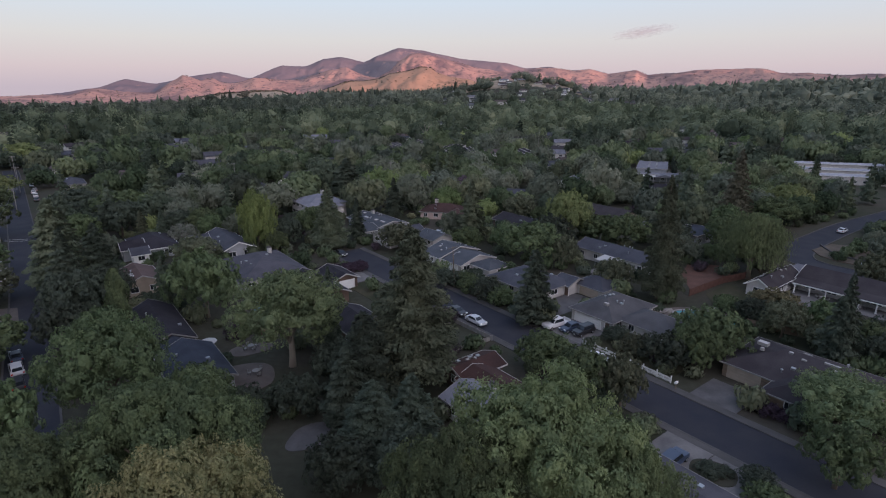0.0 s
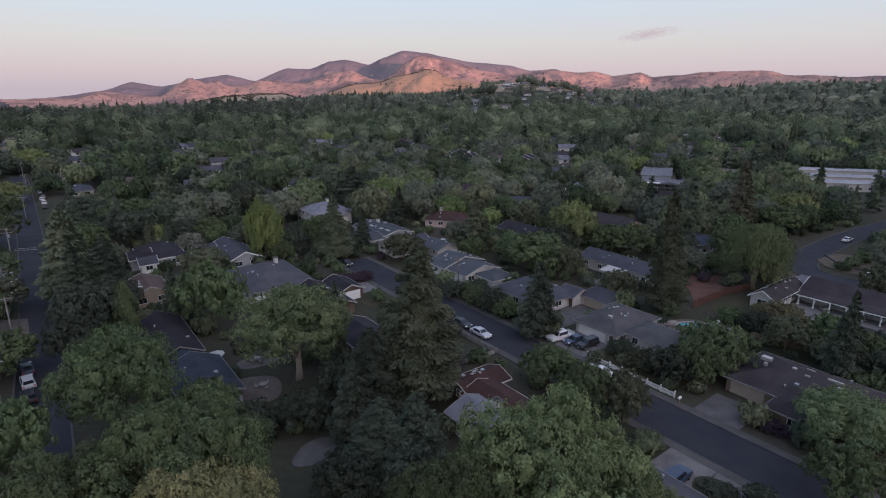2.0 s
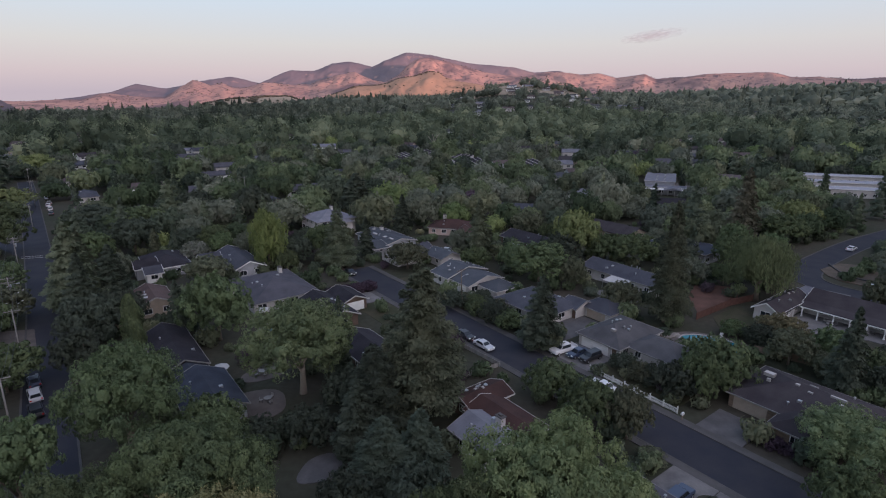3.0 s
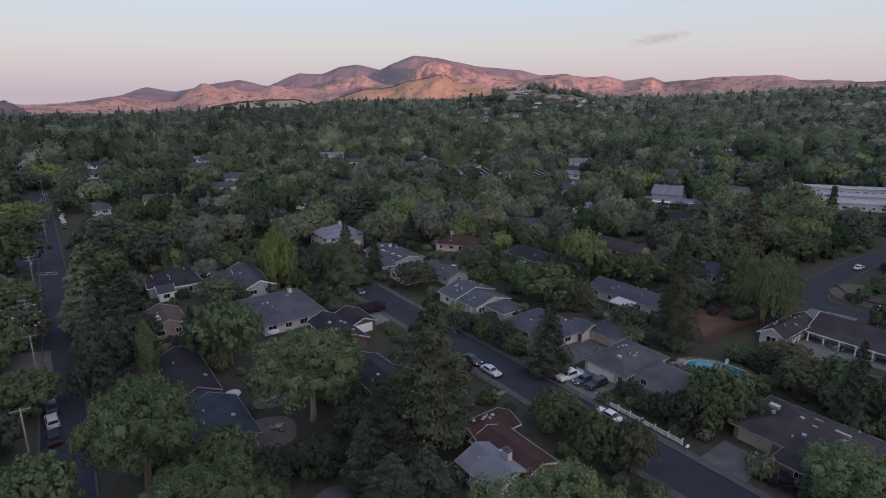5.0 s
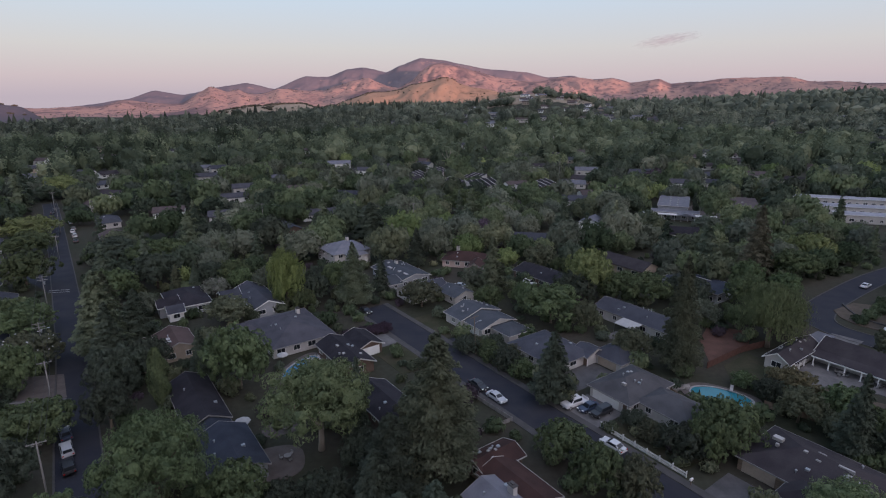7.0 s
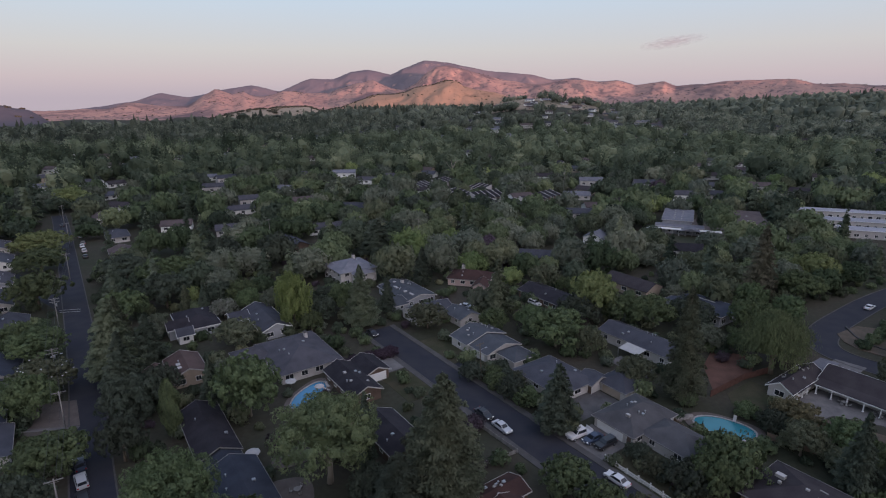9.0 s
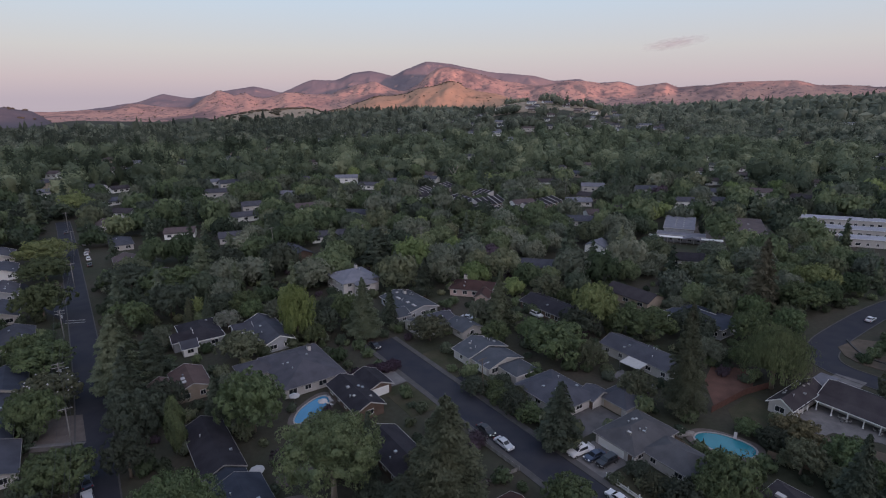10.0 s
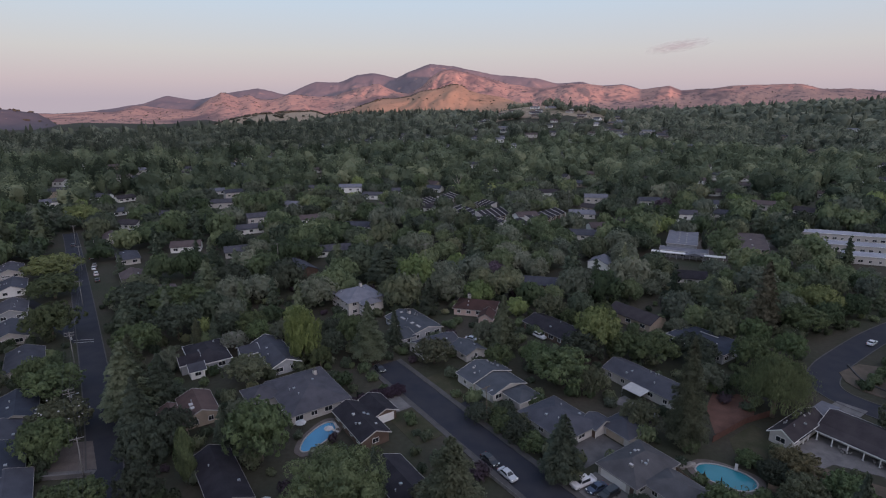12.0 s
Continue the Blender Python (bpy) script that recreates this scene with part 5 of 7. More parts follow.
house(-44, 192, S, [(-7, 7.5, -7.5, 6.5, "x", "hip", 5.2, 2.4), (7.5, 11.5, -3.5, 3.5, "x", "hip", 4.9, 1.3)], "light", M_CREAM, "two-storey cream house with hipped roof", 2, (-2, 2, 8.2))
house(-21, 170, S, [(-10.5, 7.5, -4.6, 6.4, "x", "gable", 2.8, 1.3), (0, 8.5, -9, -4.6, "y", "gable", 2.6, 1.1)], "teal", M_GREYWALL, "teal-roofed house with white roof boxes", 6, (-6, 2, 5.0), skylights=((-4, -1.6, 2.4, 0.9), (1.5, -1.2, 1.2, 1.2), (5.0, -1.0, 2.2, 0.8), (-8, 0.2, 1.0, 1.0)), trim=M_CREAM)
house(0, 188, -12, [(-7, 7.5, -4.5, 5.5, "x", "hip", 2.8, 2.0), (3.4, 8, -11, -4.5, "y", "gable", 2.7, 1.4)], "red", M_PINKWALL, "pink stucco house with brown roof and chimney", 3, (-3, 3.5, 5.6))
house(-12.6, 155.6, S, [(-4.5, 4.5, -6.5, 6.5, "y", "gable", 2.7, 1.7)], "blue", M_CREAM, "grey gabled house at the street", 4, trim=M_CREAM)
house(-2.4, 153.2, S, [(-4, 4, -3.5, 3.5, "x", "gable", 2.6, 1.3)], "teal", M_CREAM, "small teal-roofed house behind the street", 2)
house(26, 170, S, [(-9, 9, -5, 5, "x", "gable", 2.7, 1.6)], "dark", M_BROWNWALL, "dark-roofed house among oaks", 2)
house(72, 160, S, [(-10, 8, -6, 6, "x", "flat", 3.0, 0.0)], "slate", M_GREYWALL, "flat-roofed modern house with dark blue roof", 0, name="flat_roofed_house", skylights=((-2, 3.6, 6.0, 0.4), (3, -1, 0.7, 0.7), (-5, -3, 0.6, 0.6)), trim=M_CREAM)
house(-131, 138, S, [(-8, 8, -4.4, 4.4, "x", "gable", 2.7, 1.7)], "blue", M_CREAM, "grey-roofed house beside the side street", 2)
house(-113, 113.5, S, [(-7, 7, -4, 4.2, "x", "gable", 2.7, 1.6)], "slate", M_CREAM, "grey-roofed house behind a magnolia", 2)
house(-106, 101, S, [(-6.5, 6.5, -4, 4, "x", "gable", 2.7, 1.5)], "blue", M_CREAM, "grey gabled house with pale walls", 2)
house(-99, 92.5, S, [(-7, 7, -4, 4, "x", "gable", 2.7, 1.5)], "slate", M_CREAM, "grey gabled house near a garden wall", 2)
house(-15, 92, S, [(-7, 7.5, -3.8, 3.6, "x", "gable", 2.7, 1.5)], "dark", M_BROWNWALL, "dark low house under conifers", 2, trim=M_CREAM)
house(24.6, 48.8, S, [(-7, 8, -4.4, 3.8, "x", "gable", 2.7, 1.4)], "grey", M_CREAM, "grey-roofed house by the near drive", 2)
house(-200, 283, S, [(-7, 7, -4.2, 4.2, "x", "gable", 2.8, 1.8)], "tan", M_CREAM, "tan-roofed house at the end of the street", 1)
house(-168, 246, S, [(-8, 8, -4.5, 4.5, "x", "hip", 2.8, 1.8)], "blue", M_CREAM, "grey hipped house among trees", 1)
house(-145, 214, S, [(-9, 9, -4.5, 4.5, "x", "gable", 2.8, 1.7)], "tan", M_TANWALL, "tan gabled house among trees", 1)
house(108, 283, -22, [(-6.5, 7, -15, 15, "y", "flat", 5.0, 0.0), (-9, 12, -22, -15, "x", "flat", 3.2, 0.0)], "light", M_GREYWALL, "flat-roofed school hall with pale roof", 0, name="school_building", trim=M_CREAM, skylights=tuple((sx, sy, 0.9, 0.9) for sx in (-1.4, 2.2) for sy in (-11, -6, -1, 4, 9)))
for bx, by, bl in ((209, 300, 29), (205, 275, 27), (200, 254, 25)):
    house(bx, by, -18, [(-bl, bl, -4.2, 4.2, "x", "flat", 3.6, 0.0)], "white", M_CREAM, "long white flat-roofed classroom block", 0, name="classroom_building", trim=M_WHITE)
house(141, 279, -22, [(-6.5, 6.5, -17, 17, "y", "flat", 4.6, 0.0)], "tan", M_TANWALL, "flat tan-roofed school building", 0, name="school_building", skylights=((0, -10, 1.0, 1.0), (0, 2, 1.0, 1.0)))
house(-91, 84.5, S, [(-6, 6, -4, 4, "x", "gable", 2.6, 1.4)], "blue", M_CREAM, "grey gabled house behind a low hedge", 2)
for bx, by, br, bw in ((-207, 222, "grey", M_CREAM), (-188, 201, "blue", M_WHITE), (-168, 177, "grey", M_GREYWALL), (-152, 158, "blue", M_CREAM)):
    house(bx, by, S, [(-7.5, 7.5, -4.4, 4.4, "x", "gable", 2.8, 1.7), (-3, 3, -8, -4.4, "y", "gable", 2.6, 1.3)], br, bw, "grey-roofed house on the side of the long street", 3, trim=M_CREAM)
house(-122, 197, S, [(-8, 8, -4.4, 4.4, "x", "hip", 2.8, 1.8)], "tan", M_TANWALL, "tan hipped house among street trees", 2)


def sight(x, y, run, half):
    """Keeps a stretch before a house free of tall trees."""
    away = math.atan2(y, x)
    low_box(x - run * math.cos(away), y - run * math.sin(away), run, half, math.degrees(away))


for bx, by, run, half in ((-200, 283, 10, 7), (-168, 246, 10, 7), (-145, 214, 9, 7), (-122, 197, 7, 6), (-207, 222, 10, 8), (-188, 201, 9, 8), (-168, 177, 8, 7), (-152, 158, 7, 7), (-131, 138, 7, 6), (141, 268, 12, 7), (108, 272, 14, 8), (26, 170, 7, 6), (0, 182, 9, 7), (73, 162, 8, 6)):
    sight(bx, by, run, half)

low_box(-41, 179, 10, 8, 60)
low_box(0, 177, 12, 8, 0)
clear_box(101, 252, 18, 12, -22)
clear_box(186, 232, 28, 12, -18)
clear_box(200, 264, 26, 6, -18)
clear_box(205, 287, 26, 6, -18)
low_box(64, 123, 9, 9, 30)
low_box(-76, 131, 6, 5, S)
low_box(40, 127, 10, 5, S)
low_box(-168, 220, 18, 4, 128)
low_box(-198, 211, 12, 7, 128)

# ---------------------------------------------------------------- woods filling the suburb
def blocked(x, y, margin=0.0, low=False):
    for bx, by, hl, hw, c, s in KEEP_CLEAR if low else KEEP_CLEAR + LOW_ONLY:
        dx, dy = x - bx, y - by
        if abs(dx * c + dy * s) < hl + margin and abs(-dx * s + dy * c) < hw + margin:
            return True
    return False


# far houses among the woods
def far_house(x, y, w, d, h, roof, wall, yaw=0.0, label="distant pale house among trees"):
    z = float(terrain(x, y))
    ob = thing("house", label, "house", pose(x, y, z, 0, 0, yaw))
    part("wall", wall_shape(-w / 2, w / 2, -d / 2, d / 2, "x", "gable", h, 2.0), wall, ob)
    part("roof", roof_shape(-w / 2, w / 2, -d / 2, d / 2, "x", "gable", h, 2.0), M_ROOF[roof], ob)
    for i in range(3):
        window(ob, -w / 3 + i * w / 3, -d / 2 - 0.01, h * 0.55, 0, 1.9, 1.2)
    away = math.atan2(y, x)
    clear_box(x, y, w / 2 + 1, d / 2 + 1, yaw)
    run = min(46.0, max(5.0, 0.060 * math.hypot(x, y) - 8.0))
    low_box(x - (run + 3) * math.cos(away), y - (run + 3) * math.sin(away), run, w * 0.36, math.degrees(away))


for fx, fy, fw, fr, fm, fyaw, fl in (
        (-832, 1195, 26, "light", M_WHITE, 5, "large pale building on the far rise"), (-774, 1185, 30, "light", M_CREAM, -5, "large pale building on the far rise"),
        (-347, 554, 22, "light", M_CREAM, 20, "long pale-roofed house in the woods"), (-332, 499, 16, "tan", M_CREAM, 10, "pale house in the woods"),
        (-181, 376, 18, "grey", M_CREAM, 20, "grey-roofed house in the woods"), (-103, 449, 18, "light", M_WHITE, 8, "white house in the woods"),
        (-135, 330, 15, "grey", M_CREAM, 30, "grey house in the woods"), (-373, 471, 14, "tan", M_WHITE, 0, "white house in the woods"),
        (34, 822, 20, "light", M_WHITE, 0, "white house on the wooded hillside"), (47, 920, 20, "light", M_CREAM, 5, "pale house on the wooded hillside"),
        (114, 1035, 18, "grey", M_CREAM, 0, "grey house near the wooded hilltop"), (267, 1033, 20, "light", M_CREAM, -10, "pale house on the wooded hillside"),
        (276, 909, 22, "light", M_CREAM, -15, "long pale house on the hillside"), (395, 1050, 34, "tan", M_TANWALL, 0, "broad tan building among trees"),
        (808, 1239, 26, "light", M_WHITE, -20, "white building on the far slope"), (596, 896, 18, "grey", M_WHITE, -20, "white gabled house on the slope"),
        (199, 384, 18, "tan", M_CREAM, -20, "tan-roofed house in the woods"), (133, 349, 14, "grey", M_WHITE, -10, "white house in the woods"),
        (85, 841, 18, "tan", M_CREAM, 5, "tan house on the wooded hillside"), (115, 850, 16, "grey", M_CREAM, -5, "grey house on the wooded hillside")):
    far_house(fx, fy, fw, 10, 5.0, fr, fm, fyaw, fl)
for fx, fy, fw, fr, fm, fyaw, fl in (
        (-313, 582, 16, "grey", M_CREAM, 25, "grey house in the woods"), (-269, 613, 20, "light", M_CREAM, 15, "pale house in the woods"),
        (-133, 454, 15, "grey", M_TANWALL, 10, "tan house in the woods"), (227, 480, 18, "tan", M_CREAM, -25, "tan-roofed house in the woods"),
        (279, 634, 20, "light", M_CREAM, -15, "pale house in the woods"), (-64, 441, 14, "grey", M_CREAM, 0, "grey house in the woods"),
        (-392, 765, 22, "grey", M_CREAM, 20, "grey building in the woods"), (-132, 306, 16, "grey", M_WHITE, 35, "white-gabled house in the woods"),
        (-71, 262, 17, "grey", M_WHITE, 20, "grey house with white gables in the woods"), (-78, 231, 16, "blue", M_BROWNWALL, -50, "blue-grey house under trees"),
        (-149, 266, 14, "tan", M_WHITE, 20, "white house in the woods"), (58, 246, 9, "light", M_WHITE, 60, "small white gabled house in the woods"),
        (60, 300, 20, "blue", M_CREAM, -8, "grey-roofed house with pale windows"), (90, 226, 14, "dark", M_CREAM, -10, "dark-roofed house with a white shed"),
        (26, 215, 18, "blue", M_BROWNWALL, -10, "low grey house under oaks"), (56, 181, 17, "brown", M_TANWALL, -52, "brown-roofed house under trees"),
        (70, 356, 16, "light", M_CREAM, -5, "pale house near the townhouse rows"), (-118, 258, 13, "grey", M_CREAM, 25, "grey house in the woods")):
    far_house(fx, fy, fw, 9, 3.2, fr, fm, fyaw, fl)

hill_houses = random.Random(21)
for i in range(40):
    hx, hy = hill_houses.uniform(-40, 360), hill_houses.uniform(840, 1160)
    far_house(hx, hy, hill_houses.uniform(11, 18), 9, 3.4, hill_houses.choice(("light", "grey", "tan")), hill_houses.choice((M_WHITE, M_CREAM, M_TANWALL)), hill_houses.uniform(-30, 30), "pale house on the wooded hillside")

wood_houses = random.Random(33)
for i in range(190):
    b_, d_ = radians(wood_houses.uniform(-42, 38)), 235 + 950 * wood_houses.random() ** 0.8
    hx, hy = d_ * math.sin(b_), d_ * math.cos(b_)
    if any(abs(hx - k[0]) < k[2] + 12 and abs(hy - k[1]) < k[3] + 12 for k in KEEP_CLEAR):
        continue
    far_house(hx, hy, wood_houses.uniform(10, 17), 8.5, wood_houses.choice((2.9, 3.4, 5.2)), wood_houses.choice(("light", "grey", "tan", "brown", "blue")), wood_houses.choice((M_WHITE, M_WHITE, M_CREAM, M_TANWALL)), -math.degrees(b_) + wood_houses.uniform(-40, 40), "roof and pale wall of a house in the woods")

# ---------------------------------------------------------------- drives, lawns, terraces
M_SOIL = mat("brown_soil", (0.115, 0.088, 0.066), rough=0.95, vary=0.25, scale=0.3, fine=2, second=(0.075, 0.062, 0.046))
M_DRIVE = mat("stained_concrete", (0.105, 0.100, 0.100), rough=0.9, vary=0.18, scale=0.35, fine=3, second=(0.070, 0.067, 0.068))
slab("driveway", quad(7.0, 15.8, 5.6, 13.2), M_CONCRETE, "pale concrete drive before a garage", 0.13)
slab("driveway", quad(36.2, 43.0, 5.6, 12.7), M_DRIVE, "wide concrete drive", 0.13)
slab("driveway", quad(39.4, 45.6, -13.6, -5.6), M_CONCRETE, "pale concrete drive with a parked car", 0.13)
slab("driveway", quad(45.7, 52.0, -13.6, -5.6), M_CONCRETE, "curved concrete drive round a planted bed", 0.125)
slab("planting_bed", rounded(*street(47.2, -8.9)[:2], 2.6, 2.2, -30), M_GROUND, "dark planted bed within the drive", 0.2, "flower bed")
slab("driveway", quad(-30.5, -24.5, 5.6, 10.9), M_ASPHALT, "dark asphalt drive", 0.13)
slab("driveway", quad(-43.2, -36.4, -12.1, -5.6), M_CONCRETE, "light concrete drive", 0.13)
slab("lawn", quad(-47, -31, 5.6, 15.5), M_LAWN, "dry front lawn along the street", 0.06, "lawn")
slab("lawn", quad(-36, -22, -13, -5.6), M_LAWN, "dry lawn by the dark house", 0.06, "lawn")
slab("lawn", quad(16.2, 32, 6.4, 13.5), M_LAWN, "shaded front lawn behind a picket fence", 0.06, "lawn")
slab("lawn", [(56, 104), (66, 99), (75, 108), (66, 119), (58, 113)], M_LAWN, "dry back lawn below the ranch house", 0.06, "lawn")
slab("earth_bank", [(103.2, 146.6), (101.6, 141.2), (102.6, 136.8), (107.6, 131.0), (116, 136), (119, 150), (112, 152)], M_SOIL, "bare brown earth bank at the bend", 0.22, "bank")
slab("driveway", quad(-2.0, 5.0, 12.2, 25.0), M_DRIVE, "grey concrete court before a garage", 0.05)
slab("clay_yard", [(55.5, 114.6), (67.4, 121.3), (73.0, 131.5), (64.0, 135.5), (58, 126)], M_REDDIRT, "bare red clay yard", 0.07, "yard")
slab("porch_floor", [(70.5, 109.6), (72.7, 102.9), (75.9, 104.6), (83.6, 101.2), (86.9, 96.9), (91.4, 100.3), (79.4, 115.9)], M_CONCRETE, "grey concrete porch floor and patio", 0.16)
low_box(79, 98, 15, 9, -40)
clear_box(81, 107, 9, 6, STREET_YAW)
clear_box(62, 114, 9, 7, 37)
low_box(109, 142, 8, 8, 0)
clear_box(-37.5, 103.5, 5, 3, 68)
low_box(-36.0, 100.5, 5, 5, 0)
low_box(-27.0, 103.0, 6, 6, S)
low_box(18.5, 86.5, 5, 4, 0)
low_box(52, 96, 7, 3, -42)
slab("patio", [(64, 102), (70, 106), (75, 102.5), (84, 96.5), (82.5, 91.5), (72, 100), (65, 99)], M_SOIL, "bare sloping yard below the porch", 0.08)
slab("terrace", rounded(-31.2, 76.6, 4.6, 4.6, 20), M_PATIO, "rounded tan terrace beside a slate-blue house", 0.1)
slab("terrace", rounded(-33.4, 86.4, 3.6, 2.2, 30), M_PATIO, "oval tan terrace with garden seats", 0.1)
slab("terrace", rounded(-17.4, 61.4, 3.0, 2.6, 40, power=2.2, wobble=0.2), M_DRIVE, "curved grey garden terrace", 0.1)
slab("yard", [(-93.5, 92.5), (-80.5, 95.5), (-88, 105), (-97, 103)], M_PATIO, "bare brown yard beside the street", 0.05, "yard")
slab("driveway", [(-93, 90.5), (-80, 93), (-80.3, 95.2), (-93.4, 93.3)], M_CONCRETE, "concrete drive off the street", 0.09)


# ---------------------------------------------------------------- swimming pools
M_COPING = mat("stone_coping", (0.34, 0.33, 0.32), rough=0.85, vary=0.12, scale=1.0, fine=5)


def pool(x, y, a, b, yaw, water, label, wobble=0.0):
    ob = thing("swimming_pool", label, "swimming pool", pose(x, y, 0, 0, 0, yaw))
    inner, outer = rounded(0, 0, a, b, 0, 36, 2.4, wobble), rounded(0, 0, a + 0.32, b + 0.32, 0, 36, 2.4, wobble)
    deck = rounded(0, 0, a + 1.5, b + 1.2, 0, 36, 3.0, wobble)
    n = len(inner)

    def ring(p, q, z0, z1):
        return Shape().add([(u, v, z1) for u, v in p] + [(u, v, z1) for u, v in q] + [(u, v, z0) for u, v in p] + [(u, v, z0) for u, v in q],
                           [(i, (i + 1) % n, n + (i + 1) % n, n + i)[::-1] for i in range(n)] + [(i, 2 * n + i, 2 * n + (i + 1) % n, (i + 1) % n)[::-1] for i in range(n)]
                           + [(n + i, n + (i + 1) % n, 3 * n + (i + 1) % n, 3 * n + i)[::-1] for i in range(n)])
    part("water", Shape().prism(inner, 0.02, 0.10), water, ob, "clear blue pool water")
    part("coping", ring(inner, outer, 0.0, 0.24), M_COPING, ob, "pale stone coping")
    part("deck", ring(outer, deck, 0.0, 0.16), M_PATIO, ob, "tan paved deck")
    part("ladder", Shape().tube([(a - 0.3, -0.3, 0.1), (a - 0.1, -0.3, 0.9), (a + 0.5, -0.3, 0.9), (a + 0.6, -0.3, 0.2)], [0.03] * 4, 6)
         .tube([(a - 0.3, 0.3, 0.1), (a - 0.1, 0.3, 0.9), (a + 0.5, 0.3, 0.9), (a + 0.6, 0.3, 0.2)], [0.03] * 4, 6), M_METAL, ob, "bright metal ladder")
    clear_box(x, y, a + 1.5, b + 1.5, yaw)
    return ob


pool(51.4, 99.5, 5.3, 3.3, -33, M_WATER, "kidney-shaped turquoise pool with white coping", 0.08)
pool(-36.6, 109.0, 5.4, 2.4, 68, M_WATERBLUE, "blue garden pool beside the dark house", 0.14)


def umbrella(x, y, r, label="closed canvas garden umbrella over a table"):
    ob = thing("garden_umbrella", label, "umbrella", pose(x, y, 0, 0, 0, 20))
    part("pole", Shape().tube([(0, 0, 0), (0, 0, 2.5)], [0.03, 0.03], 8), M_WOOD, ob)
    part("base", Shape().tube([(0, 0, 0), (0, 0, 0.1)], [0.3, 0.26], 12), M_KERB, ob)
    s = Shape()
    rim = [(r * math.cos(2 * math.pi * i / 8), r * math.sin(2 * math.pi * i / 8)) for i in range(8)]
    s.add([(0, 0, 2.55)] + [(u, v, 2.05) for u, v in rim] + [(u, v, 1.9) for u, v in rim], [(0, 1 + i, 1 + (i + 1) % 8) for i in range(8)] + [(1 + i, 9 + i, 9 + (i + 1) % 8, 1 + (i + 1) % 8) for i in range(8)])
    part("canopy", s, M_CLOTH, ob, "pale canvas canopy")
    return ob


umbrella(-40.2, 85.4, 1.4, "pale canvas umbrella open beside the house")
umbrella(-41.4, 111.6, 1.3, "pale canvas umbrella open by the pool")
umbrella(-34.2, 109.6, 1.1, "pale canvas umbrella open by the pool")


def closed_umbrella(x, y):
    ob = thing("closed_umbrella", "dark garden umbrella folded on its pole by a pool", "umbrella", pose(x, y, 0.16, 0, 0, 15))
    part("pole", Shape().tube([(0, 0, 0), (0, 0, 2.5)], [0.03, 0.03], 8), M_WOOD, ob)
    part("base", Shape().tube([(0, 0, 0), (0, 0, 0.1)], [0.3, 0.26], 12), M_KERB, ob)
    part("canopy", Shape().tube([(0, 0, 1.0), (0, 0, 1.25), (0, 0, 1.9), (0, 0, 2.55)], [0.2, 0.17, 0.12, 0.04], 8), M_DARKCLOTH, ob, "folded dark canvas")


M_DARKCLOTH = mat("dark_canvas", (0.025, 0.03, 0.035), rough=0.9, vary=0.1)
closed_umbrella(46.2, 97.8)
closed_umbrella(48.8, 96.0)


def lounger(x, y, yaw):
    ob = thing("sun_lounger", "pale sun lounger on the pool deck", "lounger", pose(x, y, 0.16, 0, 0, yaw))
    part("seat", Shape().box(-0.3, 0.3, -0.9, 0.4, 0.3, 0.38), M_CLOTH, ob)
    part("backrest", Shape().add([(-0.3, 0.4, 0.32), (0.3, 0.4, 0.32), (0.3, 0.95, 0.75), (-0.3, 0.95, 0.75), (-0.3, 0.4, 0.4), (0.3, 0.4, 0.4), (0.3, 0.92, 0.83), (-0.3, 0.92, 0.83)],
                                 [(3, 2, 1, 0), (4, 5, 6, 7), (0, 1, 5, 4), (1, 2, 6, 5), (2, 3, 7, 6), (3, 0, 4, 7)]), M_CLOTH, ob)
    for lx in (-0.26, 0.26):
        for ly in (-0.8, 0.3):
            part("leg", Shape().box(lx - 0.025, lx + 0.025, ly - 0.025, ly + 0.025, 0, 0.3), M_METAL, ob)


for lx_, ly_, la in ((54.5, 101.9, -30), (-33.2, 112.8, 40), (-33.0, 110.9, 70)):
    lounger(lx_, ly_, la)


# rocks heaped at the pool's end
M_ROCK = mat("pale_boulder_rock", (0.26, 0.24, 0.22), rough=0.95, vary=0.22, scale=1.2, fine=6, bump=0.5)
rocks = random.Random(14)
for i in range(11):
    rk = bmesh.new()
    bmesh.ops.create_icosphere(rk, subdivisions=2, radius=1.0)
    for q in rk.verts:
        q.co = q.co * rocks.uniform(0.82, 1.14)
    rk_me = bpy.data.meshes.new("boulder")
    rk.to_mesh(rk_me)
    rk.free()
    rk_me.materials.append(M_ROCK)
    size = rocks.uniform(0.35, 0.8)
    rock = tagged(new("boulder", rk_me), "pale rounded boulder beside the turquoise pool", "rock", group="boulders by the pool")
    rock.matrix_basis = pose(44.6 + rocks.uniform(-1.5, 1.3), 103.2 + rocks.uniform(-1.8, 1.8), size * 0.35, rocks.uniform(0, 40), 0, rocks.uniform(0, 360)) @ Matrix.Diagonal((size * 1.3, size, size * 0.75, 1))


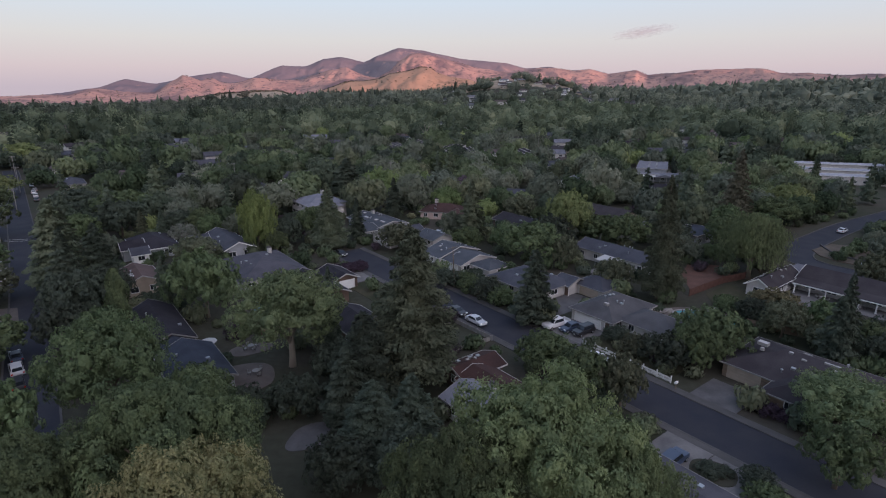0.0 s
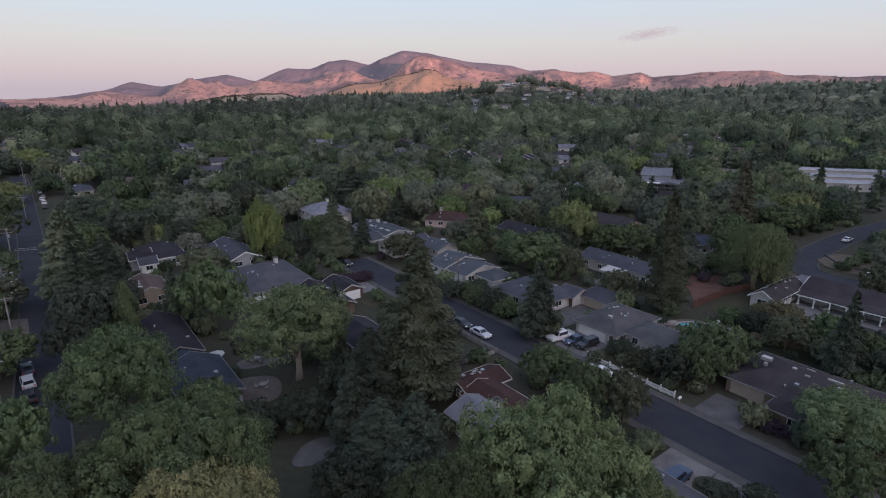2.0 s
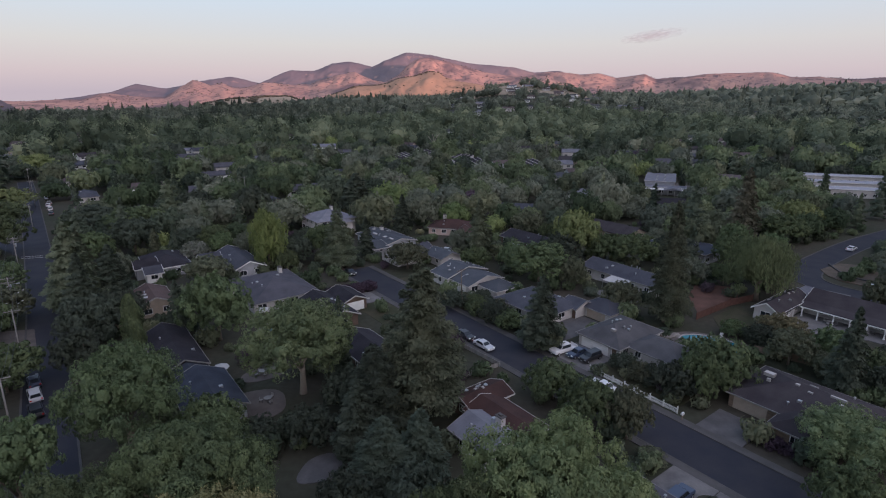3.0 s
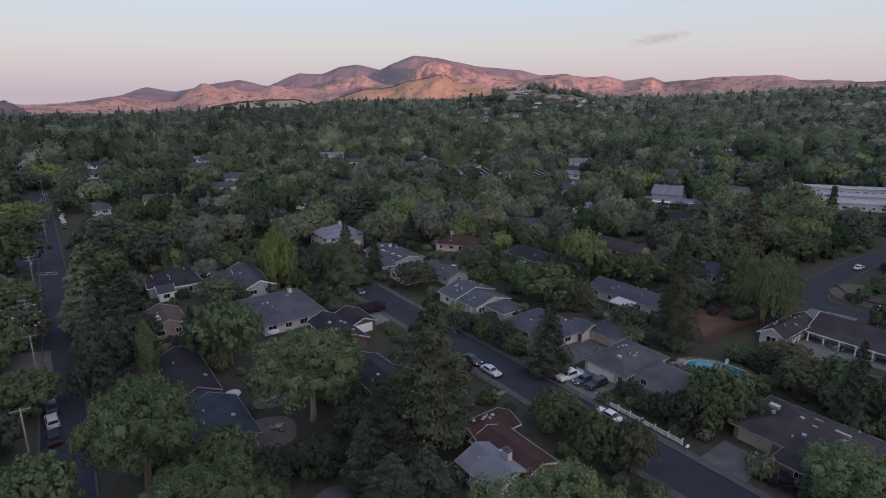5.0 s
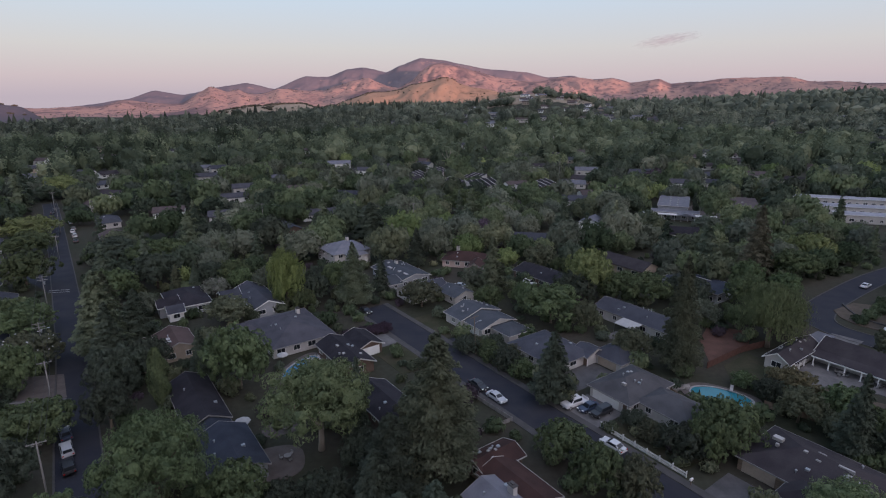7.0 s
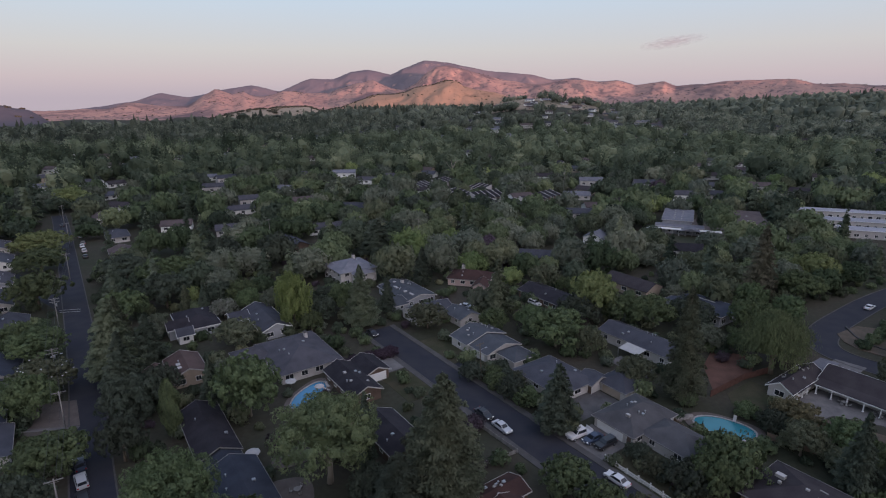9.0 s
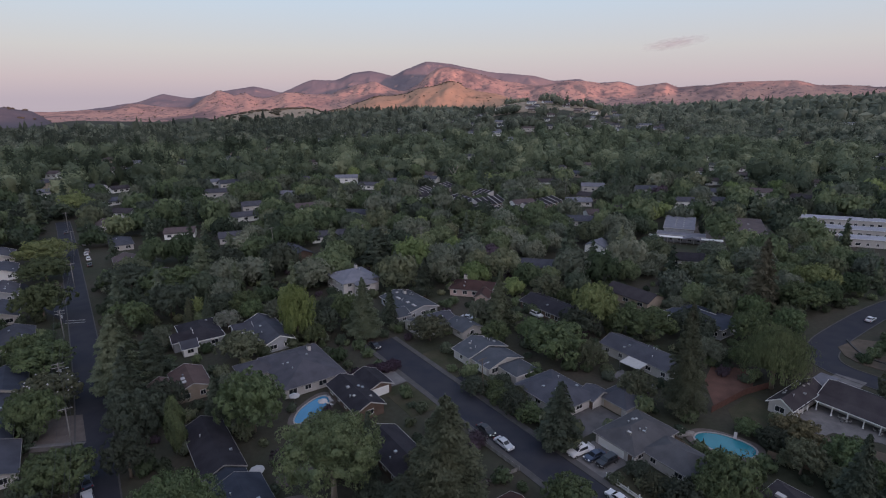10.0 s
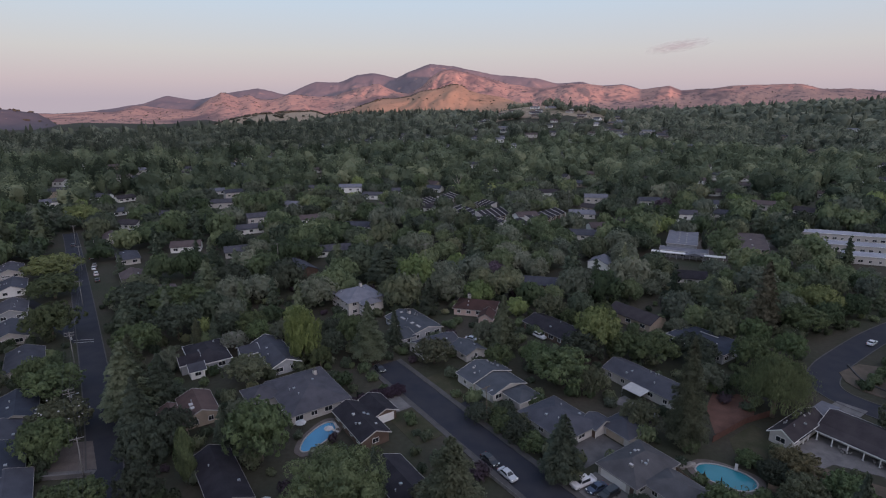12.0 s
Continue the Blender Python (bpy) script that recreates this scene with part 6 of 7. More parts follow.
def garden_set(x, y, yaw, z=0.16, chairs=4, label="round garden table on a terrace"):
    """A round table with chairs about it, each a thing of its own."""
    tb = thing("garden_table", label, "table", pose(x, y, z, 0, 0, yaw))
    part("tabletop", Shape().tube([(0, 0, 0.70), (0, 0, 0.74)], [0.62, 0.62], 20), M_TRIM, tb)
    for i in range(4):
        a = 1.5708 * i + 0.785
        part("leg", Shape().tube([(0.42 * math.cos(a), 0.42 * math.sin(a), 0), (0.36 * math.cos(a), 0.36 * math.sin(a), 0.7)], [0.025, 0.025], 6), M_DARKMETAL, tb)
    for i in range(chairs):
        a = 2 * math.pi * i / chairs + 0.4
        cx, cy = 1.05 * math.cos(a), 1.05 * math.sin(a)
        k, s = math.cos(radians(yaw)), math.sin(radians(yaw))
        ch = thing("garden_chair", "pale slatted garden chair drawn up to a table", "chair", pose(x + cx * k - cy * s, y + cx * s + cy * k, z, 0, 0, yaw + math.degrees(a) - 90), group="chairs round the garden tables")
        part("seat", Shape().box(-0.24, 0.24, -0.24, 0.24, 0.42, 0.46), M_TRIM, ch)
        part("backrest", Shape().box(-0.24, 0.24, 0.22, 0.26, 0.5, 0.9), M_TRIM, ch)
        for lx in (-0.21, 0.21):
            for ly in (-0.21, 0.21):
                part("leg", Shape().box(lx - 0.02, lx + 0.02, ly - 0.02, ly + 0.02, 0, 0.42), M_DARKMETAL, ch)


garden_set(-33.4, 86.4, 20, 0.1, 4, "round garden table on an oval terrace")
garden_set(-29.6, 77.6, 50, 0.1, 3, "round garden table on a curved terrace")
garden_set(81.0, 109.0, 10, 0.16, 4, "round table on the porch patio")
garden_set(85.6, 104.6, 35, 0.16, 4, "round table on the porch patio")
garden_set(40.4, 125.6, 0, 0.09, 4, "round garden table under an awning")


def wheeled_bin(x, y, yaw, colour):
    ob = thing("wheeled_bin", "dark %s wheeled rubbish bin at the kerb" % colour, "bin", pose(x, y, 0.14, 0, 0, yaw))
    paint_ = {"green": M_BIN_GREEN, "blue": M_BIN_BLUE, "grey": M_BIN_GREY}[colour]
    part("body", Shape().add([(-0.24, -0.28, 0.06), (0.24, -0.28, 0.06), (0.24, 0.22, 0.06), (-0.24, 0.22, 0.06), (-0.3, -0.34, 0.98), (0.3, -0.34, 0.98), (0.3, 0.36, 0.98), (-0.3, 0.36, 0.98)],
                             [(3, 2, 1, 0), (4, 5, 6, 7), (0, 1, 5, 4), (1, 2, 6, 5), (2, 3, 7, 6), (3, 0, 4, 7)]), paint_, ob)
    part("lid", Shape().box(-0.32, 0.32, -0.36, 0.38, 0.98, 1.05), paint_, ob)
    part("handle", Shape().tube([(-0.28, 0.42, 0.96), (0.28, 0.42, 0.96)], [0.02, 0.02], 6), M_DARKMETAL, ob)
    for sx in (-0.26, 0.26):
        part("wheel", Shape().tube([(sx - 0.03, 0.26, 0.1), (sx + 0.03, 0.26, 0.1)], [0.1, 0.1], 10), M_TYRE, ob)


M_BIN_GREEN = mat("green_bin_plastic", (0.02, 0.05, 0.03), rough=0.5, vary=0.06)
M_BIN_BLUE = mat("blue_bin_plastic", (0.02, 0.04, 0.10), rough=0.5, vary=0.06)
M_BIN_GREY = mat("grey_bin_plastic", (0.04, 0.04, 0.045), rough=0.5, vary=0.06)
for du, dv, dl, dw in ((11.4, 9.4, 4.8, 4.4), (39.6, 9.0, 3.8, 4.0), (42.5, -9.6, 3.4, 4.4), (48.8, -9.6, 3.4, 4.4), (-39.8, -9.0, 3.6, 3.6), (1.5, 18.6, 3.8, 6.6)):
    clear_box(*street(du, dv)[:2], dl, dw, STREET_YAW)
for tx_, ty_, tw_ in ((-31.2, 76.6, 4.6), (-33.4, 86.4, 3.6), (-17.4, 61.4, 3.6)):
    clear_box(tx_, ty_, tw_, tw_, 0)
for bu, bv, bc in ((-26.0, 5.2, "green"), (-27.0, 5.3, "grey"), (3.6, 5.3, "green")):
    wheeled_bin(*street(bu, bv)[:2], STREET_YAW, bc)

mailbox = thing("mailbox", "small white mailbox on a post at the kerb", "mailbox", pose(*street(34.3, 5.0, 0.14), 0, 0, STREET_YAW))
part("post", Shape().box(-0.06, 0.06, -0.06, 0.06, 0, 0.95), M_WOOD, mailbox)
part("box", Shape().tube([(0, -0.3, 1.1), (0, 0.3, 1.1)], [0.17, 0.17], 10).box(-0.17, 0.17, -0.3, 0.3, 0.94, 1.1), M_WHITE, mailbox, "white metal box")
part("flag", Shape().box(0.17, 0.19, -0.1, -0.04, 1.1, 1.35), M_REDLIGHT, mailbox)

# ---------------------------------------------------------------- fences and walls
def picket_fence(u0, u1, v, label="white picket fence along the kerb"):
    """Posts, rails and pickets, as one thing along the street."""
    n = int((u1 - u0) / 2.4)
    ob = thing("picket_fence", label, "fence", pose(*street(u0, v), 0, 0, STREET_YAW))
    post_me = Shape().box(-0.07, 0.07, -0.07, 0.07, 0, 1.15).box(-0.1, 0.1, -0.1, 0.1, 1.15, 1.2).mesh("post", M_WHITE)
    picket_me = Shape().prism([(-0.05, -0.012), (0.05, -0.012), (0.05, 0.012), (-0.05, 0.012)], 0.08, 0.9).add([(-0.05, -0.012, 0.9), (0.05, -0.012, 0.9), (0, -0.012, 0.98), (-0.05, 0.012, 0.9), (0.05, 0.012, 0.9), (0, 0.012, 0.98)], [(0, 1, 2), (5, 4, 3), (1, 4, 5, 2), (0, 2, 5, 3)]).mesh("picket", M_WHITE)
    rail_me = Shape().box(0, 2.4, -0.02, 0.02, -0.045, 0.045).mesh("rail", M_WHITE)
    for i in range(n + 1):
        part("post", post_me, None, ob, m=pose(i * 2.4, 0, 0))
        if i < n:
            for z in (0.3, 0.75):
                part("rail", rail_me, None, ob, m=pose(i * 2.4, 0.0, z))
            for j in range(1, 12):
                part("picket", picket_me, None, ob, m=pose(i * 2.4 + j * 0.2, -0.035, 0))
    return ob


picket_fence(16.0, 32.9, 6.25)


def board_fence(points, height, material, label):
    ob = thing("board_fence", label, "fence", pose(points[0][0], points[0][1], 0))
    ox, oy = points[0]
    board_me = Shape().box(0, 1.9, -0.02, 0.02, 0.05, height).mesh("board", material)
    post_me = Shape().box(-0.06, 0.06, -0.06, 0.06, 0, height + 0.12).mesh("post", material)
    for (xa, ya), (xb, yb) in zip(points, points[1:]):
        n = max(1, round(math.hypot(xb - xa, yb - ya) / 2.0))
        yaw = math.degrees(math.atan2(yb - ya, xb - xa))
        for i in range(n):
            x, y = xa + (xb - xa) * i / n - ox, ya + (yb - ya) * i / n - oy
            part("post", post_me, None, ob, m=pose(x, y, 0, 0, 0, yaw))
            part("board", board_me, None, ob, m=pose(x, y, 0, 0, 0, yaw))
    return ob


board_fence([(53.6, 111.4), (64.8, 119.5), (73.5, 123.6)], 1.7, M_REDWOOD, "red-stained board fence beside bare clay")
board_fence([street(28, 15)[:2], street(28, 24)[:2], street(2, 30)[:2]], 1.6, M_WOOD, "weathered board fence between gardens")
board_fence([(58, 96), (70, 88), (80, 88)], 1.5, M_WOOD, "weathered board fence below the patio")
board_fence([(-33.5, 92), (-24, 98), (-20, 93)], 1.6, M_WOOD, "weathered board fence behind the terrace")
board_fence([(-56, 76), (-49, 84)], 1.6, M_WOOD, "weathered side fence under a willow")
board_fence([(-6.0, 80.4), (2.9, 86.1), (8.8, 89.8), street(-10, -6.3)[:2]], 0.9, M_POLE, "low silvered wooden front fence by the street")
solid("garden_wall", Shape().box(-6.4, 6.4, -0.2, 0.2, -0.1, 0.9).box(-6.5, 6.5, -0.28, 0.28, 0.9, 1.0), M_CONCRETE, "pale rendered garden wall at a drive", "wall", m=pose(-86.5, 92.0, 0, 0, 0, 12))
solid("retaining_wall", ribbon(curve_points([(99.4, 150), (97.6, 141.5), (99.4, 136.0), (106, 129.4)], 1.5), 0.35, -0.1, 0.55, 0), M_KERB, "low pale retaining wall at the corner", "wall", m=pose(9.0, 1.0, 0))
board_fence([(97, 159), (104, 172), (112, 181)], 1.0, M_WHITE, "white rail fence at the bend")


# ---------------------------------------------------------------- vehicles
CAR_PAINT = {}


def paint(colour):
    if colour not in CAR_PAINT:
        rgb = {"white": (0.60, 0.60, 0.61), "silver": (0.45, 0.46, 0.48), "black": (0.02, 0.02, 0.024), "blue": (0.035, 0.05, 0.09), "grey": (0.12, 0.125, 0.13)}[colour]
        CAR_PAINT[colour] = mat(colour + "_car_paint", rgb, rough=0.28, spec=0.6, vary=0.03, bump=0.0)
    return CAR_PAINT[colour]


def section(profile, half, taper=0.0):
    """A body from a side profile (x, z), drawn across its width, narrower towards the top by taper."""
    zs = [z for _, z in profile]
    lo, hi = min(zs), max(zs)
    n = len(profile)
    v = []
    for side in (-1, 1):
        v += [(x, side * (half - taper * (z - lo) / (hi - lo)), z) for x, z in profile]
    return Shape().add(v, [tuple(range(n)), tuple(range(2 * n - 1, n - 1, -1))] + [(i, n + i, n + (i + 1) % n, (i + 1) % n) for i in range(n)])


CAR_FORMS = {
    "sedan": ([(-2.3, 0.35), (2.3, 0.35), (2.35, 0.6), (2.2, 0.82), (1.15, 0.95), (-1.6, 0.98), (-2.25, 0.95), (-2.35, 0.6)], [(-1.65, 0.96), (1.15, 0.93), (0.35, 1.42), (-0.95, 1.44)], 0.9),
    "suv": ([(-2.3, 0.4), (2.3, 0.4), (2.35, 0.7), (2.25, 0.98), (1.1, 1.08), (-2.2, 1.12), (-2.35, 0.7)], [(-2.2, 1.1), (1.1, 1.06), (0.45, 1.68), (-2.0, 1.72)], 0.95),
    "pickup": ([(-2.8, 0.45), (2.75, 0.45), (2.85, 0.75), (2.78, 1.02), (2.6, 1.12), (1.5, 1.2), (-1.3, 1.22), (-1.34, 0.72), (-2.7, 0.72), (-2.72, 1.22), (-2.86, 1.22), (-2.86, 0.7)], [(-1.3, 1.2), (1.5, 1.18), (0.78, 1.86), (-1.1, 1.88)], 1.0),
    "van": ([(-2.5, 0.4), (2.4, 0.4), (2.45, 0.75), (2.2, 1.05), (1.4, 1.15), (-2.45, 1.15), (-2.5, 0.7)], [(-2.45, 1.13), (1.45, 1.13), (0.8, 1.85), (-2.3, 1.88)], 0.98),
}
TYRE_ME = Shape().tube([(0, -0.11, 0), (0, 0.11, 0)], [0.34, 0.34], 16).mesh("tyre", M_TYRE)
RIM_ME = Shape().tube([(0, -0.125, 0), (0, 0.125, 0)], [0.21, 0.21], 10).mesh("rim", M_METAL)


def car(form, x, y, yaw, colour, label, z=0.03, name="car"):
    body, cabin, half = CAR_FORMS[form]
    ob = thing(name, label, name, pose(x, y, z, 0, 0, yaw))
    b = part("body", section(body, half, 0.06), paint(colour), ob)
    bev = b.modifiers.new("rounded", "BEVEL")
    bev.width, bev.segments = 0.07, 2
    part("roof", section([(p[0] * 0.985, p[1] + 0.012 if i > 1 else p[1]) for i, p in enumerate(cabin)], half - 0.10, 0.14), paint(colour), ob)
    (xa, za), (xb, zb), (xc, zc), (xd, zd) = cabin
    h = half - 0.08

    def lerp(p, q, t):
        return (p[0] + (q[0] - p[0]) * t, p[1] + (q[1] - p[1]) * t)
    for side in (-1, 1):
        lo1, lo2 = lerp((xa, za), (xb, zb), 0.07), lerp((xa, za), (xb, zb), 0.93)
        hi2, hi1 = lerp(lo2, (xc, zc), 0.86), lerp(lo1, (xd, zd), 0.86)
        lo1, lo2 = lerp(lo1, hi1, 0.1), lerp(lo2, hi2, 0.1)
        y1, y2 = side * (h + 0.005), side * (h - 0.115)
        part("side_window", Shape().add([(lo1[0], y1, lo1[1]), (lo2[0], y1, lo2[1]), (hi2[0], y2, hi2[1]), (hi1[0], y2, hi1[1]), (lo1[0], y1 - side * 0.1, lo1[1]), (lo2[0], y1 - side * 0.1, lo2[1]), (hi2[0], y2 - side * 0.1, hi2[1]), (hi1[0], y2 - side * 0.1, hi1[1])],
                                        [(0, 1, 2, 3), (7, 6, 5, 4), (0, 4, 5, 1), (1, 5, 6, 2), (2, 6, 7, 3), (3, 7, 4, 0)]), M_GLASS, ob)
    for a, c, nm, dx in (((xb, zb), (xc, zc), "windscreen", 0.03), ((xa, za), (xd, zd), "rear_window", -0.03)):
        p, q = lerp(a, c, 0.1), lerp(a, c, 0.88)
        k1, k2 = h - 0.16, h - 0.26
        part(nm, Shape().add([(p[0] + dx, -k1, p[1] + 0.02), (p[0] + dx, k1, p[1] + 0.02), (q[0] + dx, k2, q[1] + 0.02), (q[0] + dx, -k2, q[1] + 0.02), (p[0] - dx * 2, -k1, p[1] - 0.03), (p[0] - dx * 2, k1, p[1] - 0.03), (q[0] - dx * 2, k2, q[1] - 0.03), (q[0] - dx * 2, -k2, q[1] - 0.03)],
                             [(0, 1, 2, 3), (7, 6, 5, 4), (0, 4, 5, 1), (1, 5, 6, 2), (2, 6, 7, 3), (3, 7, 4, 0)]), M_GLASS, ob)
    x1, x0 = max(p[0] for p in body), min(p[0] for p in body)
    for side in (-1, 1):
        part("headlight", Shape().box(x1 - 0.2, x1 - 0.02, side * half * 0.72 - 0.2, side * half * 0.72 + 0.2, 0.66, 0.82), M_LAMP, ob)
        part("tail_light", Shape().box(x0 + 0.0, x0 + 0.14, side * half * 0.78 - 0.13, side * half * 0.78 + 0.13, 0.7, 0.9), M_REDLIGHT, ob)
    base = 0.66 * x1
    for wx in (base, -base):
        for side in (-1, 1):
            w = part("wheel", TYRE_ME, None, ob, m=pose(wx, side * (half - 0.1), 0.34))
            part("rim", RIM_ME, None, w)
    part("bumper", Shape().box(x1 - 0.05, x1 + 0.06, -half * 0.85, half * 0.85, 0.42, 0.58), M_DARKMETAL if form == "pickup" else paint(colour), ob)
    part("licence_plate", Shape().box(x1 + 0.05, x1 + 0.075, -0.2, 0.2, 0.46, 0.56), M_LAMP, ob)
    return ob


def street_car(form, u, v, turn, colour, label, name="car", z=0.03):
    x, y, _ = street(u, v)
    return car(form, x, y, STREET_YAW + turn, colour, label, z, name)


street_car("pickup", 8.3, 7.8, -96, "white", "white pickup truck parked on a drive", "pickup_truck", 0.13)
street_car("sedan", 10.9, 8.9, -94, "blue", "dark blue saloon car parked on a drive", z=0.13)
street_car("suv", 13.4, 9.5, -93, "black", "black estate car parked on a drive", z=0.13)
street_car("sedan", -2.4, -3.0, 0, "silver", "silver saloon car parked at the kerb")
street_car("sedan", -8.2, -3.0, 0, "black", "black saloon car parked at the kerb")
street_car("sedan", 21.2, 3.0, 180, "white", "white saloon car parked beside a picket fence")
street_car("suv", 43.4, -11.2, 92, "blue", "dark blue hatchback parked on a drive", z=0.13)
street_car("sedan", -58.5, -2.9, 0, "black", "black car parked at the kerb")
car("suv", -68.0, 78.2, 132, "silver", "silver estate car parked at the roadside")
car("suv", -64.6, 73.8, 132, "black", "black car parked at the roadside")
car("sedan", -71.4, 82.6, 132, "blue", "dark blue car parked at the roadside")
car("suv", 108.4, 131.0, 140, "white", "white estate car on a drive by the bend", 0.1)
car("sedan", 125.3, 166.2, 38, "white", "white car parked beside the road")
car("sedan", -1.2, 163.0, -20, "silver", "silver car by the pink house", 0.1)
car("suv", 20.9, 166.3, -52, "white", "white car before the dark house", 0.1)
car("van", -206, 277, 128, "white", "white van parked far down the street")
car("sedan", -214, 271, 128, "black", "dark car parked far down the street")
car("sedan", -188, 248, 128, "silver", "silver car parked far down the street")
car("suv", -178, 236, 128, "grey", "grey car parked far down the street")
car("sedan", -175.4, 231.6, 128, "white", "white car parked along the side street")
car("suv", -168.6, 223.4, 128, "silver", "silver car parked along the side street")
car("sedan", -162.4, 215.2, 128, "black", "black car parked along the side street")
car("sedan", -194.8, 206.6, 40, "white", "white car in a small parking lot", 0.1)
car("suv", -203.2, 215.9, 40, "silver", "silver car in a small parking lot", 0.1)
car("sedan", -207.4, 225.2, 40, "black", "dark car in a small parking lot", 0.1)
car("sedan", 156, 262, 70, "white", "white car on the far school road")


# ---------------------------------------------------------------- poles and wires
def utility_pole(x, y, h, yaw, lean=0.0, lamp=False, arms=1, label="weathered wooden utility pole with crossarm", wood=None):
    ob = thing("utility_pole", label, "pole", pose(x, y, float(terrain(x, y)), 0, lean, yaw))
    part("shaft", Shape().tube([(0, 0, -0.3), (0, 0, h * 0.6), (0, 0, h)], [0.15, 0.12, 0.09], 10), wood or M_POLE, ob, smooth=True)
    for a in range(arms):
        z = h - 0.35 - 0.9 * a
        part("crossarm", Shape().box(-1.25, 1.25, -0.06, 0.06, z - 0.06, z + 0.06).box(-0.7, 0.7, 0.06, 0.09, z - 0.4, z - 0.36), wood or M_POLE, ob)
        for ix in (-1.1, -0.4, 0.4, 1.1):
            part("insulator", Shape().tube([(ix, 0, z + 0.06), (ix, 0, z + 0.14), (ix, 0, z + 0.26)], [0.025, 0.05, 0.03], 8), M_PORCELAIN, ob)
    if lamp:
        part("lamp_arm", Shape().tube([(0, 0, h - 2.0), (0.8, 0, h - 1.7), (1.6, 0, h - 1.7)], [0.04, 0.035, 0.03], 6), M_METAL, ob)
        part("lamp_head", Shape().box(1.4, 2.0, -0.14, 0.14, h - 1.8, h - 1.66), M_METAL, ob)
    part("transformer", Shape().tube([(0.32, 0, h - 2.6), (0.32, 0, h - 1.8)], [0.2, 0.2], 10), M_METAL, ob) if arms > 1 else None
    return ob


def wire(a, b, sag, label="thin black overhead wire", radius=0.025):
    pts = []
    for i in range(13):
        t = i / 12
        p = Vector(a).lerp(Vector(b), t)
        p.z -= sag * 4 * t * (1 - t)
        pts.append(p)
    return solid("overhead_wire", Shape().tube(pts, [radius] * 13, 4), M_DARKMETAL, label, "wire")


LEFT_POLES = [(-62.5, 66.5, 10.5), (-81.3, 92.6, 9.6), (-97.4, 111.8, 9.2), (-118.6, 141.0, 10.4), (-148.0, 186.0, 10.4), (-180.0, 230.2, 11.6), (-214.0, 273.0, 11.0)]
for k, (px_, py_, ph_) in enumerate(LEFT_POLES):
    utility_pole(px_, py_, ph_, 37, 1.0, lamp=k == 2, arms=2 if k in (2, 3) else 1)
for (xa, ya, ha), (xb, yb, hb) in zip(LEFT_POLES, LEFT_POLES[1:]):
    for off in (-1.1, 0.4, 1.1):
        wire((xa + 0.8 * off, ya + 0.6 * off, ha - 0.12), (xb + 0.8 * off, yb + 0.6 * off, hb - 0.12), 0.9)
utility_pole(2.6, 117.2, 9.8, 37, -3.0, lamp=True, label="dark leaning street pole with a lamp", wood=M_BARK)
utility_pole(-22.5, 236, 13.0, 10, label="tall utility pole above the trees")
utility_pole(64.0, 372, 15.0, 10, label="tall utility pole above the trees")
utility_pole(-90, 236, 12.5, 60, label="utility pole among the trees")
utility_pole(-50, 243, 12.5, 60, label="utility pole among the trees")
utility_pole(152, 262, 9.5, 10, lamp=True, label="street lamp pole by the school")
for off in (-0.6, 0.6):
    wire((-180, 230 + off, 11.2), (-90, 236 + off, 12.2), 1.6)
    wire((-90, 236 + off, 12.2), (-22.5, 236 + off, 12.6), 1.4)
    wire((-22.5, 236 + off, 12.6), (64, 372 + off, 14.5), 2.5)

# ---------------------------------------------------------------- porch, awning, carports, small things
porch = thing("porch", "long white-posted porch of the ranch house", "porch", pose(77, 112, 0, 0, 0, STREET_YAW))
part("roof", Shape().add([(-1.4, 1.4, 2.46), (18.4, 1.4, 2.46), (18.4, 4.5, 2.96), (-1.4, 4.5, 2.96), (-1.4, 1.4, 2.34), (18.4, 1.4, 2.34), (18.4, 4.5, 2.84), (-1.4, 4.5, 2.84)],
                         [(0, 1, 2, 3), (7, 6, 5, 4), (0, 4, 5, 1), (1, 5, 6, 2), (2, 6, 7, 3), (3, 7, 4, 0)]), M_ROOF["brown"], porch)
part("beam", Shape().box(-1.4, 18.4, 1.36, 1.52, 2.14, 2.38), M_WHITE, porch)
for i in range(7):
    part("post", Shape().box(-0.9 + i * 3.0, -0.7 + i * 3.0, 1.36, 1.56, 0.1, 2.14).box(-0.98 + i * 3.0, -0.62 + i * 3.0, 1.3, 1.62, 0.05, 0.3), M_WHITE, porch)
for i in range(3):                                     # posts of the side porch beside the gable
    part("post", Shape().box(-1.9, -1.7, -5.4 + i * 2.4, -5.2 + i * 2.4, 0.1, 2.3), M_WHITE, porch)
part("side_roof", Shape().add([(-2.2, -6.0, 2.62), (-1.4, -6.0, 2.42), (-1.4, 1.4, 2.42), (-2.2, 1.4, 2.62), (-2.2, -6.0, 2.52), (-1.4, -6.0, 2.32), (-1.4, 1.4, 2.32), (-2.2, 1.4, 2.52)],
                              [(0, 1, 2, 3), (7, 6, 5, 4), (0, 4, 5, 1), (1, 5, 6, 2), (2, 6, 7, 3), (3, 7, 4, 0)]), M_ROOF["brown"], porch)
for i in range(4):
    wx_ = 1.4 + i * 4.0
    window(porch, wx_, 4.36, 1.5, 0, 1.9, 1.2)
carport = thing("carport", "flat pale-roofed carport behind the ranch house", "carport", pose(77, 112, 0, 0, 0, STREET_YAW))
part("roof", Shape().box(-6.0, -2.0, 8.2, 16.2, 2.45, 2.65), M_ROOF["light"], carport)
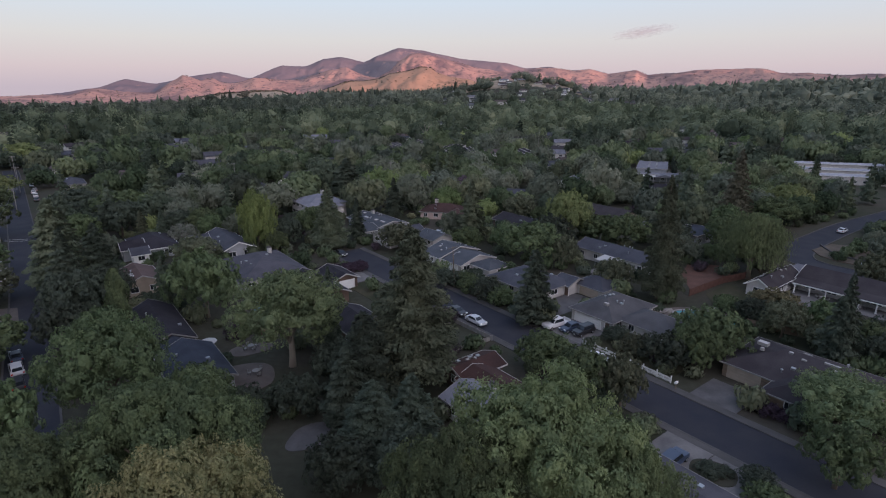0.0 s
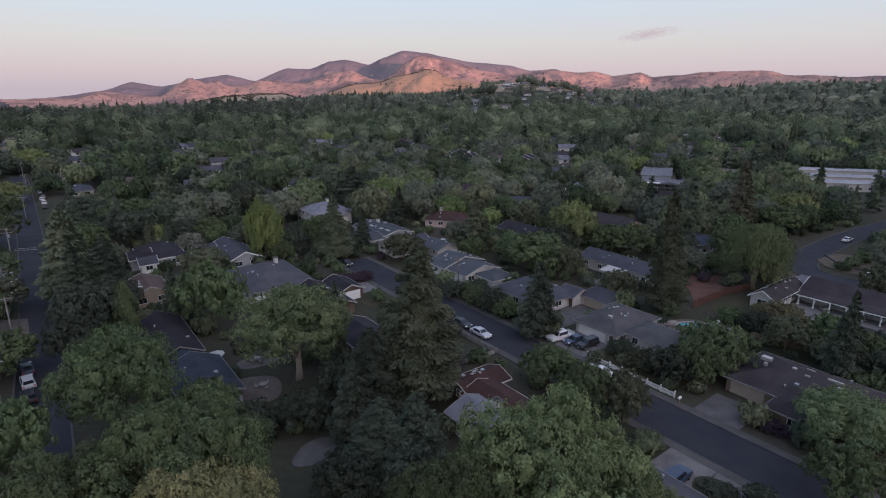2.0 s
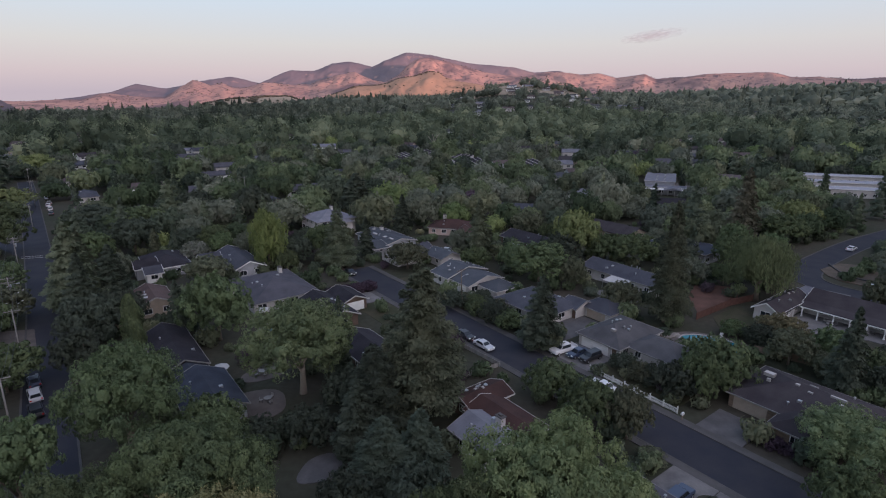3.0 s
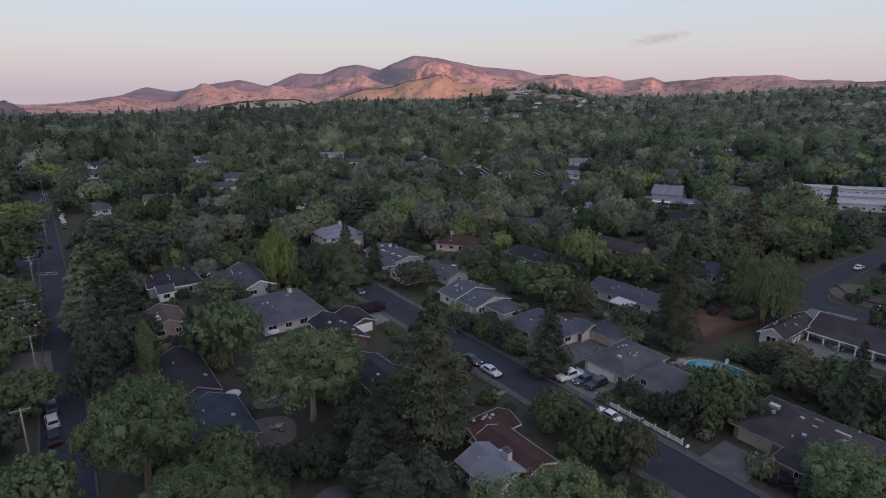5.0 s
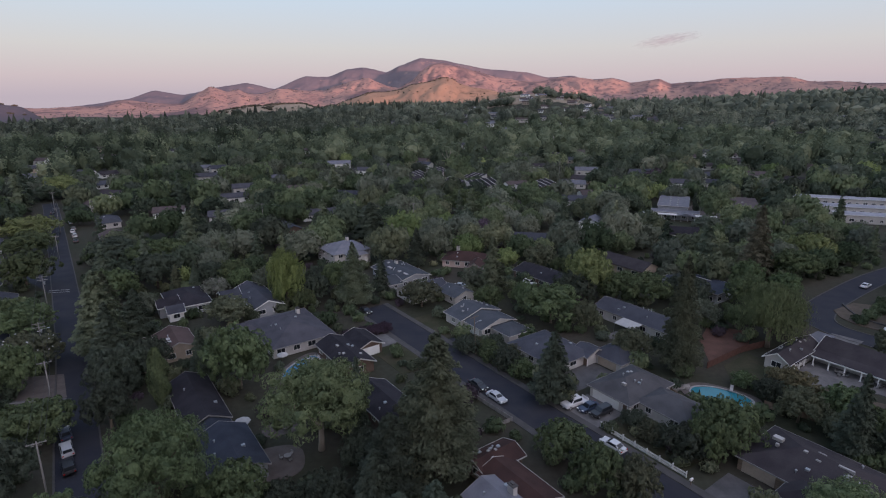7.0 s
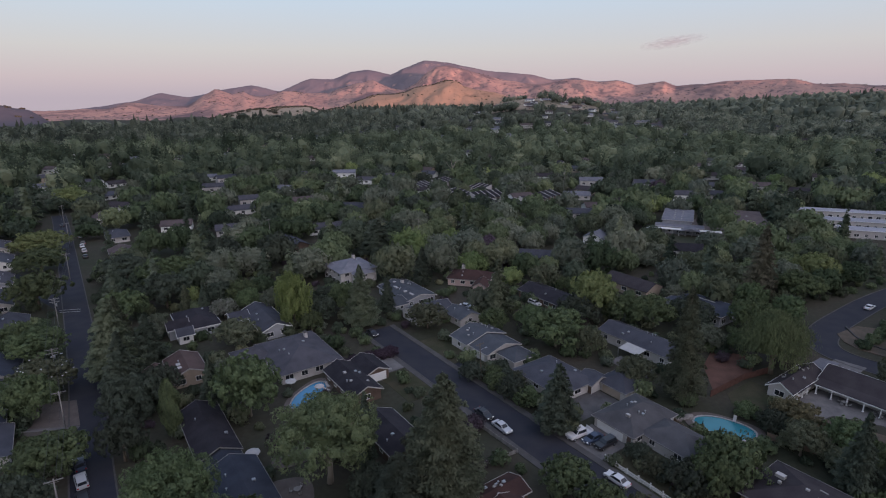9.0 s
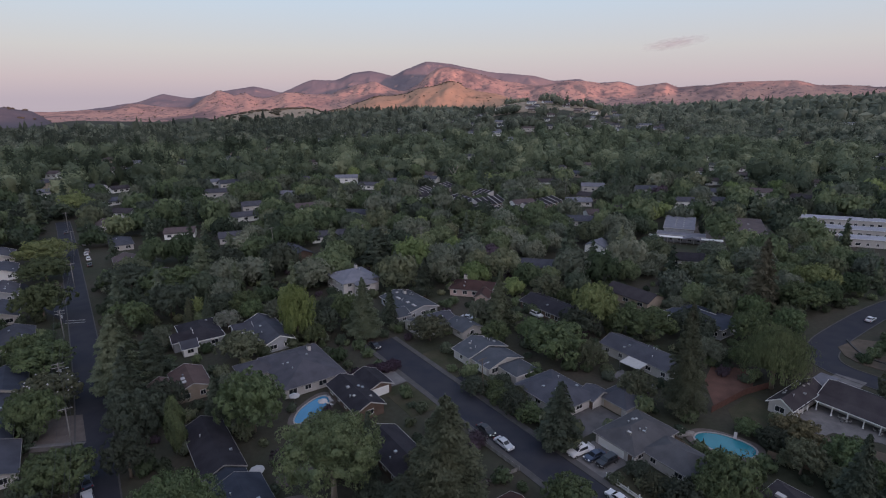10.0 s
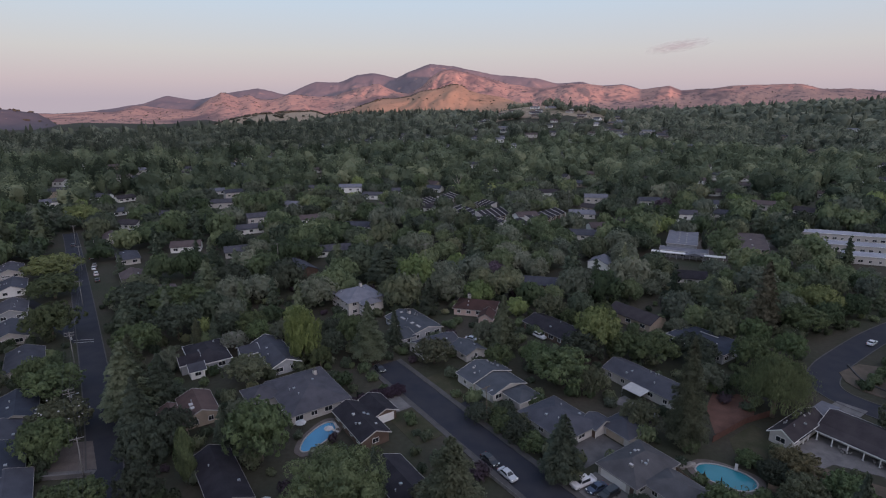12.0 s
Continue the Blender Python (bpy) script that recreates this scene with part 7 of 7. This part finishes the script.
for px_, py_ in ((-5.8, 8.4), (-5.8, 16.0), (-2.2, 16.0), (-5.8, 12.2), (-2.2, 8.4)):
    part("post", Shape().box(px_ - 0.08, px_ + 0.08, py_ - 0.08, py_ + 0.08, 0, 2.45), M_WHITE, carport)
awning = thing("awning", "white canvas awning on thin posts", "awning", pose(45, 137, 0, 0, 0, STREET_YAW))
part("canvas", Shape().add([(0.5, -9.0, 2.35), (6.2, -9.0, 2.45), (6.2, -4.6, 2.85), (0.5, -4.6, 2.85), (0.5, -9.0, 2.28), (6.2, -9.0, 2.38), (6.2, -4.6, 2.78), (0.5, -4.6, 2.78)],
                           [(0, 1, 2, 3), (7, 6, 5, 4), (0, 4, 5, 1), (1, 5, 6, 2), (2, 6, 7, 3), (3, 7, 4, 0)]), M_CLOTH, awning)
for ax in (0.6, 6.1):
    part("post", Shape().tube([(ax, -8.9, 0), (ax, -8.9, 2.35)], [0.05, 0.05], 8), M_METAL, awning)
slab("patio", [(39, 131), (45.5, 122), (42, 119.5), (35, 128)], M_CONCRETE, "concrete patio below an awning", 0.09)


def townhouse_row(xa, ya, xb, yb, n, depth=8.0, eave=3.2, rise=2.4):
    """A row of townhouses under one long sloping roof, with pale party walls that stand proud of it."""
    length, yaw = math.hypot(xb - xa, yb - ya), math.degrees(math.atan2(yb - ya, xb - xa))
    ob = thing("townhouse_row", "dark-roofed townhouse row with pale party walls", "townhouse", pose(xa, ya, float(terrain(xa, ya)), 0, 0, yaw), group="townhouse rows")
    hi = eave + rise
    part("wall", Shape().add([(0, 0.3, -0.2), (length, 0.3, -0.2), (length, depth, -0.2), (0, depth, -0.2), (0, 0.3, eave - 0.1), (length, 0.3, eave - 0.1), (length, depth, hi - 0.25), (0, depth, hi - 0.25)],
                             [(3, 2, 1, 0), (4, 5, 6, 7), (0, 1, 5, 4), (1, 2, 6, 5), (2, 3, 7, 6), (3, 0, 4, 7)]), M_BROWNWALL, ob)
    part("roof", Shape().add([(0, -0.4, eave - 0.15), (length, -0.4, eave - 0.15), (length, depth, hi - 0.02), (0, depth, hi - 0.02), (0, -0.4, eave), (length, -0.4, eave), (length, depth, hi + 0.13), (0, depth, hi + 0.13)],
                             [(3, 2, 1, 0), (4, 5, 6, 7), (0, 1, 5, 4), (1, 2, 6, 5), (2, 3, 7, 6), (3, 0, 4, 7)]), M_ROOF["dark"], ob)
    wall_me = Shape().add([(-0.16, -0.5, 0), (0.16, -0.5, 0), (0.16, depth + 0.2, 0), (-0.16, depth + 0.2, 0), (-0.16, -0.5, eave + 0.12), (0.16, -0.5, eave + 0.12), (0.16, depth + 0.2, hi + 0.36), (-0.16, depth + 0.2, hi + 0.36)],
                          [(3, 2, 1, 0), (4, 5, 6, 7), (0, 1, 5, 4), (1, 2, 6, 5), (2, 3, 7, 6), (3, 0, 4, 7)]).mesh("party_wall", M_CREAM)
    for i in range(n + 1):
        part("party_wall", wall_me, None, ob, "pale party wall", m=pose(i * length / n, 0, 0))
        if i < n:
            window(ob, (i + 0.5) * length / n, 0.29, eave * 0.62, 0, 1.9, 1.2)
    k, s = math.cos(radians(yaw)), math.sin(radians(yaw))
    mx, my = length / 2 * k - depth / 2 * s, length / 2 * s + depth / 2 * k
    clear_box(xa + mx, ya + my, length / 2 + 1, depth / 2 + 1, yaw)
    low_box(xa + mx + 8 * s, ya + my - 8 * k, length / 2, 6, yaw)
    sight(xa + length / 2 * k, ya + length / 2 * s, 7, 5)


for row in ((-16, 363.8, 10.7, 312.3, 9), (6.5, 331, 22.9, 345.5, 5, 9, 4.0, 3.2), (12.0, 314, 19.5, 328, 3, 6, 2.8, 1.8), (24.7, 311.4, 33.5, 322.5, 2), (37, 327, 59.2, 354.9, 6), (-20.2, 395.8, -11.7, 416.3, 4),
            (-35.3, 378.9, -26.4, 395.5, 4), (-0.4, 384.8, 8.9, 371.9, 4)):
    townhouse_row(*row)

# low white-roofed walkway before the school
walkway = thing("covered_walkway", "low white-roofed covered walkway on thin posts", "walkway", pose(87, 265.5, 0, 0, 0, -20))
part("roof", Shape().box(0, 33, -1.6, 1.6, 2.8, 3.05), M_WHITE, walkway)
part("gable_roof", Shape().add([(15, -3.4, 2.9), (24, -3.4, 2.9), (24, 2.4, 2.9), (15, 2.4, 2.9), (19.5, -3.4, 4.3), (19.5, 2.4, 4.3)], [(0, 4, 5, 3), (1, 2, 5, 4), (0, 1, 4), (3, 5, 2), (3, 2, 1, 0)]), M_ROOF["light"], walkway, "pale entrance gable")
for i in range(12):
    part("post", Shape().box(i * 2.9, i * 2.9 + 0.15, -1.5, -1.35, 0, 2.8), M_WHITE, walkway)
clear_box(100, 256, 18, 7, -20)

# a bare dead tree among the far crowns
bare = thing("bare_tree", "dead bare pale-limbed tree among green crowns", "tree", pose(-13.5, 440, float(terrain(-13.5, 440))))
part("trunk", Shape().tube([(0, 0, -0.3), (0.2, 0, 6), (0.6, 0, 10)], [0.5, 0.36, 0.26], 8), M_PALEBARK, bare)
for tips in (((0.6, 0, 9.5), (2.2, 0, 13), (2.6, 0.4, 17)), ((0.3, 0, 7.5), (-2.6, 0.3, 10.5), (-5.2, 0.6, 14.5)), ((0.5, 0, 9), (-0.6, 0.5, 12.5), (-1.2, 1.0, 15.5)), ((2.2, 0, 13), (3.6, -0.4, 14.8), (5.0, -0.8, 15.6))):
    part("limb", Shape().tube(tips, [0.24, 0.18, 0.08], 6), M_PALEBARK, bare)

slab("school_yard", [(96, 262), (160, 252), (170, 300), (130, 306)], M_PATIO, "bare school yard", 0.05, "yard")

# magnolia flowers
flowers = random.Random(3)
flower_shape = Shape()
for i in range(38):
    a, t = flowers.uniform(0, 6.28), flowers.uniform(0.2, 1.0)
    rr = 5.9 * math.sqrt(max(0, 1 - (t - 0.2) ** 2 * 0.9))
    fx, fy, fz = -96.7 + rr * math.cos(a), 107.6 + rr * math.sin(a), 2.2 + 5.6 * t
    flower_shape.tube([(fx, fy, fz - 0.06), (fx, fy, fz + 0.04), (fx, fy, fz + 0.16)], [0.08, 0.2, 0.12], 7)
for ob in scene.objects:
    if ob.name.startswith("tree") and ob.get("label", "").startswith("magnolia"):
        flower_shape.v = [tuple(ob.matrix_basis.inverted() @ Vector(p)) for p in flower_shape.v]
        part("flowers", flower_shape, M_CLOTH, ob, "cream magnolia flowers")
        break

M_MARK = mat("road_paint", (0.42, 0.42, 0.40), rough=0.8, vary=0.2, scale=1.0, fine=8)
for off in (0.0, 2.2):
    solid("road_marking", Shape().box(-3.0, 3.0, -0.15, 0.15, 0.03, 0.042), M_MARK, "worn white crossing line on asphalt", "road marking", "structure", m=pose(-126.2 - 0.6 * off, 155.8 + 0.8 * off, 0, 0, 0, 12))

# shrubs in the beds by the drives
for bx_, by_, br_, bh_, bc_, bl_ in ((*street(47.0, -9.2)[:2], 1.7, 1.3, "dark", "dark shrub in the bed within the drive"), (*street(48.0, -8.2)[:2], 1.4, 1.1, "dark", "dark shrub in the bed within the drive"),
                                     (45.2, 66.8, 1.9, 1.8, "purple", "plum-leaved shrub before a brown house"), (47.0, 65.2, 1.6, 1.5, "purple", "plum-leaved shrub before a brown house"),
                                     (*street(51.5, -7.0)[:2], 2.4, 2.2, "dark", "dark shrub beside the concrete drive"), (*street(53.5, -9.5)[:2], 2.6, 2.4, "green", "green shrub beside the concrete drive"),
                                     (*street(37.0, -7.2)[:2], 2.2, 1.8, "olive", "olive shrub beside the concrete drive")):
    bush(bx_, by_, br_, bh_, bc_, bl_, lod="mid")
slab("driveway", [(84.2, 124.6), (93.0, 131.0), (97.6, 126.4), (88.6, 119.4)], M_CONCRETE, "pale concrete apron between the ranch house and the road", 0.12)
clear_box(86.5, 125, 5, 4, 40)
scatter = random.Random(5)
spots = list(TREE_SPOTS)
JOINED = collections.defaultdict(list)      # the canopy past the nearest trees, by its leaves


def joined_tree(kind, x, y, top, radius, colour, low, lod="low"):
    k = scatter.randrange(3)
    a = scatter.uniform(0, 6.28)
    z = float(terrain(x, y))
    rot = np.array([[math.cos(a), -math.sin(a), 0], [math.sin(a), math.cos(a), 0], [0, 0, 1]])
    chunks = PROTO[kind, lod, k]
    scale = np.array([radius, radius, top * (1 - low)])
    shift = np.array([x, y, z + low * top])
    # random tone per tree; shade is put into it, deeper towards the left
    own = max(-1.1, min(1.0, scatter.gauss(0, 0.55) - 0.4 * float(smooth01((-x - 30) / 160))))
    for v, f in chunks:
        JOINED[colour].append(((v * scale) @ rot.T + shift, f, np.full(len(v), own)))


singles = 0
for gj in range(3, 54):
    for gi in range(-42, 43):
        tx, ty = gi * 9.0 + scatter.uniform(-4.0, 4.0), gj * 9.0 + scatter.uniform(-4.0, 4.0)
        dist, bearing = math.hypot(tx, ty), math.degrees(math.atan2(tx, ty))
        tr = scatter.uniform(4.4, 8.8) if dist > 190 else scatter.uniform(3.1, 6.2)
        pick = scatter.random()
        su, sv = (tx - 10.2) * U.x + (ty - 97.3) * U.y, (tx - 10.2) * V.x + (ty - 97.3) * V.y
        if -66 < su < 62 and -16 < sv < 26:      # the open street and its front gardens
            continue
        if dist > 470 or dist < 70 or abs(bearing + 2) > 46 or blocked(tx, ty, tr * 0.42):
            continue
        if any((tx - sx) ** 2 + (ty - sy) ** 2 < ((0.64 if dist > 190 else 0.60) * (tr + sr)) ** 2 for sx, sy, sr in spots):
            continue
        spots.append((tx, ty, tr))
        th = tr * scatter.uniform(1.25, 1.75) + 1.0
        if pick < (0.20 if tx < -60 else 0.11):
            kind, th, tr, colour = "conifer", th * 1.3 + 2, tr * 0.75, scatter.choice(("needle", "needle", "cone"))
        else:
            kind, colour = "oak", scatter.choices(("green", "dark", "olive", "far", "bright", "grey", "purple"), (38, 20, 14, 25, 2.6, 0.3, 0.2))[0]
        if dist < 185 and singles < 215:
            tree(kind, tx, ty, th, tr, colour, "mid", 0.2 if kind == "oak" else 0.07, group="trees of the suburb")
            singles += 1
        else:
            joined_tree(kind, tx, ty, th, tr, colour, 0.16 if kind == "oak" else 0.05, "low" if dist < 290 else "distant")

# shrubs and hedges in the gardens
shrub_lumps = random.Random(8)
for gj in range(10, 42):
    for gi in range(-28, 29):
        tx, ty = gi * 5.2 + shrub_lumps.uniform(-2.4, 2.4), gj * 5.2 + shrub_lumps.uniform(-2.4, 2.4)
        tr = shrub_lumps.uniform(1.1, 2.6)
        if math.hypot(tx, ty) < 62 or abs(math.degrees(math.atan2(tx, ty)) + 2) > 45 or shrub_lumps.random() < 0.30 or blocked(tx, ty, -0.9 + tr * 0.4, True):
            continue
        joined_tree("oak", tx, ty, tr * shrub_lumps.uniform(1.1, 1.7), tr, shrub_lumps.choices(("green", "dark", "olive", "grey", "purple"), (32, 30, 22, 3, 6))[0], 0.0, "shrub")

CANOPY_WORDS = {"green": "mixed green canopy and shrubs between the houses", "dark": "dark green canopy and shrubs between the houses", "olive": "olive-green canopy and shrubs between the houses",
                "far": "dull green canopy between the houses", "bright": "bright green canopy between the houses", "grey": "grey-green canopy and shrubs between the houses",
                "purple": "plum-leaved canopy and shrubs between the houses", "needle": "dark conifers among the farther houses", "cone": "olive conifers among the farther houses"}
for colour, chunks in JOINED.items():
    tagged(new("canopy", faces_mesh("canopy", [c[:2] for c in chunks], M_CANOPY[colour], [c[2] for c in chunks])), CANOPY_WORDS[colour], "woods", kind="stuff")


def woods(name, r0, r1, spacing, seed, level, sprays, label, leaves="far"):
    """Far woods: thousands of uneven leafy crowns in one mesh."""
    rs = np.random.RandomState(seed)
    n = int(r1 * 2 / spacing) + 1
    X, Y = np.meshgrid(np.arange(-n, n), np.arange(0, n))
    X = (X.ravel() * spacing + rs.uniform(-0.45, 0.45, X.size) * spacing).astype(float)
    Y = (Y.ravel() * spacing + rs.uniform(-0.45, 0.45, Y.size) * spacing).astype(float)
    r = np.hypot(X, Y)
    b = np.degrees(np.arctan2(X, Y))
    keep = (r > r0) & (r < r1 - 0.3 * r1 * smooth01((-b - 8) / 14) * (r1 > 2000)) & (np.abs(b + 2) < 44) & (rs.rand(X.size) < 0.93)
    X, Y, r = X[keep], Y[keep], r[keep]
    bare = (wave(X, Y, 17, 200, 3) > -0.30) & (terrain(X, Y) > 27) & (np.hypot(X, Y) < 1400)
    X, Y = X[~bare], Y[~bare]
    ok = np.array([not blocked(a, c) for a, c in zip(X, Y)])
    X, Y = X[ok], Y[ok]
    Z = terrain(X, Y)
    iv, jf = ICO[level]
    m = len(X)
    rad = spacing * rs.uniform(0.30, 0.80, (m, 1, 1))
    tall = rad * rs.uniform(0.75, 1.30, (m, 1, 1))
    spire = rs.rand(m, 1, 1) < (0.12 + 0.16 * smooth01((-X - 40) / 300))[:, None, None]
    tall = np.where(spire, rad * 1.45, tall)
    rad2 = np.where(spire, rad * 0.5, rad)
    lum = 1 + 0.20 * rs.normal(size=(m, len(iv), 1))
    unit = np.broadcast_to(iv, (m, len(iv), 3)).copy()
    taper = np.where(spire[:, :, 0], 1 - 0.75 * np.clip(unit[:, :, 2], 0, 1), 1.0)
    unit[:, :, 0] *= taper
    unit[:, :, 1] *= taper
    base = np.stack([X, Y, Z], 1)[:, None, :] + np.concatenate([0 * tall, 0 * tall, tall * 0.95], 2)
    v = base + unit * lum * np.concatenate([rad2, rad2, tall], 2) * (0.70 if sprays > 40 else 0.72 if sprays > 20 else 0.95)
    f = jf[None] + (np.arange(m) * len(iv))[:, None, None]
    chunks = [(v.reshape(-1, 3), np.concatenate([f.reshape(-1, 3), f.reshape(-1, 3)[:, 2:3]], 1))]
    # random tones and patches; left-hand shade and right-hand light are put in
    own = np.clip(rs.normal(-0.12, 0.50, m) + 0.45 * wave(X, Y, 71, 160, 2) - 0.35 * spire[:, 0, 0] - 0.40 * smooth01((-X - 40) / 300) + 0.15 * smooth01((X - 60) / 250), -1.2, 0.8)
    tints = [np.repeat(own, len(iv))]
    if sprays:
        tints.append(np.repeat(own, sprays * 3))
        d = rs.normal(size=(m, sprays, 3))
        d[:, :, 2] = np.abs(d[:, :, 2]) * 0.8 - 0.1
        d /= np.linalg.norm(d, axis=2, keepdims=True)
        p = base + d * np.concatenate([rad2, rad2, tall], 2) * rs.uniform(0.92, 1.2, (m, sprays, 1))
        nn = d + 0.3 * rs.normal(size=d.shape)
        nn /= np.linalg.norm(nn, axis=2, keepdims=True)
        chunks.append(cards(p.reshape(-1, 3), nn.reshape(-1, 3), spacing * (0.085 if sprays > 40 else 0.13), rs, tri=True))
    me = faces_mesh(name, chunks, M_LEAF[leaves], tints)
    return tagged(new(name, me), label, "woods", kind="stuff")


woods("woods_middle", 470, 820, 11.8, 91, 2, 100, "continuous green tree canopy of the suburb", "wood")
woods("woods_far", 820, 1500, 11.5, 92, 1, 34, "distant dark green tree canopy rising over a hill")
woods("woods_farthest", 1500, 2400, 19.0, 93, 1, 3, "far tree canopy before the foothills, haze put into its leaf colour")
